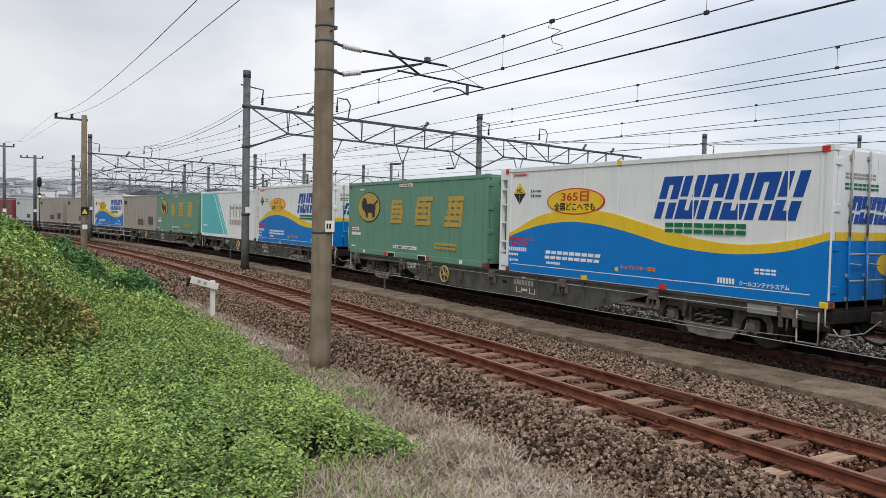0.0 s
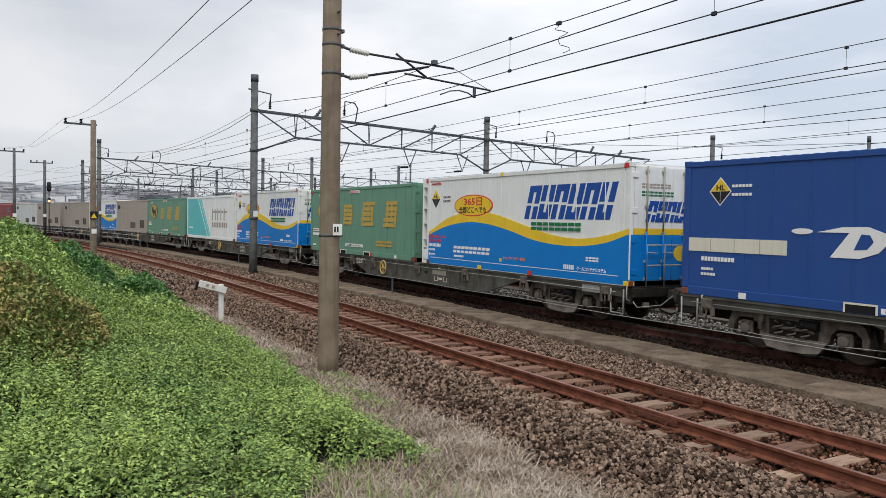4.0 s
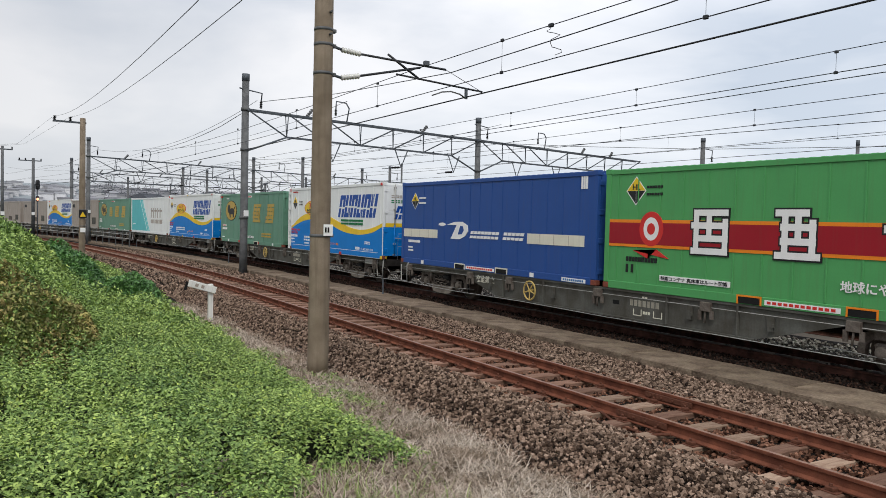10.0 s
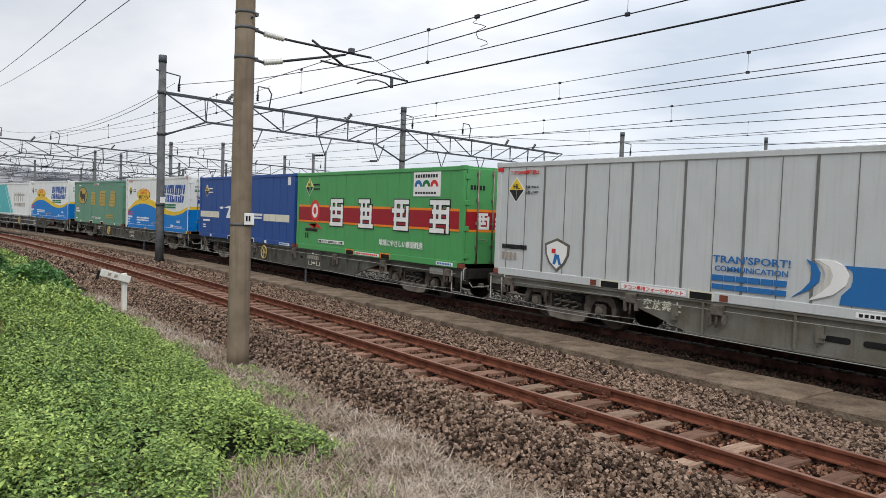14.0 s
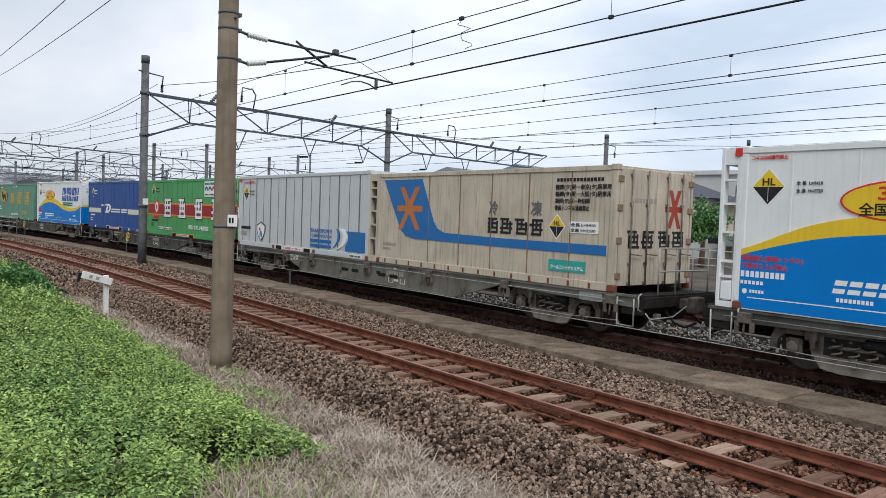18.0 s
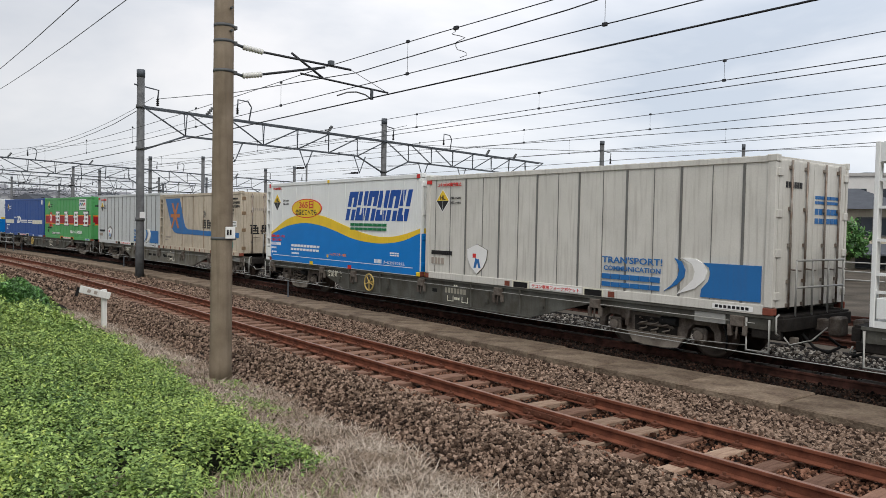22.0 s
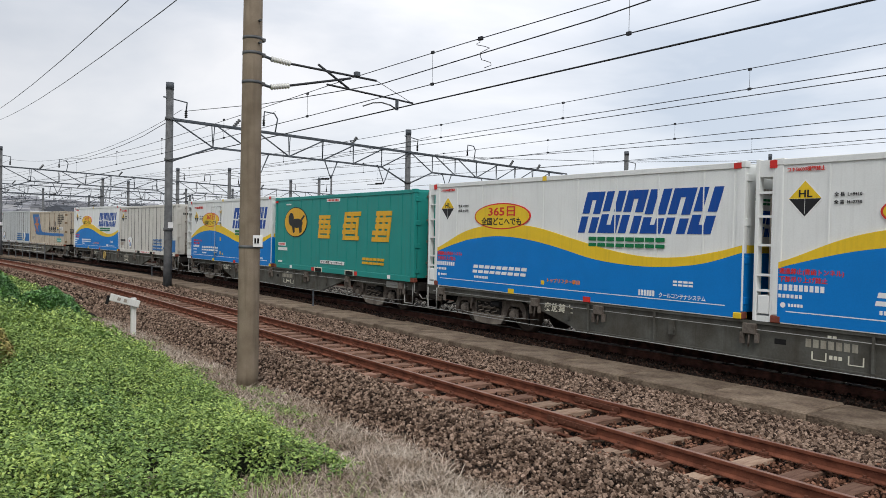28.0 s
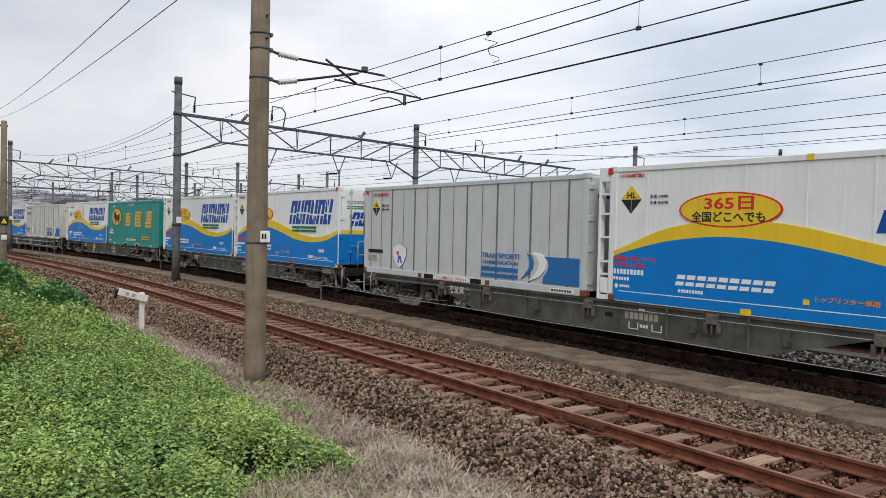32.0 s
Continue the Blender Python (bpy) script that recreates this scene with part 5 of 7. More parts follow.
def turquoise_container():
    c = shell("insulated_container", "white container with turquoise slanted stripes", 2.62, WHITE, [1.2, 2.4, 3.6, 4.8, 6.0, 7.2, 8.4], rib_w=0.03, rib_d=0.012)
    decal("turquoise_panel", [[(0.2, 0.17), (4.4, 0.17), (2.4, 2.5), (0.2, 2.5)]], CYAN, c, SIDE, 0.014)
    decal("turquoise_stripe", [[(4.55, 0.17), (4.85, 0.17), (2.85, 2.5), (2.55, 2.5)], [(4.95, 0.17), (5.1, 0.17), (3.1, 2.5), (2.95, 2.5)]], CYAN, c, SIDE, 0.014)
    for u, w in ((5.4, 0.5), (6.0, 0.3), (6.4, 0.5), (7.0, 0.5), (7.6, 0.5)):
        decal("dark_block", [rect(u, 1.15, u + 0.12, 1.85), rect(u + 0.16, 1.6, u + w, 1.72)], DULLGREY, c, SIDE, 0.014)
    bars(5.4, 0.75, 2.9, 0.28, 9, DULLGREY, c, h=0.014, gap=0.4)
    bars(0.5, 0.6, 0.8, 0.1, 8, LETTER_WHITE, c, h=0.016)
    return c


def plain_container(label, material=DULLGREY):
    c = shell("ribbed_container", label, 2.6, material, [0.7 + 0.8 * i for i in range(11)], rib_w=0.04, rib_d=0.018)
    decal("dark_label", [rect(4.6, 0.35, 6.0, 0.8)], BOGIE, c, SIDE, 0.02)
    decal("dark_label", [rect(7.4, 0.4, 8.5, 1.0)], FRAME, c, SIDE, 0.02)
    bars(0.6, 1.9, 0.8, 0.3, 3, BLACK, c, h=0.02)
    return c


# ---- the goods train: flat wagons ----
def wheelset():
    bm = bmesh.new()
    m = Matrix.Rotation(radians(90), 4, "Y")
    for sgn in (-1, 1):
        prof = [(0.1, 0.515), (0.36, 0.53), (0.37, 0.50), (0.455, 0.50), (0.455, 0.525), (0.43, 0.545), (0.425, 0.635), (0.36, 0.635), (0.34, 0.60), (0.14, 0.60), (0.12, 0.66), (0.085, 0.66)]
        lathe(bm, [(r, sgn * x) for r, x in prof], m, 28)
    lathe(bm, [(0.075, -0.95), (0.08, 0.95)], m, 12)
    return mesh_of("wheelset", bm, WHEEL)


def side_frame_mesh():
    """A bogie's side frame: arched over the axle boxes and slung low between them; origin on the rail under the pivot."""
    bm = bmesh.new()
    half = [(0.55, 0.72), (0.80, 0.78), (1.10, 0.78), (1.28, 0.70), (1.36, 0.52), (1.36, 0.34), (1.25, 0.34), (1.23, 0.52), (1.12, 0.62), (0.80, 0.62), (0.71, 0.52), (0.67, 0.36), (0.48, 0.16), (0.20, 0.13)]
    prof = half + [(-y, z) for y, z in half[::-1]]
    a = [bm.verts.new((-1.04, y, z)) for y, z in prof]
    b = [bm.verts.new((-0.92, y, z)) for y, z in prof]
    bm.faces.new(a)
    bm.faces.new(b[::-1])
    for i in range(len(prof)):
        bm.faces.new((a[i], a[i - 1], b[i - 1], b[i]))
    bmesh.ops.recalc_face_normals(bm, faces=bm.faces)
    return mesh_of("side_frame", bm, BOGIE)


def bogie_mesh():
    return mesh_of("bogie_frame", boxes(((-0.93, -0.2, 0.4), (0.93, 0.2, 0.66)), bevel=0.03), UNDER)


def axle_box_mesh():
    bm = bmesh.new()
    box(bm, (-1.075, -0.13, 0.31), (-0.98, 0.13, 0.57), 0.03)
    for y in (-0.09, 0.09):
        tube(bm, (-1.11, y, 0.33), (-1.06, y, 0.33), 0.02, n=6)
        tube(bm, (-1.11, y, 0.54), (-1.06, y, 0.54), 0.02, n=6)
    lathe(bm, [(0.02, -1.13), (0.085, -1.13), (0.10, -1.11), (0.10, -1.06)], Matrix.Translation((0, 0, 0.43)) @ Matrix.Rotation(radians(90), 4, "Y"), 16)
    return mesh_of("axle_box", bm, BOGIE)


def spring_mesh():
    return mesh_of("coil_spring", tubes([(-1.08 + 0.06 * math.cos(a * 0.9), 0.075 * math.sin(a * 0.9), 0.37 + 0.016 * a) for a in range(18)], 0.017, 5), BOGIE)


def spring_plank_mesh():
    """The pale dusty plate slung low between the axles, with a dark spring nest above it."""
    bm = bmesh.new()
    prof = [(-0.66, 0.37), (0.66, 0.37), (0.50, 0.155), (0.22, 0.12), (-0.22, 0.12), (-0.50, 0.155)]
    a = [bm.verts.new((-1.075, y, z)) for y, z in prof]
    b = [bm.verts.new((-1.03, y, z)) for y, z in prof]
    bm.faces.new(a)
    bm.faces.new(b[::-1])
    for i in range(len(prof)):
        bm.faces.new((a[i], a[i - 1], b[i - 1], b[i]))
    box(bm, (-1.11, -0.05, 0.24), (-1.07, 0.05, 0.40), 0.008)
    bmesh.ops.recalc_face_normals(bm, faces=bm.faces)
    return mesh_of("spring_plank", bm, PLANK_DUST)


SPRING_PLANK = spring_plank_mesh()
SPRING_NEST = mesh_of("spring_nest", boxes(((-1.048, -0.48, 0.37), (-1.03, 0.48, 0.66))), UNDER)
SIDE_FRAME = side_frame_mesh()
WHEELSET, BOGIE_M, AXLE_BOX, SPRING = wheelset(), bogie_mesh(), axle_box_mesh(), spring_mesh()
FRAME_OLD = FRAME
WX = 1.21   # half width over the side sills


def flat_wagon(newer=False):
    label = "lighter grey container flat wagon with oval holes in its sill" if newer else "grimy grey-green container flat wagon on two bogies"
    w = thing("flat_wagon", label, "wagon", "wagons of the goods train")
    FRAME = FRAME_PALE if newer else FRAME_OLD
    # fish-belly side sills
    for sgn in (-1, 1):
        bm = bmesh.new()
        x0, x1 = sorted((sgn * (WX - 0.08), sgn * WX))
        prof = [(-9.6, 0.93), (9.6, 0.93), (9.6, 0.70), (5.7, 0.78), (4.05, 0.33), (-4.05, 0.33), (-5.7, 0.78), (-9.6, 0.70)]
        a = [bm.verts.new((x0, y, z)) for y, z in prof]
        b = [bm.verts.new((x1, y, z)) for y, z in prof]
        bm.faces.new(a)
        bm.faces.new(b[::-1])
        for i in range(len(prof)):
            bm.faces.new((a[i], a[i - 1], b[i - 1], b[i]))
        bmesh.ops.recalc_face_normals(bm, faces=bm.faces)
        part("side_sill", bm, FRAME, w)
        edge = bmesh.new()
        xe = sgn * (WX + 0.012)
        e0, e1 = sorted((xe - 0.03, xe + 0.03))
        box(edge, (e0, -9.6, 0.90), (e1, 9.6, 0.945))
        box(edge, (e0, -4.05, 0.315), (e1, 4.05, 0.345))
        part("sill_flange", edge, FRAME, w)
        part("sill_pipe", tubes([(sgn * (WX + 0.04), -9.3, 0.80), (sgn * (WX + 0.04), 9.3, 0.80)], 0.008, 5), PIPE, w)
    ribs = mesh_of("sill_stiffener", boxes(((-WX - 0.05, -0.02, 0.35), (-WX, 0.02, 0.9))), FRAME)
    for y in (-3.7, -2.0, 2.0, 3.7):
        part("sill_stiffener", ribs, None, w).location.y = y
    part("centre_sill", boxes(((-0.22, -9.7, 0.52), (0.22, 9.7, 0.90))), UNDER, w)
    deck = bmesh.new()
    for i in range(17):
        y = -9.5 + i * 1.17
        box(deck, (-WX + 0.09, y, 0.80), (WX - 0.09, y + 0.18, 0.925))
    tagged(part("deck_frame", deck, UNDER, w), kind="stuff")
    for y in (-9.7, 9.7):
        part("end_beam", boxes(((-WX + 0.04, y - 0.07, 0.70), (WX - 0.04, y + 0.07, 0.91)), bevel=0.01), UNDER, w)
        part("end_platform", boxes(((-WX + 0.05, y - 0.32 if y > 0 else y - 0.03, 0.915), (WX - 0.05, y + 0.03 if y > 0 else y + 0.32, 0.945))), UNDER, w)
        s = 1 if y > 0 else -1
        cp = bmesh.new()
        box(cp, (-0.10, min(y, y + s * 0.42), 0.66), (0.10, max(y, y + s * 0.42), 0.86), 0.02)
        box(cp, (-0.2, min(y + s * 0.30, y + s * 0.48), 0.60), (0.16, max(y + s * 0.30, y + s * 0.48), 0.92), 0.03)
        part("coupler", cp, BOGIE, w, "rusty knuckle coupler")
        part("uncoupling_lever", tubes([(-1.15, y + s * 0.05, 0.62), (-1.1, y + s * 0.12, 0.50), (-0.4, y + s * 0.14, 0.52), (-0.2, y + s * 0.3, 0.74)], 0.014, 5), PIPE, w)
        part("air_pipe", tubes([(-0.8, y - s * 1.6, 0.56), (-0.8, y - s * 0.3, 0.56), (-0.7, y, 0.50), (-0.55, y + s * 0.1, 0.44)], 0.022, 6), UNDER, w)
        part("air_pipe", tubes([(0.5, y - s * 1.2, 0.50), (0.5, y, 0.48), (0.4, y + s * 0.25, 0.36), (0.15, y + s * 0.45, 0.40)], 0.025, 6), DARK, w)
        part("air_cock", boxes(((-0.78, min(y - s * 0.06, y + s * 0.06), 0.46), (-0.66, max(y - s * 0.06, y + s * 0.06), 0.58)), bevel=0.015), BOGIE, w)
        part("draft_gear", boxes(((-0.32, min(y - s * 0.9, y - s * 0.08), 0.42), (0.32, max(y - s * 0.9, y - s * 0.08), 0.72)), bevel=0.02), UNDER, w)
        part("corner_bracket", boxes(((-WX + 0.02, min(y - s * 0.5, y), 0.55), (-WX + 0.16, max(y - s * 0.5, y), 0.72)), bevel=0.02), UNDER, w)
        part("brake_hose", tubes([(-0.45, y, 0.62), (-0.45, y + s * 0.2, 0.42), (-0.35, y + s * 0.38, 0.34), (-0.1, y + s * 0.46, 0.42)], 0.025), DARK, w)
    # bogies, wheels, boxes
    for y in (-7.2, 7.2):
        bg = part("bogie", BOGIE_M, None, w, "brown dusty bogie frame")
        bg.location.y = y
        for k in (0.0, 1.96):
            part("side_frame", SIDE_FRAME, None, bg, "brown dusty side frame").location.x = k
        for k in (-0.95, 0.95):
            ab = part("axle_box", AXLE_BOX, None, bg)
            ab.location.y = k
        part("spring_nest", SPRING_NEST, None, bg)
        part("spring_plank", SPRING_PLANK, None, bg, "pale dusty plate slung between the axles")
        for k in (-0.26, 0.0, 0.26):
            part("coil_spring", SPRING, None, bg).location.y = k
        part("brake_cylinder", tubes([(-1.06, -0.5, 0.62), (-1.06, -0.15, 0.62)], 0.085, 10), DARK, bg)
        part("brake_rod", tubes([(-1.12, -1.9, 0.40), (-1.12, -0.6, 0.34), (-1.12, 0.6, 0.34), (-1.12, 1.9, 0.40)], 0.008, 5), PIPE, bg)
        part("brake_beam", tubes([(-1.0, -0.45, 0.48), (-1.06, -0.3, 0.52), (-1.06, 0.3, 0.52), (-1.0, 0.45, 0.48)], 0.035, 6), BOGIE, bg)
        part("support_bracket", boxes(((-1.13, 0.55, 0.58), (-1.05, 0.75, 0.80)), ((-1.13, 0.58, 0.44), (-1.08, 0.66, 0.60)), bevel=0.01), BOGIE, bg)
        part("sand_pipe", tubes([(-1.07, -1.45, 0.66), (-1.07, -1.5, 0.45), (-1.0, -1.45, 0.22)], 0.02, 5), DARK, bg)
        part("bolster", boxes(((-0.98, -0.25, 0.62), (0.98, 0.25, 0.80)), bevel=0.015), UNDER, bg)
        for k in (-0.95, 0.95):
            ws = part("wheelset", WHEELSET, None, w)
            ws.location = (0, y + k, 0.425)
    # hand wheel, steps, rails, brackets
    hw = bmesh.new()
    hub = Matrix.Translation((-WX - 0.11, 2.45, 0.63)) @ Matrix.Rotation(radians(90), 4, "Y")
    ring = [hub @ Vector((0.235 * math.cos(a * math.pi / 12), 0.235 * math.sin(a * math.pi / 12), 0)) for a in range(25)]
    tubes(ring, 0.022, 6, hw)
    for a in range(5):
        tube(hw, hub @ Vector((0, 0, 0)), hub @ Vector((0.23 * math.cos(a * 1.2566), 0.23 * math.sin(a * 1.2566), 0)), 0.016, n=5)
    tube(hw, hub @ Vector((0, 0, -0.02)), hub @ Vector((0, 0, 0.12)), 0.04, n=8)
    if newer:
        hw.free()
        for y in (1.34, 0.76, -0.7, -1.3):
            bm = bmesh.new()
            pts = [(-WX - 0.006, y + sx * (0.15 + 0.05 * math.cos(q)), 0.60 + 0.05 * math.sin(q)) for sx, q0 in ((1, -90), (-1, 90)) for q in [radians(q0 + (k if sx > 0 else k)) for k in range(0, 181, 30)]]
            pts = [(x, y + (0.15 if i < 7 else -0.15) + 0.05 * math.cos(radians((-90 if i < 7 else 90) + 30 * (i % 7))), z) for i, (x, _, z) in enumerate(pts)]
            fr = [bm.verts.new(p) for p in pts]
            bk = [bm.verts.new((-WX + 0.002, p[1], p[2])) for p in pts]
            bm.faces.new(fr)
            for i in range(len(fr)):
                bm.faces.new((fr[i], fr[i - 1], bk[i - 1], bk[i]))
            bmesh.ops.recalc_face_normals(bm, faces=bm.faces)
            part("sill_hole", bm, DARK, w)
    else:
        part("brake_hand_wheel", hw, HANDYEL, w, "pale yellow brake hand wheel")
    for y in (-9.35, 9.35):
        x = -WX - 0.03
        part("step", tubes([(x, y - 0.2, 0.88), (x, y - 0.2, 0.34), (x, y + 0.2, 0.34), (x, y + 0.2, 0.88)], 0.022), PIPE, w, "pale tubular foot step")
        part("grab_rail", tubes([(x + 0.03, y - 0.34, 0.64), (x - 0.05, y - 0.34, 0.68), (x - 0.05, y - 0.34, 0.94), (x + 0.03, y - 0.34, 0.98)], 0.017), PIPE, w)
    rail_post = mesh_of("handrail_post", tubes([(0, -9.72, 0.93), (0, -9.72, 1.85)], 0.018, 6), PIPE)
    for x in (-0.75, -0.2, 0.35, 0.9):
        part("handrail_post", rail_post, None, w).location.x = x
    for z in (1.40, 1.85):
        part("end_handrail", tubes([(-0.75, -9.72, z), (0.9, -9.72, z)], 0.02, 6), PIPE, w, "pale steel handrail at the platform")
    lock = bmesh.new()
    box(lock, (-WX - 0.10, -0.12, 0.72), (-WX - 0.004, 0.12, 0.90), 0.01)
    box(lock, (-WX - 0.08, -0.17, 0.58), (-WX - 0.03, -0.10, 0.74))
    box(lock, (-WX - 0.08, 0.10, 0.55), (-WX - 0.03, 0.17, 0.74))
    tube(lock, (-WX - 0.06, 0, 0.72), (-WX - 0.06, 0.02, 0.50), 0.02)
    lock = mesh_of("container_lock", lock, BOGIE)
    for y in (-9.0, -5.9, -3.0, 0.0, 3.4, 5.3, 8.9):
        part("container_lock", lock, None, w).location.y = y
    br = mesh_of("sill_bracket", boxes(((-WX - 0.06, -0.06, 0.52), (-WX - 0.003, 0.06, 0.78)), ((-WX - 0.09, -0.10, 0.60), (-WX - 0.05, -0.04, 0.66))), FRAME)
    for y in (-4.4, -2.6, 1.6, 4.3):
        part("sill_bracket", br, None, w).location.y = y
    part("air_reservoir", tubes([(-0.75, -2.9, 0.52), (-0.75, -1.4, 0.52)], 0.19, 14), BOGIE, w)
    part("data_plate", boxes(((-WX - 0.02, -8.75, 0.72), (-WX - 0.003, -8.15, 0.89))), PIPE, w)

    def mark(name, u, v, n, width, height, material):
        bm = bmesh.new()
        for i in range(n):
            y = u - (i + 0.0) * width / n
            box(bm, (-WX - 0.006, y - width / n * 0.72, v), (-WX + 0.001, y, v + height))
        return tagged(part(name, bm, material, w), kind="stuff")

    mark("wagon_number", -0.95, 0.62, 7, 0.85, 0.13, WORN_CREAM)
    mark("wagon_marking", -1.3, 0.79, 2, 0.16, 0.05, CREAM)
    for u in (-1.05, -1.62):
        bm = bmesh.new()
        for lo, hi in (((-WX - 0.006, u - 0.24, 0.42), (-WX, u - 0.22, 0.56)), ((-WX - 0.006, u - 0.02, 0.42), (-WX, u, 0.56)), ((-WX - 0.006, u - 0.24, 0.42), (-WX, u, 0.435))):
            box(bm, lo, hi)
        part("marking_frame", bm, CREAM, w)
    mark("wagon_marking", -1.33, 0.47, 3, 0.22, 0.06, CREAM)
    me = text_mesh("突放禁止", 0.20, CREAM)
    t = part("lettering", me, CREAM, w)
    t.matrix_local = Matrix(((0, 0, -1, -WX - 0.004), (-1.1, 0, 0, 5.05), (0, 1, 0, 0.67), (0, 0, 0, 1)))
    part("sill_hole", boxes(((-WX - 0.004, -0.62, 0.60), (-WX + 0.01, -0.42, 0.69)), bevel=0.003), DARK, w)
    return w


def red_locomotive():
    w = thing("electric_locomotive", "maroon red electric locomotive with pale band, far ahead", "locomotive")
    part("body", boxes(((-1.4, -8.5, 0.95), (1.4, 8.5, 3.5)), bevel=0.12), LOCO_RED, w)
    part("roof", boxes(((-1.2, -7.8, 3.5), (1.2, 7.8, 3.75)), bevel=0.1), DULLGREY, w)
    part("underframe", boxes(((-1.25, -8.2, 0.25), (1.25, 8.2, 0.95))), BOGIE, w)
    part("pale_band", boxes(((-1.41, -8.3, 1.2), (-1.39, 8.3, 1.5))), SILVER, w)
    win = mesh_of("window", boxes(((-1.412, -0.35, 2.3), (-1.39, 0.35, 2.9))), FAR_GLASS)
    for y in (-7.2, -3.0, 0.0, 3.0, 7.2):
        part("window", win, None, w).location.y = y
    pan = tubes([(-0.5, 5.2, 3.75), (0, 6.4, 4.3), (-0.5, 5.2, 5.0), (0.5, 5.2, 5.0)], 0.03)
    part("pantograph", pan, BEAM, w)
    for y in (-5.6, 0, 5.6):
        bg = part("bogie", BOGIE_M, None, w)
        bg.location.y = y
    return w


# order from the front; each entry is a maker and the place of its front end along the train
MAKERS = {"wave": wave_container, "door": lambda: wave_container(True, "white insulated container with blue wave and side door"),
          "teal": parcel_container, "faded": lambda: parcel_container(PALE_GREEN, "faded green parcel container with amber marks", AMBER_FADED),
          "grey": grey_container, "worn": lambda: grey_container("stained pale grey ribbed container with blue stripe", WORN_GREY, 0.985), "pale": lambda: grey_container("clean light grey ribbed container with a white crest", SILVER, 0.985), "navy": navy_container, "green": green_container, "tan": tan_container, "turq": turquoise_container,
          "beige": lambda: plain_container("dull beige-grey plain container"), "drab": lambda: plain_container("drab light grey plain container", SILVER)}
LOADS = [("drab", -106.5), ("beige", -96.9), ("beige", -86.1), ("wave", -76.4), ("beige", -67.2), ("faded", -57.6), ("turq", -47.6), ("wave", -38.0),
         ("faded", -27.0), ("wave", -16.95), ("navy", -6.03), ("green", 3.67), ("grey", 14.38), ("tan", 23.76), ("wave", 35.07), ("worn", 44.72),
         ("door", 55.63), ("teal", 65.43), ("wave", 75.52), ("wave", 85.13), ("pale", 96.37), ("wave", 106.1)]
WAGON_AT = [-97.0, -76.5, -57.7, -38.1, -17.25, 3.5, 23.8, 44.55, 65.12, 85.1, 105.9]
TAN_LENGTH = 9.06   # a shorter type of container
rolling = []
first = {}
for kind, u in LOADS:
    if kind not in first:
        first[kind] = ob = MAKERS[kind]()
    else:
        ob = copy_thing(first[kind], pose(0, 0, 0))
    if kind == "tan":
        ob.scale.y = TAN_LENGTH / CL
    rolling.append((ob, u + (TAN_LENGTH if kind == "tan" else CL) / 2, DECK))
wagons = []
base_wagon, newer_wagon = flat_wagon(), flat_wagon(True)
for k, u in enumerate(WAGON_AT):
    w = newer_wagon if k == 6 else base_wagon if k == 0 else copy_thing(base_wagon, pose(0, 0, 0))
    if k == 5:
        for ob in [q for q in w.children if q.name.startswith(("handrail_post", "end_handrail"))]:
            bpy.data.objects.remove(ob)
    if k in (9, 10):
        for ob in [q for q in w.children if q.name.startswith("brake_hand_wheel")]:
            bpy.data.objects.remove(ob)
    wagons.append(w)
    rolling.append((w, u, 0.0))
rolling.append((red_locomotive(), -116.5, 0.0))

# ---- poles, portals and overhead wires ----
def insulator(bm, a, b, n=6, r=0.065):
    """A ribbed porcelain rod from a to b."""
    a, b = Vector(a), Vector(b)
    m = Matrix.Translation(a) @ (b - a).to_track_quat("Z", "Y").to_matrix().to_4x4()
    L = (b - a).length
    prof = []
    for i in range(n):
        z = L * i / n
        prof += [(0.035, z), (r, z + L / n * 0.35), (r, z + L / n * 0.6), (0.035, z + L / n * 0.85)]
    lathe(bm, prof, m, 12)
    return bm


def concrete_pole(m, height, label, r0=0.175, r1=0.145, bands=(), base=-0.5):
    p = thing("concrete_pole", label, "utility pole", "concrete poles beside the line", m=m)
    bm = bmesh.new()
    lathe(bm, [(r0, base), (r0 * 0.995, base + 0.3), ((r0 + r1) / 2, height * 0.5), (r1, height - 0.02), (r1 - 0.03, height)], Matrix(), 24)
    part("shaft", bm, CONCRETE, p)
    for z in bands:
        rr = r0 + (r1 - r0) * z / height + 0.006
        bm = bmesh.new()
        lathe(bm, [(rr, z - 0.025), (rr, z + 0.025)], Matrix(), 24)
        box(bm, (rr - 0.01, -0.05, z - 0.03), (rr + 0.05, 0.05, z + 0.03), 0.005)
        part("steel_band", bm, GALV, p)
    return p


near_pole = concrete_pole(pose(5.03, 12.62, 0), 9.2, "tall round weathered concrete catenary pole", r0=0.188, r1=0.150, bands=(2.02, 4.86, 5.36, 5.62, 6.6))
# number plate, drawn without its number
pl = part("number_plate", boxes(((-0.02, -0.215, 2.02), (0.15, -0.195, 2.22)), bevel=0.004), LETTER_WHITE, near_pole, "small white number plate")
part("plate_marks", boxes(((0.0, -0.222, 2.08), (0.03, -0.214, 2.17)), ((0.05, -0.222, 2.08), (0.08, -0.214, 2.17))), DARK, pl)
for z in (5.52, 5.90):
    part("bolt_stub", tubes([(0.05, -0.16, z), (0.05, -0.24, z)], 0.022), GALV, near_pole)

# cantilever over the near track
arm = thing("catenary_cantilever", "dark steel cantilever arm with white insulators", "catenary arm", m=pose(0, 12.6, 0))
bm = insulator(bmesh.new(), (5.36, 0, 5.32), (5.74, 0, 5.29), 7, 0.052)
part("insulator", bm, PORCELAIN, arm, "white ribbed insulator")
bm = insulator(bmesh.new(), (5.36, 0, 4.825), (5.72, 0, 4.90), 7, 0.052)
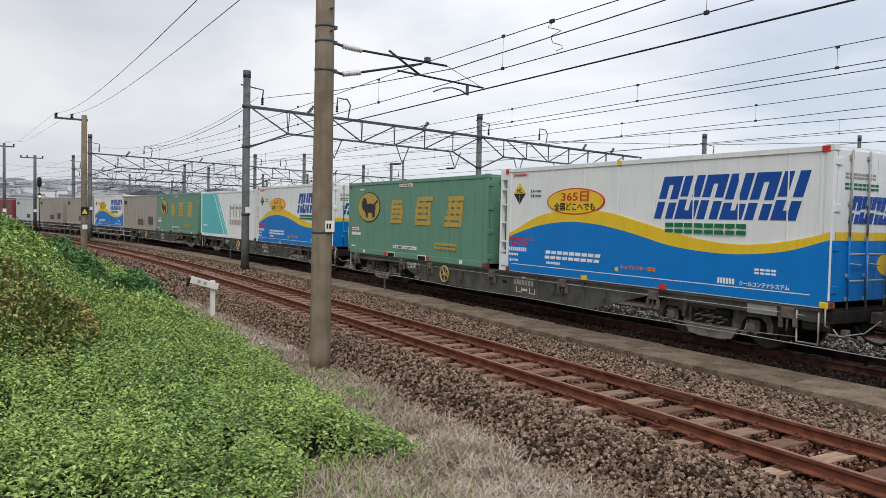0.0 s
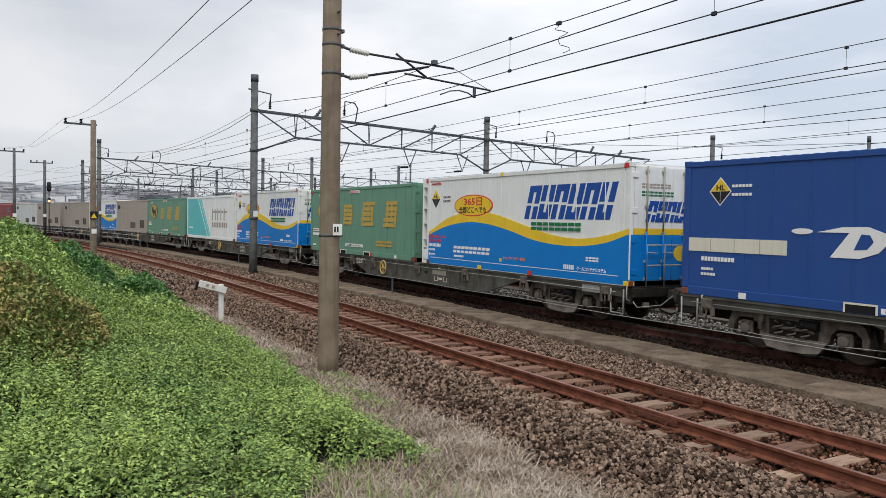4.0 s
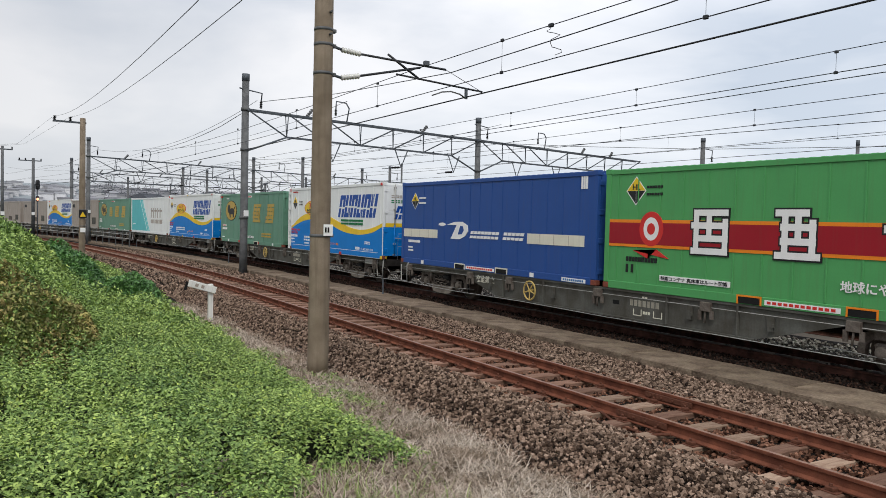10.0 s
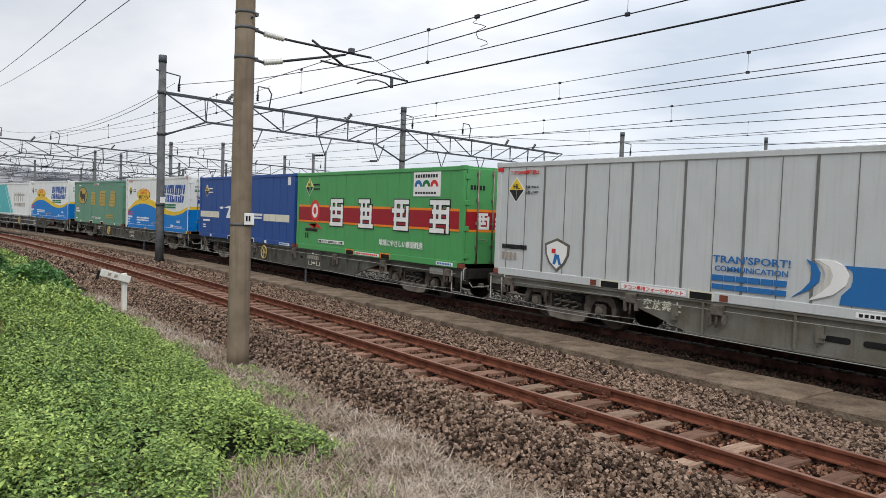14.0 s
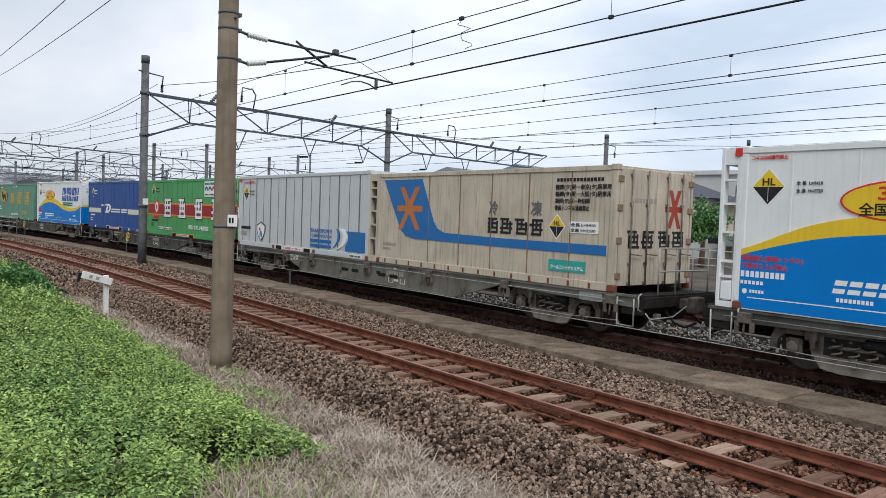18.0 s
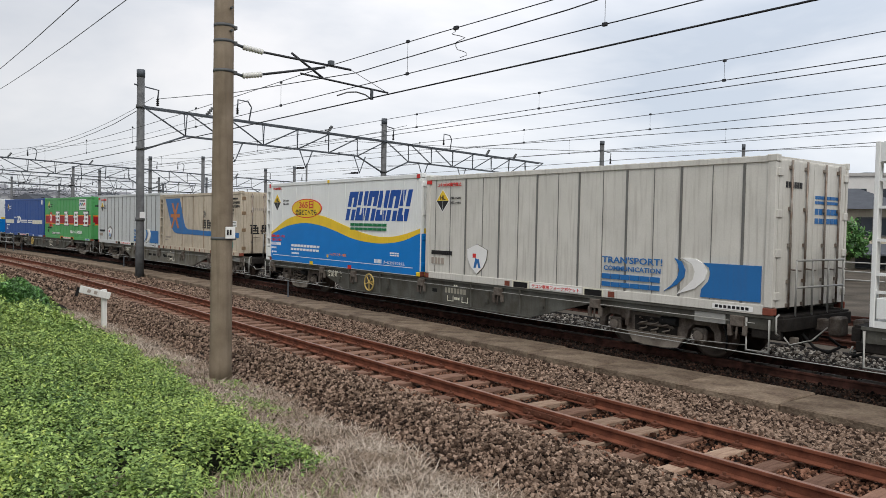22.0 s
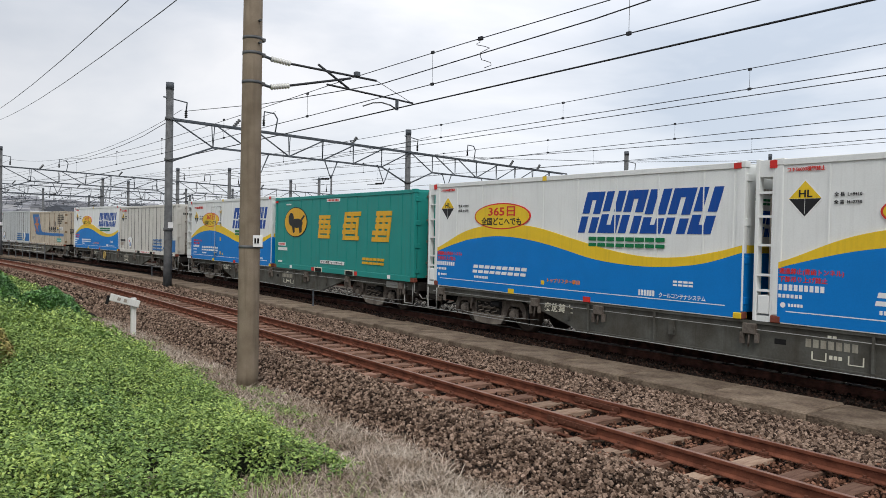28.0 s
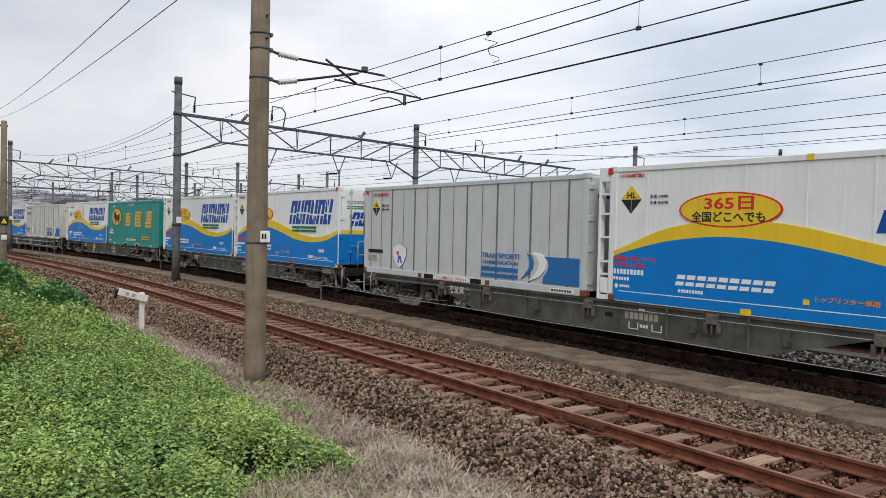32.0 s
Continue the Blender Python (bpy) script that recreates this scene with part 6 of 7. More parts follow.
part("insulator", bm, PORCELAIN, arm, "white ribbed insulator")
part("bracket", tubes([(5.19, 0, 5.36), (5.36, 0, 5.32)], 0.025), BEAM, arm)
part("bracket", tubes([(5.19, 0, 4.86), (5.36, 0, 4.825)], 0.025), BEAM, arm)
part("top_tube", tubes([(5.72, 0, 5.29), (7.52, 0, 5.23)], 0.022, 8), WIRE, arm)
part("lower_tube", tubes([(5.70, 0, 4.895), (6.96, 0, 5.2)], 0.022, 8), WIRE, arm)
part("cross_link", tubes([(6.28, 0, 5.36), (6.92, 0, 5.0)], 0.022, 8), WIRE, arm)
part("steady_tube", tubes([(6.46, 0, 5.02), (8.37, 0, 4.90)], 0.019, 8), WIRE, arm)
part("stay_wire", tubes([(7.52, 0, 5.23), (8.30, 0, 4.92)], 0.006, 5), WIRE, arm)
part("steady_arm", tubes([(7.23, 0, 4.71), (7.45, 0, 4.80), (7.65, 0, 4.83), (7.85, 0, 4.80), (7.99, 0, 4.73)], 0.014, 6), GALV, arm)
part("drop_bracket", boxes(((7.97, -0.02, 4.72), (8.02, 0.02, 4.92))), BEAM, arm)
part("wire_clamp", boxes(((7.04, -0.05, 5.25), (7.14, 0.05, 5.34)), bevel=0.01), BEAM, arm)

far_pole = concrete_pole(along(47.2, -2.36), 7.6, "round concrete pole with crossarm and warning plate", bands=(1.6, 2.5))
xa = part("crossarm", boxes(((-1.5, -0.05, 7.28), (0.18, 0.05, 7.38))), BEAM, far_pole, "dark steel crossarm")
for x in (-1.42, -0.64):
    part("insulator", insulator(bmesh.new(), (x, 0, 7.38), (x + 0.02, 0, 7.62), 3, 0.09), DARK, xa)
wp = part("warning_plate", boxes(((-0.2, -0.21, 2.05), (0.2, -0.19, 2.48)), bevel=0.004), BLACK, far_pole, "black plate with a yellow triangle")
tri = bmesh.new()
fs = [tri.verts.new(p) for p in ((-0.15, -0.214, 2.12), (0.15, -0.214, 2.12), (0.0, -0.214, 2.40))]
bs = [tri.verts.new(p) for p in ((-0.15, -0.205, 2.12), (0.15, -0.205, 2.12), (0.0, -0.205, 2.40))]
tri.faces.new(fs)
for i in range(3):
    tri.faces.new((fs[i], bs[i], bs[(i + 1) % 3], fs[(i + 1) % 3]))
part("warning_triangle", tri, YELLOW, wp)
part("number_plate", boxes(((-0.12, -0.21, 1.25), (0.14, -0.19, 1.5)), bevel=0.004), LETTER_WHITE, far_pole)

def steel_mast(m, h, label, arms=True, r=0.16):
    p = thing("steel_mast", label, "catenary mast", "steel masts of the yard", m=m)
    bm = bmesh.new()
    lathe(bm, [(r * 1.06, -0.4), (r, 0.5), (r * 0.88, h - 0.25)], Matrix(), 14)
    part("shaft", bm, GALV, p)
    part("cap", lathe(bmesh.new(), [(r * 0.95, h - 0.26), (r * 0.95, h)], Matrix(), 14), BEAM, p)
    if arms:
        part("bracket", tubes([(-0.35, 0, h - 0.62), (0.9, 0, h - 0.72), (0.86, 0, h - 1.15)], 0.03), BEAM, p)
        part("insulator", insulator(bmesh.new(), (0.86, 0, h - 1.45), (0.86, 0, h - 1.12), 4, 0.07), DARK, p)
    return p


def portal(m, span, columns, z_top, depth, label):
    """A truss beam on masts across the tracks; local x runs along the beam."""
    g = thing("catenary_portal", label, "catenary portal", "truss portals across the tracks", m=m)
    zb = z_top - depth
    for x in columns:
        tall = 1.62 if x == 0 else 1.35
        bm = bmesh.new()
        lathe(bm, [(0.19, -0.5), (0.175, 1.0), (0.16, z_top + tall - 0.27)], Matrix.Translation((x, 0, 0)), 16)
        col = part("column", bm, GALV, g, "grey tubular steel column")
        part("cap", lathe(bmesh.new(), [(0.175, z_top + tall - 0.32), (0.175, z_top + tall)], Matrix.Translation((x, 0, 0)), 14), BEAM, col)
        part("bracket", tubes([(x - 0.3, 0, z_top + 0.95), (x + 0.85, 0, z_top + 0.85), (x + 0.8, 0, z_top + 0.45)], 0.035), BEAM, col)
        part("insulator", insulator(bmesh.new(), (x + 0.8, 0, z_top + 0.15), (x + 0.8, 0, z_top + 0.48), 4, 0.07), DARK, col)
        for z in (2.3, z_top + 0.02, zb - 0.75):
            part("clamp", lathe(bmesh.new(), [(0.20, z - 0.07), (0.20, z + 0.07)], Matrix.Translation((x, 0, 0)), 14), GALV, col)
        part("pole_plate", boxes(((x - 0.12, -0.21, 2.35), (x + 0.12, -0.19, 2.62))), LETTER_WHITE, col)
    chord_t = boxes(((0.1, -0.23, z_top - 0.035), (span, -0.16, z_top + 0.045)), ((0.1, 0.16, z_top - 0.035), (span, 0.23, z_top + 0.045)))
    part("top_chord", chord_t, BEAM, g)
    # bays of seven panels: the diagonals fall towards the middle of each bay, and knee braces carry its lower chord
    ends = list(columns) + ([span] if span - columns[-1] > 4 else [])
    for x0, x1 in zip(ends, ends[1:]):
        p = (columns[1] - columns[0]) / 7
        n = max(1, round((x1 - x0) / p))
        p = (x1 - x0) / n
        part("bottom_chord", boxes(((x0 + p, -0.04, zb - 0.045), (x1 - p * (x1 in columns), 0.04, zb + 0.045))), BEAM, g)
        post = mesh_of("truss_post", tubes([(-0.2, -0.19, z_top), (0, 0, zb), (0.2, 0.19, z_top)], 0.026, 5), BEAM)
        fall = mesh_of("truss_diagonal", tubes([(0, -0.19, z_top), (p, 0, zb)], 0.036, 5), BEAM)
        rise = mesh_of("truss_diagonal", tubes([(0, 0, zb), (p, -0.19, z_top)], 0.036, 5), BEAM)
        for i in range(n):
            if i:
                part("truss_post", post, None, g).location.x = x0 + p * i
            part("truss_diagonal", fall if i < 3 else rise, None, g).location.x = x0 + p * i
        part("knee_brace", tubes([(x0, 0, zb - 0.85), (x0 + p, 0, zb)], 0.045, 6), BEAM, g)
        if x1 in columns:
            part("knee_brace", tubes([(x1, 0, zb - 0.85), (x1 - p, 0, zb)], 0.045, 6), BEAM, g)
    for x in (4.9, 9.4, 13.4, 19.0, 23.0):
        if x < span:
            h = part("wire_hanger", tubes([(x - 0.45, 0, zb), (x, 0, zb - 0.95), (x + 0.45, 0, zb)], 0.035, 6), BEAM, g)
            part("insulator", insulator(bmesh.new(), (x - 0.65, 0, zb - 1.0), (x - 0.1, 0, zb - 0.95), 5, 0.06), DARK, h)
            part("steady_tube", tubes([(x - 1.3, 0, zb - 1.1), (x, 0, zb - 0.95)], 0.02, 5), BEAM, h)
    for x in (5.7, 21.7):
        if x < span:
            h = part("goose_neck", tubes([(x, 0, z_top), (x + 0.15, 0, z_top + 0.75), (x - 0.05, 0, z_top + 1.0), (x - 0.65, 0, z_top + 1.02), (x - 0.68, 0, z_top + 0.6)], 0.035, 6), BEAM, g)
            part("insulator", insulator(bmesh.new(), (x - 0.68, 0, z_top + 0.3), (x - 0.68, 0, z_top + 0.62), 4, 0.07), DARK, h)
    for x in (3.3, 10.9, 25.8, 29.2):
        if x < span:
            part("feeder_insulator", insulator(bmesh.new(), (x, 0, z_top + 0.05), (x + 0.35, 0, z_top + 0.45), 4, 0.09), GALV, g)
    return g


portal(pose(10.0, 34.5, 0, 0, 0, 13), 33.0, (0.0, 15.4), 7.2, 1.05, "grey steel truss portal spanning the yard tracks")
portal(pose(7.25, 71.5, 0, 0, 0, 22), 42.0, (0.0, 17.6, 34.0), 7.2, 1.05, "truss portal farther up the yard")
portal(pose(8.3, 99.8, 0, 0, 0, 16), 44.0, (0.0, 17.6, 34.0), 7.2, 1.05, "grey steel truss portal across the yard")
portal(pose(10.4, 124.0, 0, 0, 0, 18), 52.0, (0.0, 17.6, 34.0), 7.2, 1.05, "hazy grey truss portal across the yard")
portal(pose(14.0, 150.0, 0, 0, 0, 20), 60.0, (0.0, 17.6, 40.0), 7.2, 1.05, "faint steel truss portal across the yard")

for m, h, r in ((along(73.5, -3.35), 7.7, 0.13), (pose(3.8, 88.0, 0), 7.8, 0.17), (along(108, -2.6), 7.7, 0.13)):
    q = thing("line_pole", "slim dark pole with a crossarm far up the line", "utility pole", "line poles up the line", m=m)
    part("shaft", lathe(bmesh.new(), [(r, -0.4), (r * 0.8, h)], Matrix(), 14), GALV, q)
    arm = part("crossarm", boxes(((-1.35, -0.05, h - 0.32), (0.75, 0.05, h - 0.22))), BEAM, q)
    for x in (-1.25, -0.7, 0.7):
        part("insulator", insulator(bmesh.new(), (x, 0, h - 0.22), (x, 0, h - 0.02), 3, 0.08), DARK, arm)
    part("plate", boxes(((-0.14, -r - 0.03, 2.0), (0.14, -r - 0.01, 2.3))), LETTER_WHITE, q)
for x, y, h in ((24.9, 67.2, 8.0), (36.0, 71.3, 8.0), (19.4, 91.9, 8.0), (33.0, 105.5, 8.0), (18.1, 124.2, 8.0), (38.8, 33.0, 8.0)):
    steel_mast(pose(x, y, 0), h, "grey steel catenary mast with a bracket")
# colour-light signal beside the far mast
sg = thing("railway_signal", "dark railway colour-light signal, its lower lamp lit orange", "signal", m=pose(4.19, 87.8, 0))
part("post", tubes([(0, 0, -0.3), (0, 0, 5.6)], 0.05, 8), BEAM, sg)
hd = part("signal_head", lathe(bmesh.new(), [(0.08, -0.5), (0.2, -0.42), (0.22, 0.0), (0.2, 0.42), (0.08, 0.5)], pose(0, 0, 5.1), 12), BLACK, sg, "black oval signal head")
for z in (4.85, 5.35):
    part("hood", tubes([(0, -0.2, z), (0, -0.42, z)], 0.1, 10), BLACK, hd)
lo = part("signal_head", boxes(((-0.15, -0.15, 3.4), (0.15, 0.15, 3.95)), bevel=0.05), BLACK, sg)
part("lamp", tubes([(0, -0.15, 3.62), (0, -0.2, 3.62)], 0.13, 12), LAMP_GLOW, lo, "lit orange lamp")

thin = steel_mast(pose(34.1, 20.2, 0), 6.5, "thin dark steel post", arms=False, r=0.09)
thin = steel_mast(pose(28.9, 55.1, 0), 7.0, "thin dark steel post", arms=False, r=0.08)


def wire(name, label, points, r, sag=0.0):
    bm = tubes([Vector(p) for p in points], r, 5)
    return tagged(part(name, bm, WIRE), label, "wire", "overhead wires")


def line_wire(label, o, z, r, a0=-18, a1=150, supports=(), sag=0.0):
    """A wire along the line; it dips by sag halfway between supports."""
    pts = []
    for i in range(43):
        a = a0 + (a1 - a0) * i / 42
        dz = 0.0
        for s0, s1 in zip(supports, supports[1:]):
            if s0 <= a < s1:
                k = (a - s0) / (s1 - s0)
                dz = -4 * sag * k * (1 - k)
        pts.append(along(a, o, z + dz).translation)
    return wire("overhead_wire", label, pts, r)


SPANS = (-22, 12.6, 47.2, 82, 117, 152)
SPANS2 = (-36, -1, 35, 71, 107, 143, 180)
for label, o, z, r, sp, sag in (
        ("messenger wire over the near track", 0.0, 5.48, 0.008, SPANS, 0.12), ("contact wire over the near track", 0.0, 4.91, 0.0085, (), 0),
        ("pulled-off contact wire beside the near track", 0.42, 4.76, 0.014, (), 0),
        ("messenger wire over the train", 5.47, 5.58, 0.008, SPANS2, 0.045), ("contact wire over the train", 5.47, 5.16, 0.009, (), 0), ("second contact wire over the train", 5.6, 5.06, 0.009, (), 0),
        ("messenger wire over a yard track", 9.9, 5.48, 0.009, SPANS2, 0.0), ("contact wire over a yard track", 9.9, 5.08, 0.009, (), 0),
        ("messenger wire at the yard's far side", 18.5, 5.80, 0.011, SPANS2, 0.08), ("contact wire at the yard's far side", 18.5, 5.25, 0.011, (), 0)):
    line_wire(label, o, z, r, supports=sp, sag=sag)
for label, z0, rise, r in (("messenger wire of the last yard track", 6.36, 0.023, 0.016), ("contact wire of the last yard track", 6.06, 0.008, 0.010)):
    wire("overhead_wire", label, [along(a, 23.0, z0 + rise * a).translation for a in range(-18, 151, 4)], r)
wire("feeder_wire", "dark feeder wire across the far side of the yard", [(30.0, 51.0, 8.6), (37.5, 44.1, 8.2), (44.1, 37.3, 7.97), (50.5, 28.1, 7.95), (57.0, 14.0, 8.2)], 0.018)
for label, o, z, r, sag in (("feeder wire on the portals", 3.3, 7.75, 0.010, 0.9), ("feeder wire on the portals", 7.9, 8.2, 0.010, 0.6), ("feeder wire on the masts", 17.5, 7.9, 0.012, 0.5)):
    line_wire(label, o, z, r, a0=35, a1=150, supports=SPANS2, sag=sag)
wire("feeder_wire", "thick feeder wire from the portal bracket", [(10.92, 35.0, 7.72), (10.9, 26, 6.9), (10.9, 18, 6.42), (10.9, 10.2, 6.5), (10.9, 0, 6.9), (10.9, -18, 8.0)], 0.014)
wire("feeder_wire", "sagging feeder wire between two portals", [(9.79, 34.4, 6.99), (10.08, 39.09, 6.89), (10.41, 44.18, 6.93), (10.77, 50.04, 7.04), (11.14, 55.9, 7.22), (11.51, 61.77, 7.43), (11.88, 67.63, 7.67), (12.27, 73.5, 8.05)], 0.015)
# power line on the near-side poles
for label, x0, x1, c0, c1, c2 in (("outer power line wire", 2.0, 3.03, 4.7718, 0.008454, 1.120e-03), ("inner power line wire", 2.5, 3.81, 4.8532, 0.013142, 9.82e-04)):
    pts = [(x0 + (x1 - x0) * y / 47.1, y, c0 + c1 * y + c2 * y * y) for y in (-25, -10, 0, 6, 10, 14, 18, 22, 26, 30, 34, 38, 42, 46.8)]
    far_end = along(73.5, -3.35, 7.6).translation
    pts += [(pts[-1][0] * 0.5 + (far_end.x - 0.6) * 0.5, 60.0, 7.0), (far_end.x - (1.2 if x0 == 2.0 else 0.6), far_end.y, 7.6)]
    wire("power_wire", label, pts, 0.006)


def dropper(o, a, z0, z1):
    p, q = along(a, o, z0).translation, along(a, o + 0.0, z1).translation
    d = thing("dropper", "thin dropper wire with clamps", "wire", "droppers of the overhead wires")
    part("strand", tubes([p, q], 0.004, 4), WIRE, d)
    for c in (p, q):
        part("clamp", boxes((tuple(c - Vector((0.02, 0.035, 0.025))), tuple(c + Vector((0.02, 0.035, 0.025)))), bevel=0.006), WIRE, d)


for a in (3.0, 6.48, 10.82, 15.7, 21.0, 27.0, 33.0, 40.0):
    dropper(0.0, a, 5.46 if a < 12 else 5.42, 4.91)
for a in (3.5, 8.2, 13.1, 18.1, 23.5, 29.0, 40.0, 46.0):
    dropper(5.47, a, 5.53, 5.16)
for a in (6.0, 13.2, 18.2, 24.0, 30.0, 42.0, 50.0):
    dropper(9.9, a, 5.49, 5.08)
for a in (10.2, 19.0, 28.0, 41.0, 48.0):
    dropper(23.0, a, 6.36 + 0.023 * a, 6.06 + 0.008 * a)
# curled jumper between messenger and contact wire
jm = thing("jumper_wire", "curled copper jumper between two overhead wires", "wire")
pts = [along(9.5, 0, 5.44).translation + Vector((0.05 * math.sin(k * 1.6), 0.12 * math.sin(k * 0.9) - 0.025 * k * 0.4, -0.035 * k)) for k in range(15)]
part("curl", tubes(pts, 0.006, 5), WIRE, jm)
part("clamp", boxes((tuple(pts[0] - Vector((0.025, 0.05, 0.03))), tuple(pts[0] + Vector((0.025, 0.05, 0.03)))), bevel=0.008), WIRE, jm)

# low taut wire beside the train's track
wire("low_guard_wire", "thin pale taut wire beside the walkway", [along(a, 3.62, 0.40 + 0.02 * math.sin(a)).translation for a in range(-15, 62, 3)], 0.008).data.materials[0] = PIPE
stake = mesh_of("wire_stake", boxes(((-0.02, -0.02, -0.3), (0.02, 0.02, 0.42))), BEAM)
for a in (-14, 22.5, 40, 60):
    tagged(part("wire_stake", stake, None), "short steel stake that holds the guard wire", "stake", "stakes of the guard wire").matrix_world = along(a, 3.62)

# railing between the tracks, far up the line
fence = thing("railing", "low pale steel railing between two tracks", "railing")
post = mesh_of("post", boxes(((-0.03, -0.03, -0.35), (0.03, 0.03, 1.12))), GALV)
for k in range(26):
    part("post", post, None, fence).matrix_world = along(60 + k * 2, 3.1)
for z in (0.5, 0.8, 1.1):
    part("rail", tubes([along(60 + 2 * k, 3.06, z).translation for k in range(26)], 0.03, 6), PIPE, fence)

# white line-side marker with its slanting board
mk = thing("lineside_marker", "white painted post with a slanting sign board", "marker post", m=pose(5.02, 20.25, 0))
part("post", boxes(((-0.06, -0.06, -0.45), (0.06, 0.06, 0.53)), bevel=0.012), MARKER, mk)
bd = bmesh.new()
box(bd, (-0.62, -0.13, -0.09), (0.12, -0.08, 0.09), 0.01)
board = part("sign_board", bd, MARKER, mk)
board.matrix_local = pose(0, 0, 0.40, 0, 17, 0)
part("board_hook", boxes(((-0.68, -0.12, -0.2), (-0.61, -0.09, 0.03))), DARK, board)
tagged(part("board_mark", boxes(((-0.44, -0.136, -0.04), (-0.36, -0.128, 0.04)), ((-0.28, -0.136, -0.04), (-0.2, -0.128, 0.04))), DULLGREY, board), kind="stuff")

# ---- weeds, dead grass and bushes on the bank ----
def leaves(name, label, n, spots, size, material, seed, height, flat=0.6):
    """Pointed leaves, each folded along its rib, an island of its own. spots(rng, n) gives x, y and the share of the plant's height."""
    rng = np.random.default_rng(seed)
    x, y, k = spots(rng, n)
    n = len(x)
    z = ground_z(x, y) + height(x, y, rng) * k
    L = rng.uniform(size[0], size[1], n)
    w = L * rng.uniform(0.20, 0.34, n)
    az = rng.uniform(0, 2 * np.pi, n)
    tilt = rng.normal(0.15, flat, n)
    ux = np.stack([np.cos(az) * np.cos(tilt), np.sin(az) * np.cos(tilt), np.sin(tilt)], -1)
    sx = np.stack([-np.sin(az), np.cos(az), rng.normal(0, 0.35, n)], -1)
    sx /= np.linalg.norm(sx, axis=1)[:, None]
    nz = np.cross(ux, sx)
    c = np.stack([x, y, z], -1)
    base, tip = c - ux * (L / 2)[:, None], c + ux * (L / 2)[:, None] - nz * (L * 0.12)[:, None]
    mid = c - nz * (L * 0.05)[:, None]
    left, right = c + sx * w[:, None] + nz * (L * 0.10)[:, None], c - sx * w[:, None] + nz * (L * 0.10)[:, None]
    v = np.stack([base, left, tip, right, mid], 1)
    f = np.array([(0, 4, 1), (1, 4, 2), (0, 3, 4), (4, 3, 2)])
    faces = (f[None] + (np.arange(n) * 5)[:, None, None]).reshape(-1, 3)
    return tagged(new(name, raw_mesh(name, v.reshape(-1, 3), faces, material)), label, "weeds", kind="stuff")


def edge_of_weeds(a):
    """Distance from the near track at which the weeds begin, by arc length."""
    return np.interp(a, [0, 7.0, 7.6, 8.6, 9.9, 12.0, 13.7, 17.5, 19.8, 22.9, 28, 40, 60, 90], [3.7, 3.62, 3.52, 3.50, 3.50, 3.22, 3.12, 3.08, 3.35, 3.0, 2.35, 1.95, 1.9, 1.9])


def lumps(x, y):
    return 0.5 + 0.25 * np.sin(x * 2.3 + 1.1 * np.sin(y * 1.1)) + 0.25 * np.sin(y * 1.9 + 1.3 * np.sin(x * 1.7 + 0.5))


def weed_height(x, y, rng):
    d, a = lateral(x, y)
    inside = smooth(np.minimum(d - edge_of_weeds(a), (a - 7.0) * 1.2 + 2.0 * smooth((d - 4.75) / 1.0)) / 0.8)
    clump = lumps(x * 3.1, y * 2.7) * 0.55 + lumps(x * 6.7 + 2, y * 5.9) * 0.45
    h = 0.06 + 0.12 * inside + (0.30 * clump + 0.18 * lumps(x, y)) * (0.35 + 0.65 * inside)
    h = h + 0.60 * smooth((d - 5.6) / 1.6) * smooth((a - 9.5) / 4) * (0.6 + 0.4 * lumps(x * 0.6, y * 0.6))
    return h


def keep(x, y, k, rng):
    d, a = lateral(x, y)
    e = edge_of_weeds(a) + 0.10 * np.sin(y * 3.1) + 0.08 * np.sin(y * 7.3 + 1)
    front = 7.08 - 1.6 * smooth((d - 4.75) / 1.0) + 0.10 * np.sin(x * 4.1) + 0.07 * np.sin(x * 9.7) + 0.25 * smooth((3.9 - d) / 0.4)
    ok = (d > e + rng.normal(0, 0.05, len(x))) & (a > front + rng.normal(0, 0.06, len(x)))
    clump = lumps(x * 6.7 + 2, y * 5.9)
    ok &= rng.random(len(x)) < 0.02 + 1.35 * clump
    return x[ok], y[ok], k[ok]


def near_weeds(rng, n):
    y = 5.4 + 13.0 * rng.random(n) ** 1.15
    x = X1 - rng.uniform(2.9, 8.6 + 0.12 * y, n)
    return keep(x, y, 1 - rng.random(n) ** 2.0 * 0.9, rng)


def mid_weeds(rng, n):
    y = 16 + 24 * rng.random(n) ** 1.15
    d = rng.uniform(2.2, 10.0, n)
    x = X1 - d - np.maximum(y - A0, 0) ** 2 / (2 * RADIUS)
    return keep(x, y, 1 - rng.random(n) ** 2 * 0.8, rng)


def far_weeds(rng, n):
    y = 38 + 60 * rng.random(n)
    d = rng.uniform(1.9, 11.0, n)
    x = X1 - d - np.maximum(y - A0, 0) ** 2 / (2 * RADIUS)
    return keep(x, y, 1 - rng.random(n) ** 2 * 0.8, rng)


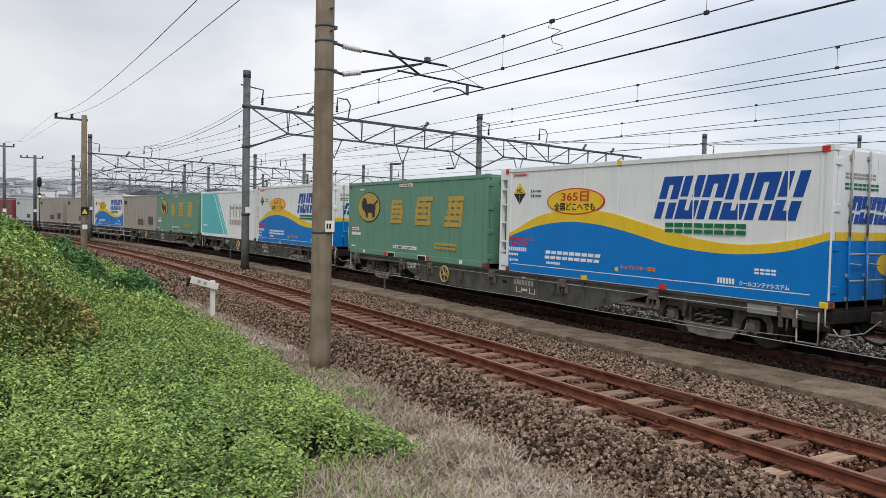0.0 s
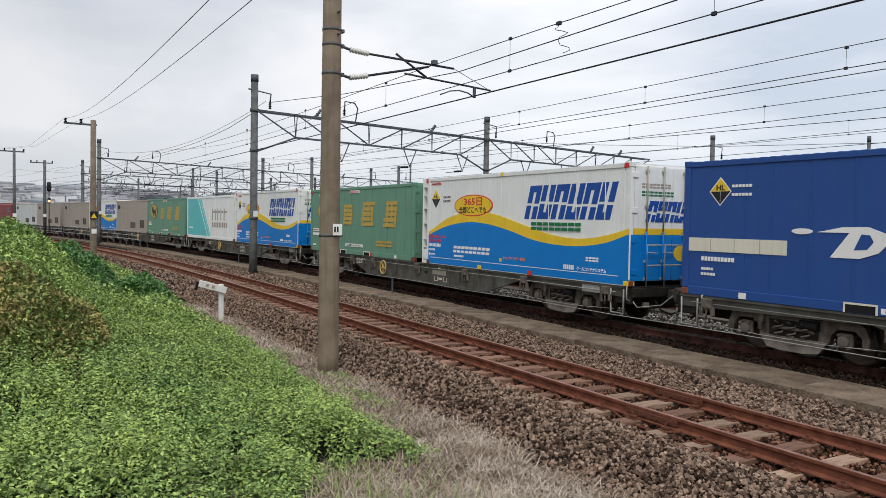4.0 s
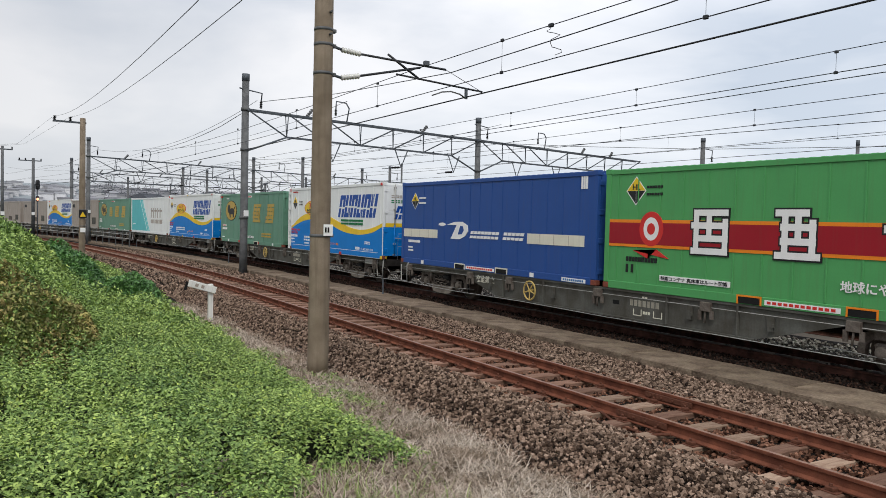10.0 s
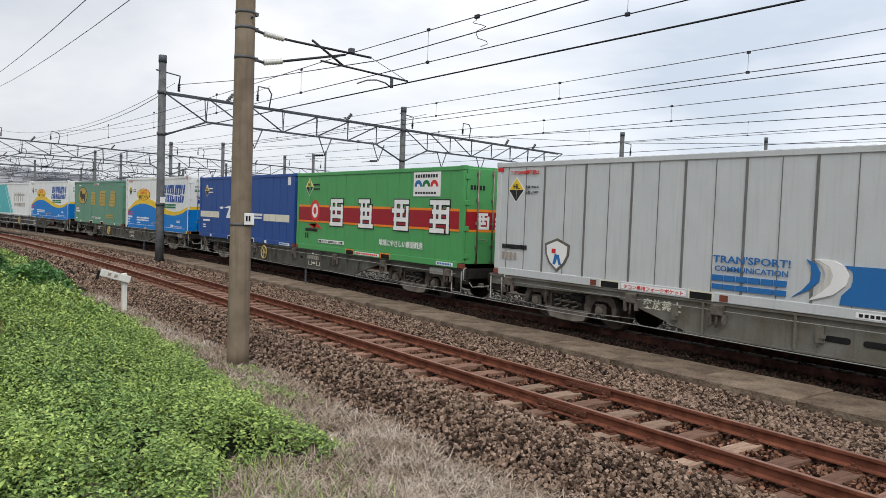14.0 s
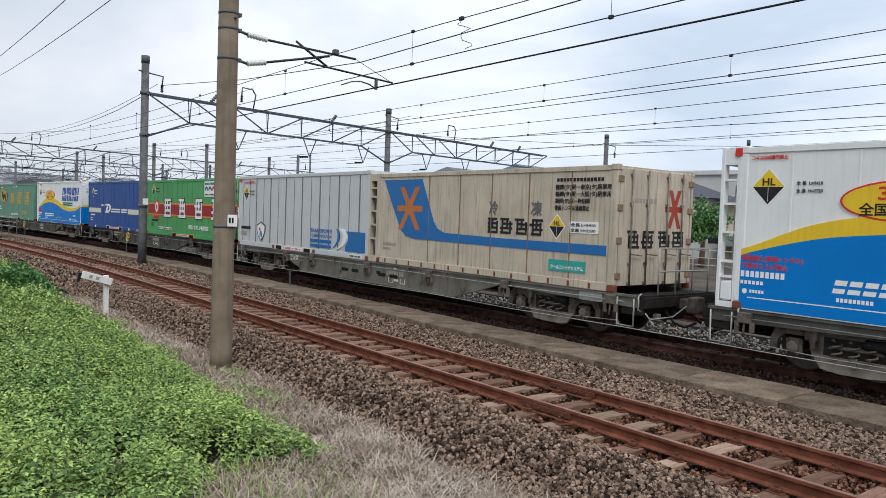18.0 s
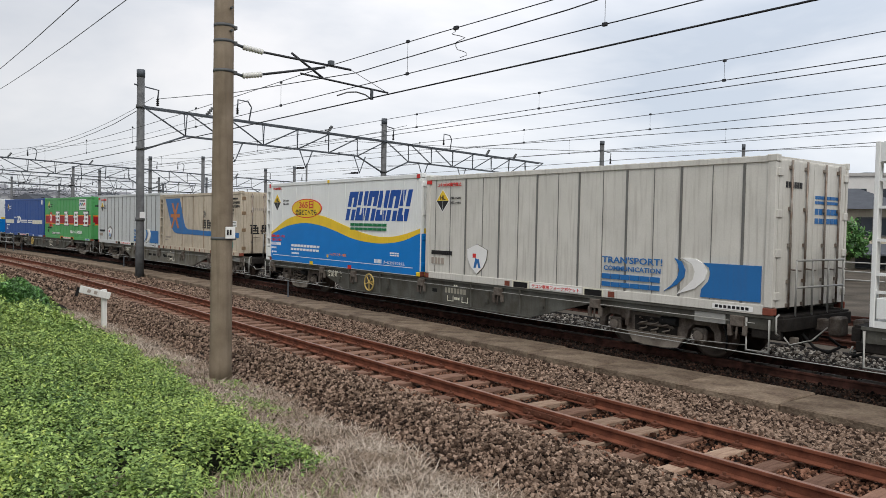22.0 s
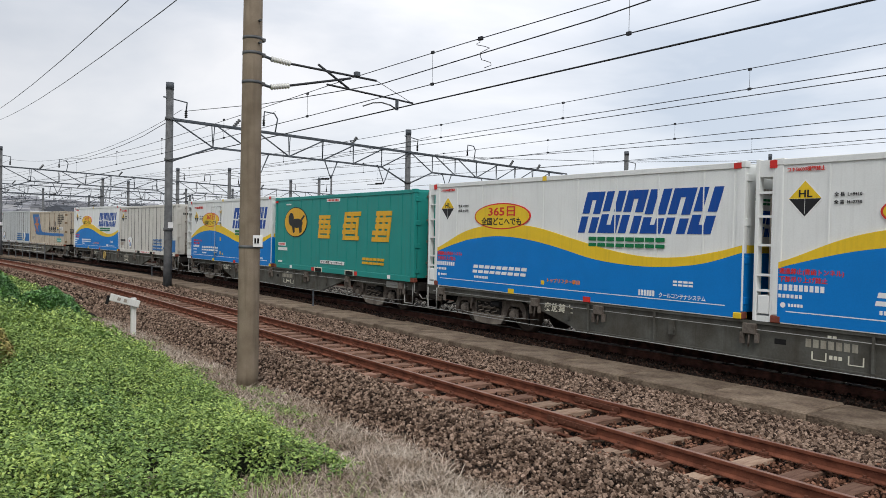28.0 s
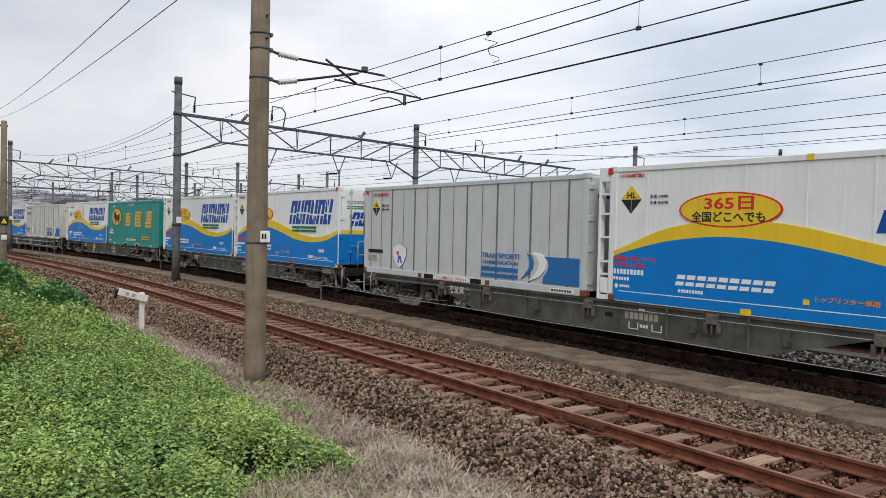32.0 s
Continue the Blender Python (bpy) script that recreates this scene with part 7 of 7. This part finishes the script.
def plants(name, label, n, spots, leaf_count, size, material, seed):
    """Leafy stems: each plant carries whorls of folded leaves, wide below and closing to a tip, every leaf an island."""
    rng = np.random.default_rng(seed)
    x, y, _ = spots(rng, n)
    n = len(x)
    h = weed_height(x, y, rng) * rng.uniform(0.55, 1.15, n)
    lean = rng.normal(0, 0.10, (n, 2))
    m = leaf_count
    k = np.tile(np.arange(m), n)
    i = np.repeat(np.arange(n), m)
    t = 1.0 - 0.55 * (k / (m - 1.0)) ** 1.15
    az = k * 2.39996 + rng.uniform(0, 6.28, n)[i] + rng.normal(0, 0.25, n * m)
    L = rng.uniform(size[0], size[1], n * m) * (0.55 + 0.55 * np.minimum(1, 2.2 * (k + 1.5) / m)) * rng.uniform(0.8, 1.2, n)[i]
    w = L * rng.uniform(0.24, 0.36, n * m)
    tilt = rng.normal(0.05, 0.30, n * m) + 0.75 * np.exp(-k / 2.0) - 0.25 * (k / m)
    stem = np.stack([x[i] + lean[i, 0] * h[i] * t, y[i] + lean[i, 1] * h[i] * t, ground_z(x, y)[i] + h[i] * t], -1)
    ux = np.stack([np.cos(az) * np.cos(tilt), np.sin(az) * np.cos(tilt), np.sin(tilt)], -1)
    sx = np.stack([-np.sin(az), np.cos(az), rng.normal(0, 0.25, n * m)], -1)
    sx /= np.linalg.norm(sx, axis=1)[:, None]
    nz = np.cross(ux, sx)
    base = stem + ux * (0.012 + 0.25 * L * rng.random(n * m))[:, None]
    mid = base + ux * (L * 0.45)[:, None]
    tip = base + ux * L[:, None] - nz * (L * 0.16)[:, None]
    left, right = mid + sx * w[:, None] + nz * (L * 0.09)[:, None], mid - sx * w[:, None] + nz * (L * 0.09)[:, None]
    v = np.stack([base, left, tip, right], 1)
    f = np.array([(0, 2, 1), (0, 3, 2)])
    faces = (f[None] + (np.arange(n * m) * 4)[:, None, None]).reshape(-1, 3)
    return tagged(new(name, raw_mesh(name, v.reshape(-1, 3), faces, material)), label, "weeds", kind="stuff")


plants("weeds", "dense bright green leafy weeds on the bank", 15500, near_weeds, 17, (0.036, 0.066), LEAF, 11)
leaves("weeds", "yellow-green leaf tips among the weeds", 7000, lambda r, n: (lambda x, y, k: (x, y, np.minimum(k * 0.15 + 0.88, 1.06)))(*near_weeds(r, n)), (0.03, 0.06), LEAF_PALE, 12, weed_height)
leaves("weeds", "green weeds farther along the bank", 62000, mid_weeds, (0.06, 0.13), LEAF, 13, weed_height)
leaves("weeds", "distant green weeds beside the line", 22000, far_weeds, (0.16, 0.30), LEAF, 14, weed_height)


def bank_behind(rng, n):
    x, y = rng.uniform(-9, 5.2, n), rng.uniform(-12, 7.0, n)
    ok = (np.hypot(x, y) > 1.2) & (X1 - x > 5.4 + 0.5 * np.sin(y * 1.3)) & (rng.random(n) < 0.15 + lumps(x * 3.1, y * 2.7)) & ((y < 5.6) | (x < 0.5))
    return x[ok], y[ok], 1 - rng.random(int(ok.sum())) ** 2 * 0.8


leaves("weeds", "low green weeds trodden on the bank", 34000, bank_behind, (0.06, 0.12), LEAF, 15, lambda x, y, rng: 0.05 + 0.14 * lumps(x * 3.1, y * 2.7))


def bush(name, label, cx, cy, rx, ry, h, n, size, material, seed):
    def spots(rng, m):
        t, r = rng.uniform(0, 2 * np.pi, m), rng.random(m) ** 0.5
        x, y = cx + rx * r * np.cos(t), cy + ry * r * np.sin(t)
        dome = np.sqrt(np.maximum(0, 1 - r * r)) * (0.75 + 0.35 * lumps(x * 2.2, y * 2.2))
        return x, y, dome * (1 - rng.random(m) ** 2 * 0.7)
    return leaves(name, label, n, spots, size, material, seed, lambda x, y, rng: h + 0 * x, 0.8)


bush("bush", "tangled reddish-brown and green weed thicket", 0.25, 13.4, 1.35, 2.0, 1.35, 15000, (0.05, 0.11), LEAF_BROWN, 21)
bush("bush", "green shoots in a brown weed thicket", 0.3, 13.5, 1.25, 2.0, 1.36, 8000, (0.05, 0.10), LEAF, 22)
bush("bush", "dark green creeper mound beside the line", 3.55, 23.6, 0.85, 1.5, 0.95, 6500, (0.07, 0.14), LEAF_DARK, 23)
bush("bush", "dark green creeper mound behind the thicket", 2.2, 25.5, 1.0, 2.4, 1.15, 7000, (0.08, 0.15), LEAF_DARK, 24)
bush("bush", "tall green weeds at the top of the bank", 0.3, 21.5, 1.5, 3.5, 1.05, 9000, (0.07, 0.15), LEAF, 25)


def dry_strip(rng, n):
    y = 3.4 + 21 * rng.random(n) ** 1.5
    d = rng.uniform(2.0, 6.2, n)
    x = X1 - d
    _, a = lateral(x, y)
    e = np.where(a < 7.3, 6.2, edge_of_weeds(a) + 0.3)
    wide = (d > 2.12 + 0.14 * np.sin(y * 2.1) + 0.08 * np.sin(y * 5.7)) & (d < e)
    wide &= rng.random(n) < 0.45 + 0.8 * lumps(x * 2.1, y * 2.3)
    return x[wide], y[wide]


def dry_behind(rng, n):
    y, d = rng.uniform(-12, 4.2, n), rng.uniform(2.15, 7.4, n)
    ok = rng.random(n) < 0.4 + 0.7 * lumps(d * 2.1, y * 2.3)
    return X1 - d[ok], y[ok]


straw_lay("dead_grass", "matted dead grass down the line", 36000, dry_behind, (0.14, 0.34), (0.012, 0.022), STRAW, 34, (0.0, 0.5), 0.01)
straw_lay("dead_grass", "flattened grey-tan dead grass beside the ballast", 130000, dry_strip, (0.09, 0.26), (0.006, 0.014), STRAW, 31, (0.0, 0.85), 0.01)


def front_grass(rng, n):
    y = rng.uniform(5.6, 7.3, n)
    x = rng.uniform(1.2, 4.1, n)
    ok = rng.random(n) < smooth((4.3 - x) / 1.6) * (0.3 + 0.9 * lumps(x * 3, y * 3))
    return x[ok], y[ok]


straw_lay("grass", "pale green grass blades in the foreground", 1500, front_grass, (0.10, 0.30), (0.007, 0.015), BLADE, 32, (0.5, 1.4))


def tufts(rng, n):
    cx, cy = np.array([4.75, 4.2, 4.7, 4.75, 4.3, 4.85, 5.0, 4.0]), np.array([10.7, 8.9, 14.6, 10.2, 11.0, 18.4, 12.3, 7.6])
    i = rng.integers(0, len(cx), n)
    return cx[i] + rng.normal(0, 0.16, n), cy[i] + rng.normal(0, 0.32, n)


straw_lay("grass", "thin green grass tufts in the dead grass", 2200, tufts, (0.05, 0.14), (0.006, 0.011), BLADE, 33, (0.2, 1.2))
leaves("weeds", "small green weeds in the dead grass", 2200, lambda r, n: (*tufts(r, n), 1 - r.random(n) * 0.8), (0.03, 0.065), LEAF, 16, lambda x, y, rng: 0.05 + 0.06 * lumps(x * 6, y * 6))

# ---- what lies beyond the yard ----
def house(m, w, d, h, label, flat=False, floors=2):
    b = thing("house", label, "house", "houses beyond the yard", m=m)
    part("wall", boxes(((-w / 2, -d / 2, -0.3), (w / 2, d / 2, h))), FAR_WALL, b)
    if flat:
        part("roof", boxes(((-w / 2 - 0.2, -d / 2 - 0.2, h), (w / 2 + 0.2, d / 2 + 0.2, h + 0.35))), FAR_WALL, b)
    else:
        bm = bmesh.new()
        r = [bm.verts.new(p) for p in ((-w / 2 - 0.5, -d / 2 - 0.5, h), (w / 2 + 0.5, -d / 2 - 0.5, h), (w / 2 + 0.5, d / 2 + 0.5, h), (-w / 2 - 0.5, d / 2 + 0.5, h), (-w / 2 + 0.8, 0, h + d * 0.2), (w / 2 - 0.8, 0, h + d * 0.2))]
        for f in ((0, 1, 5, 4), (1, 2, 5), (2, 3, 4, 5), (3, 0, 4), (3, 2, 1, 0)):
            bm.faces.new([r[i] for i in f])
        part("roof", bm, FAR_ROOF, b)
    pane = mesh_of("window", boxes(((-0.03, -0.75, -0.55), (0.03, 0.75, 0.55))), FAR_GLASS)
    sill = mesh_of("window_sill", boxes(((-0.08, -0.9, -0.68), (0.04, 0.9, -0.58))), FAR_WALL)
    for fl in range(floors):
        for k in range(max(1, int(d / 3.2))):
            y = -d / 2 + 1.8 + k * 3.2
            win = part("window", pane, None, b)
            win.location = (-w / 2 - 0.01, y, 1.5 + fl * 2.8)
            part("window_sill", sill, None, win)
    pane2 = mesh_of("window", boxes(((-0.75, -0.03, -0.55), (0.75, 0.03, 0.55))), FAR_GLASS)
    for fl in range(floors):
        for k in range(max(1, int(w / 3.2))):
            part("window", pane2, None, b).location = (-w / 2 + 1.8 + k * 3.2, -d / 2 - 0.01, 1.5 + fl * 2.8)
    return b


rs = random.Random(12)
for x, y, w, d, h, rz, flat, fl in ((50, 38, 10, 8, 4.4, -6, False, 1), (62, 44, 12, 16, 6.6, 12, True, 2), (54, 12, 9, 9, 5.4, 4, False, 2),
                                    (49, 3, 9, 9, 4.4, -5, False, 1), (52, 52, 10, 9, 5.5, 10, False, 2), (55, 66, 11, 9, 5.8, 14, False, 2), (70, 60, 14, 18, 7.0, 18, True, 2), (58, 82, 10, 9, 5.5, 16, False, 2), (75, 8, 12, 20, 7.0, 0, True, 2)):
    house(pose(x, y, 0, 0, 0, rz), w, d, h, "pale flat-roofed block of flats" if flat else "two-storey house with a grey tiled roof", flat, fl)
# the cream house behind the yard, with its lean-to roof
hs = thing("house", "cream two-storey house with grey tiled roofs", "house", "houses beyond the yard", m=pose(59.5, 29.5, -0.28, 0, 0, 28))
part("wall", boxes(((-4.5, -6, 0), (4.5, 6, 4.35))), CREAM_WALL, hs)
bm = bmesh.new()
r = [bm.verts.new(p) for p in ((-5.3, -6.8, 4.3), (5.3, -6.8, 4.3), (5.3, 6.8, 4.3), (-5.3, 6.8, 4.3), (0, -3.4, 6.0), (0, 3.4, 6.0))]
for f in ((0, 1, 4), (1, 2, 5, 4), (2, 3, 5), (3, 0, 4, 5), (3, 2, 1, 0)):
    bm.faces.new([r[i] for i in f])
part("roof", bm, FAR_ROOF, hs)
bm = bmesh.new()
r = [bm.verts.new(p) for p in ((-6.2, -6.4, 1.15), (-4.5, -6.4, 1.85), (-4.5, 6.4, 1.85), (-6.2, 6.4, 1.15), (-6.2, -6.4, 1.05), (-4.5, -6.4, 1.05), (-4.5, 6.4, 1.05), (-6.2, 6.4, 1.05))]
for f in ((0, 3, 2, 1), (4, 5, 6, 7), (0, 1, 5, 4), (2, 3, 7, 6), (0, 4, 7, 3), (1, 2, 6, 5)):
    bm.faces.new([r[i] for i in f])
part("lean_to_roof", bm, FAR_ROOF, hs)
for z, h in ((3.05, 0.6), (0.55, 0.42)):
    for y in (-4.0, 0.0, 3.6):
        win = part("window", boxes(((-4.56, y - 0.95, z - h), (-4.48, y + 0.95, z + h))), FAR_GLASS, hs)
        part("window_frame", boxes(((-4.6, y - 1.02, z + h), (-4.47, y + 1.02, z + h + 0.08)), ((-4.6, y - 1.02, z - h - 0.08), (-4.47, y + 1.02, z - h)), ((-4.6, y - 1.02, z - h), (-4.47, y - 0.95, z + h)),
                                   ((-4.6, y + 0.95, z - h), (-4.47, y + 1.02, z + h)), ((-4.6, y - 0.04, z - h), (-4.47, y + 0.04, z + h))), GALV, win)
house(pose(99.7, 46.5, 0, 0, 0, 25), 10, 16, 9.2, "white flat-roofed apartment block behind the houses", True, 3)
for k in range(34):
    ang = radians(6 + k * 1.9 + rs.uniform(-0.6, 0.6))
    R = rs.uniform(170, 320)
    house(pose(R * math.sin(ang) - 30, R * math.cos(ang) + 20, 0, 0, 0, rs.uniform(0, 90)), rs.uniform(9, 16), rs.uniform(9, 14), rs.uniform(4, 6.5), "distant pale house at the edge of town", rs.random() < 0.4, 2)


CREST = ((-60, 20), (-12, 30), (-4, 36), (4, 37), (12, 31), (22, 24), (35, 26), (48, 38), (58, 60), (64, 72), (72, 66), (84, 52), (110, 40))


def crest_at(deg):
    """Height of the hills by their bearing from the line."""
    for (a0, h0), (a1, h1) in zip(CREST, CREST[1:]):
        if a0 <= deg <= a1:
            k = (deg - a0) / (a1 - a0)
            k = k * k * (3 - 2 * k)
            return h0 + (h1 - h0) * k + 1.6 * math.sin(deg * 1.9) + 1.0 * math.sin(deg * 4.3 + 1) + 0.5 * math.sin(deg * 11)
    return 20


HILL_R = 850
bm = bmesh.new()
rows = []
for i in range(341):
    deg = -60 + i * 0.5
    q, h = radians(deg), crest_at(deg)
    rows.append([bm.verts.new((rr * math.sin(q), rr * math.cos(q), zz)) for rr, zz in ((HILL_R, -1), (HILL_R + 60, h * 0.55), (HILL_R + 120, h * 0.9), (HILL_R + 150, h), (HILL_R + 420, -1))])
for p, q in zip(rows, rows[1:]):
    for i in range(4):
        bm.faces.new((p[i], q[i], q[i + 1], p[i + 1])).smooth = True
# the hills' haze is only their material colour
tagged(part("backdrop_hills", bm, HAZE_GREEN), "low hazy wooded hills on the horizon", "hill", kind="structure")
rs = random.Random(5)
walls, roofs = bmesh.new(), bmesh.new()
for k in range(620):
    deg = rs.uniform(-14, 34)
    rr = rs.uniform(0, 118)
    h = crest_at(deg) * (rr / 60 * 0.55 if rr < 60 else 0.55 + (rr - 60) / 60 * 0.35)
    q = radians(deg)
    x, y, w, d, e = (HILL_R + rr) * math.sin(q), (HILL_R + rr) * math.cos(q), rs.uniform(4, 9), rs.uniform(4, 7), rs.uniform(2.5, 5)
    box(walls, (x - w, y - d, h - 4), (x + w, y + d, h + e))
    box(roofs, (x - w - 0.6, y - d - 0.6, h + e), (x + w + 0.6, y + d + 0.6, h + e + rs.uniform(0.8, 2.2)))
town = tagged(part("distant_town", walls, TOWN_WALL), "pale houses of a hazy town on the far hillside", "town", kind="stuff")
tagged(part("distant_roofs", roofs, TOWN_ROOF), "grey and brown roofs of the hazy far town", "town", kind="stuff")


def tree(x, y, h, r, seed):
    t = thing("tree", "dark green broadleaf tree behind the yard", "tree", "trees behind the yard", m=pose(x, y, -0.3))
    bm = bmesh.new()
    tube(bm, (0, 0, 0), (0.1, 0, h * 0.5), 0.2, 0.11, 8)
    rng = random.Random(seed)
    for k in range(6):
        az = k * 1.05 + rng.uniform(-0.3, 0.3)
        tube(bm, (0.06, 0, h * rng.uniform(0.3, 0.5)), (r * 0.6 * math.cos(az), r * 0.6 * math.sin(az), h * rng.uniform(0.6, 0.85)), 0.07, 0.025, 5)
    part("trunk", bm, SLEEPER, t)
    g = np.random.default_rng(seed)
    n = 2600
    c = g.normal(size=(n, 3))
    c /= np.linalg.norm(c, axis=1)[:, None]
    c *= (g.random(n) ** 0.4)[:, None]
    lump = 0.75 + 0.35 * np.sin(c[:, 0] * 5 + seed) * np.sin(c[:, 1] * 6) + 0.15 * np.sin(c[:, 2] * 9)
    c = c * lump[:, None] * np.array([r, r, h * 0.36]) + np.array([0, 0, h * 0.66])
    u, w = g.normal(size=(n, 3)), g.normal(size=(n, 3))
    u /= np.linalg.norm(u, axis=1)[:, None]
    w /= np.linalg.norm(w, axis=1)[:, None]
    s = g.uniform(0.10, 0.2, n)[:, None]
    v = np.stack([c - u * s, c + w * s * 0.5, c + u * s, c - w * s * 0.5], 1).reshape(-1, 3)
    part("crown", raw_mesh("crown", v, np.arange(n * 4).reshape(-1, 4), LEAF_DARK), None, t)


for k, (x, y, h, r) in enumerate(((41, 27, 4.2, 1.8), (42, 19, 3.4, 1.5), (43, 45, 4.5, 2.0), (44, 9, 3.8, 1.7), (45, 60, 5, 2.3), (41, 33, 2.8, 1.4))):
    tree(x, y, h, r, 70 + k)
# yard railing behind the train
yf = thing("railing", "grey pipe railing at the far side of the yard", "railing")
post = mesh_of("post", boxes(((-0.03, -0.03, -0.35), (0.03, 0.03, 1.1))), GALV)
for k in range(40):
    part("post", post, None, yf).location = (33.0, -10 + k * 2.5, 0)
for z in (0.35, 0.7, 1.08):
    part("rail", tubes([(33.0, -10, z), (33.0, 87.5, z)], 0.03, 6), PIPE, yf)
tree(41.0, 22.0, 3.6, 1.5, 131)
tree(43.0, 19.4, 3.0, 1.3, 132)

# ---- what moves ----
def rolled(t):
    """Metres rolled at t seconds, smooth between the rows."""
    ts, ss = [r[0] for r in S_ROWS], [r[1] for r in S_ROWS]
    k = min(max(j for j in range(len(ts)) if ts[j] <= t + 1e-6), len(ts) - 2)
    k0, k3 = max(k - 1, 0), min(k + 2, len(ts) - 1)
    h = ts[k + 1] - ts[k]
    m1 = (ss[k + 1] - ss[k0]) / (ts[k + 1] - ts[k0]) * h
    m2 = (ss[k3] - ss[k]) / (ts[k3] - ts[k]) * h
    x = (t - ts[k]) / h
    return (2 * x**3 - 3 * x**2 + 1) * ss[k] + (x**3 - 2 * x**2 + x) * m1 + (-2 * x**3 + 3 * x**2) * ss[k + 1] + (x**3 - x**2) * m2


def motions():
    for ob, u, z in rolling:
        walk(ob, [(t, along(s - u, TRAIN_OFF, z)) for t, s in S_ROWS])
    turns, last = [(0.0, 0.0)], 0.0
    for i in range(1, 961):
        t = i / 30
        s = rolled(t)
        if s - last > 0.5 or i == 960:
            turns.append((t, s))
            last = s
    for w in wagons:
        for ws in [c for c in w.children if c.name.startswith("wheelset")]:
            p = ws.location.copy()
            walk(ws, [(t, pose(p.x, p.y, p.z, -math.degrees(s / 0.425))) for t, s in turns])


motions()
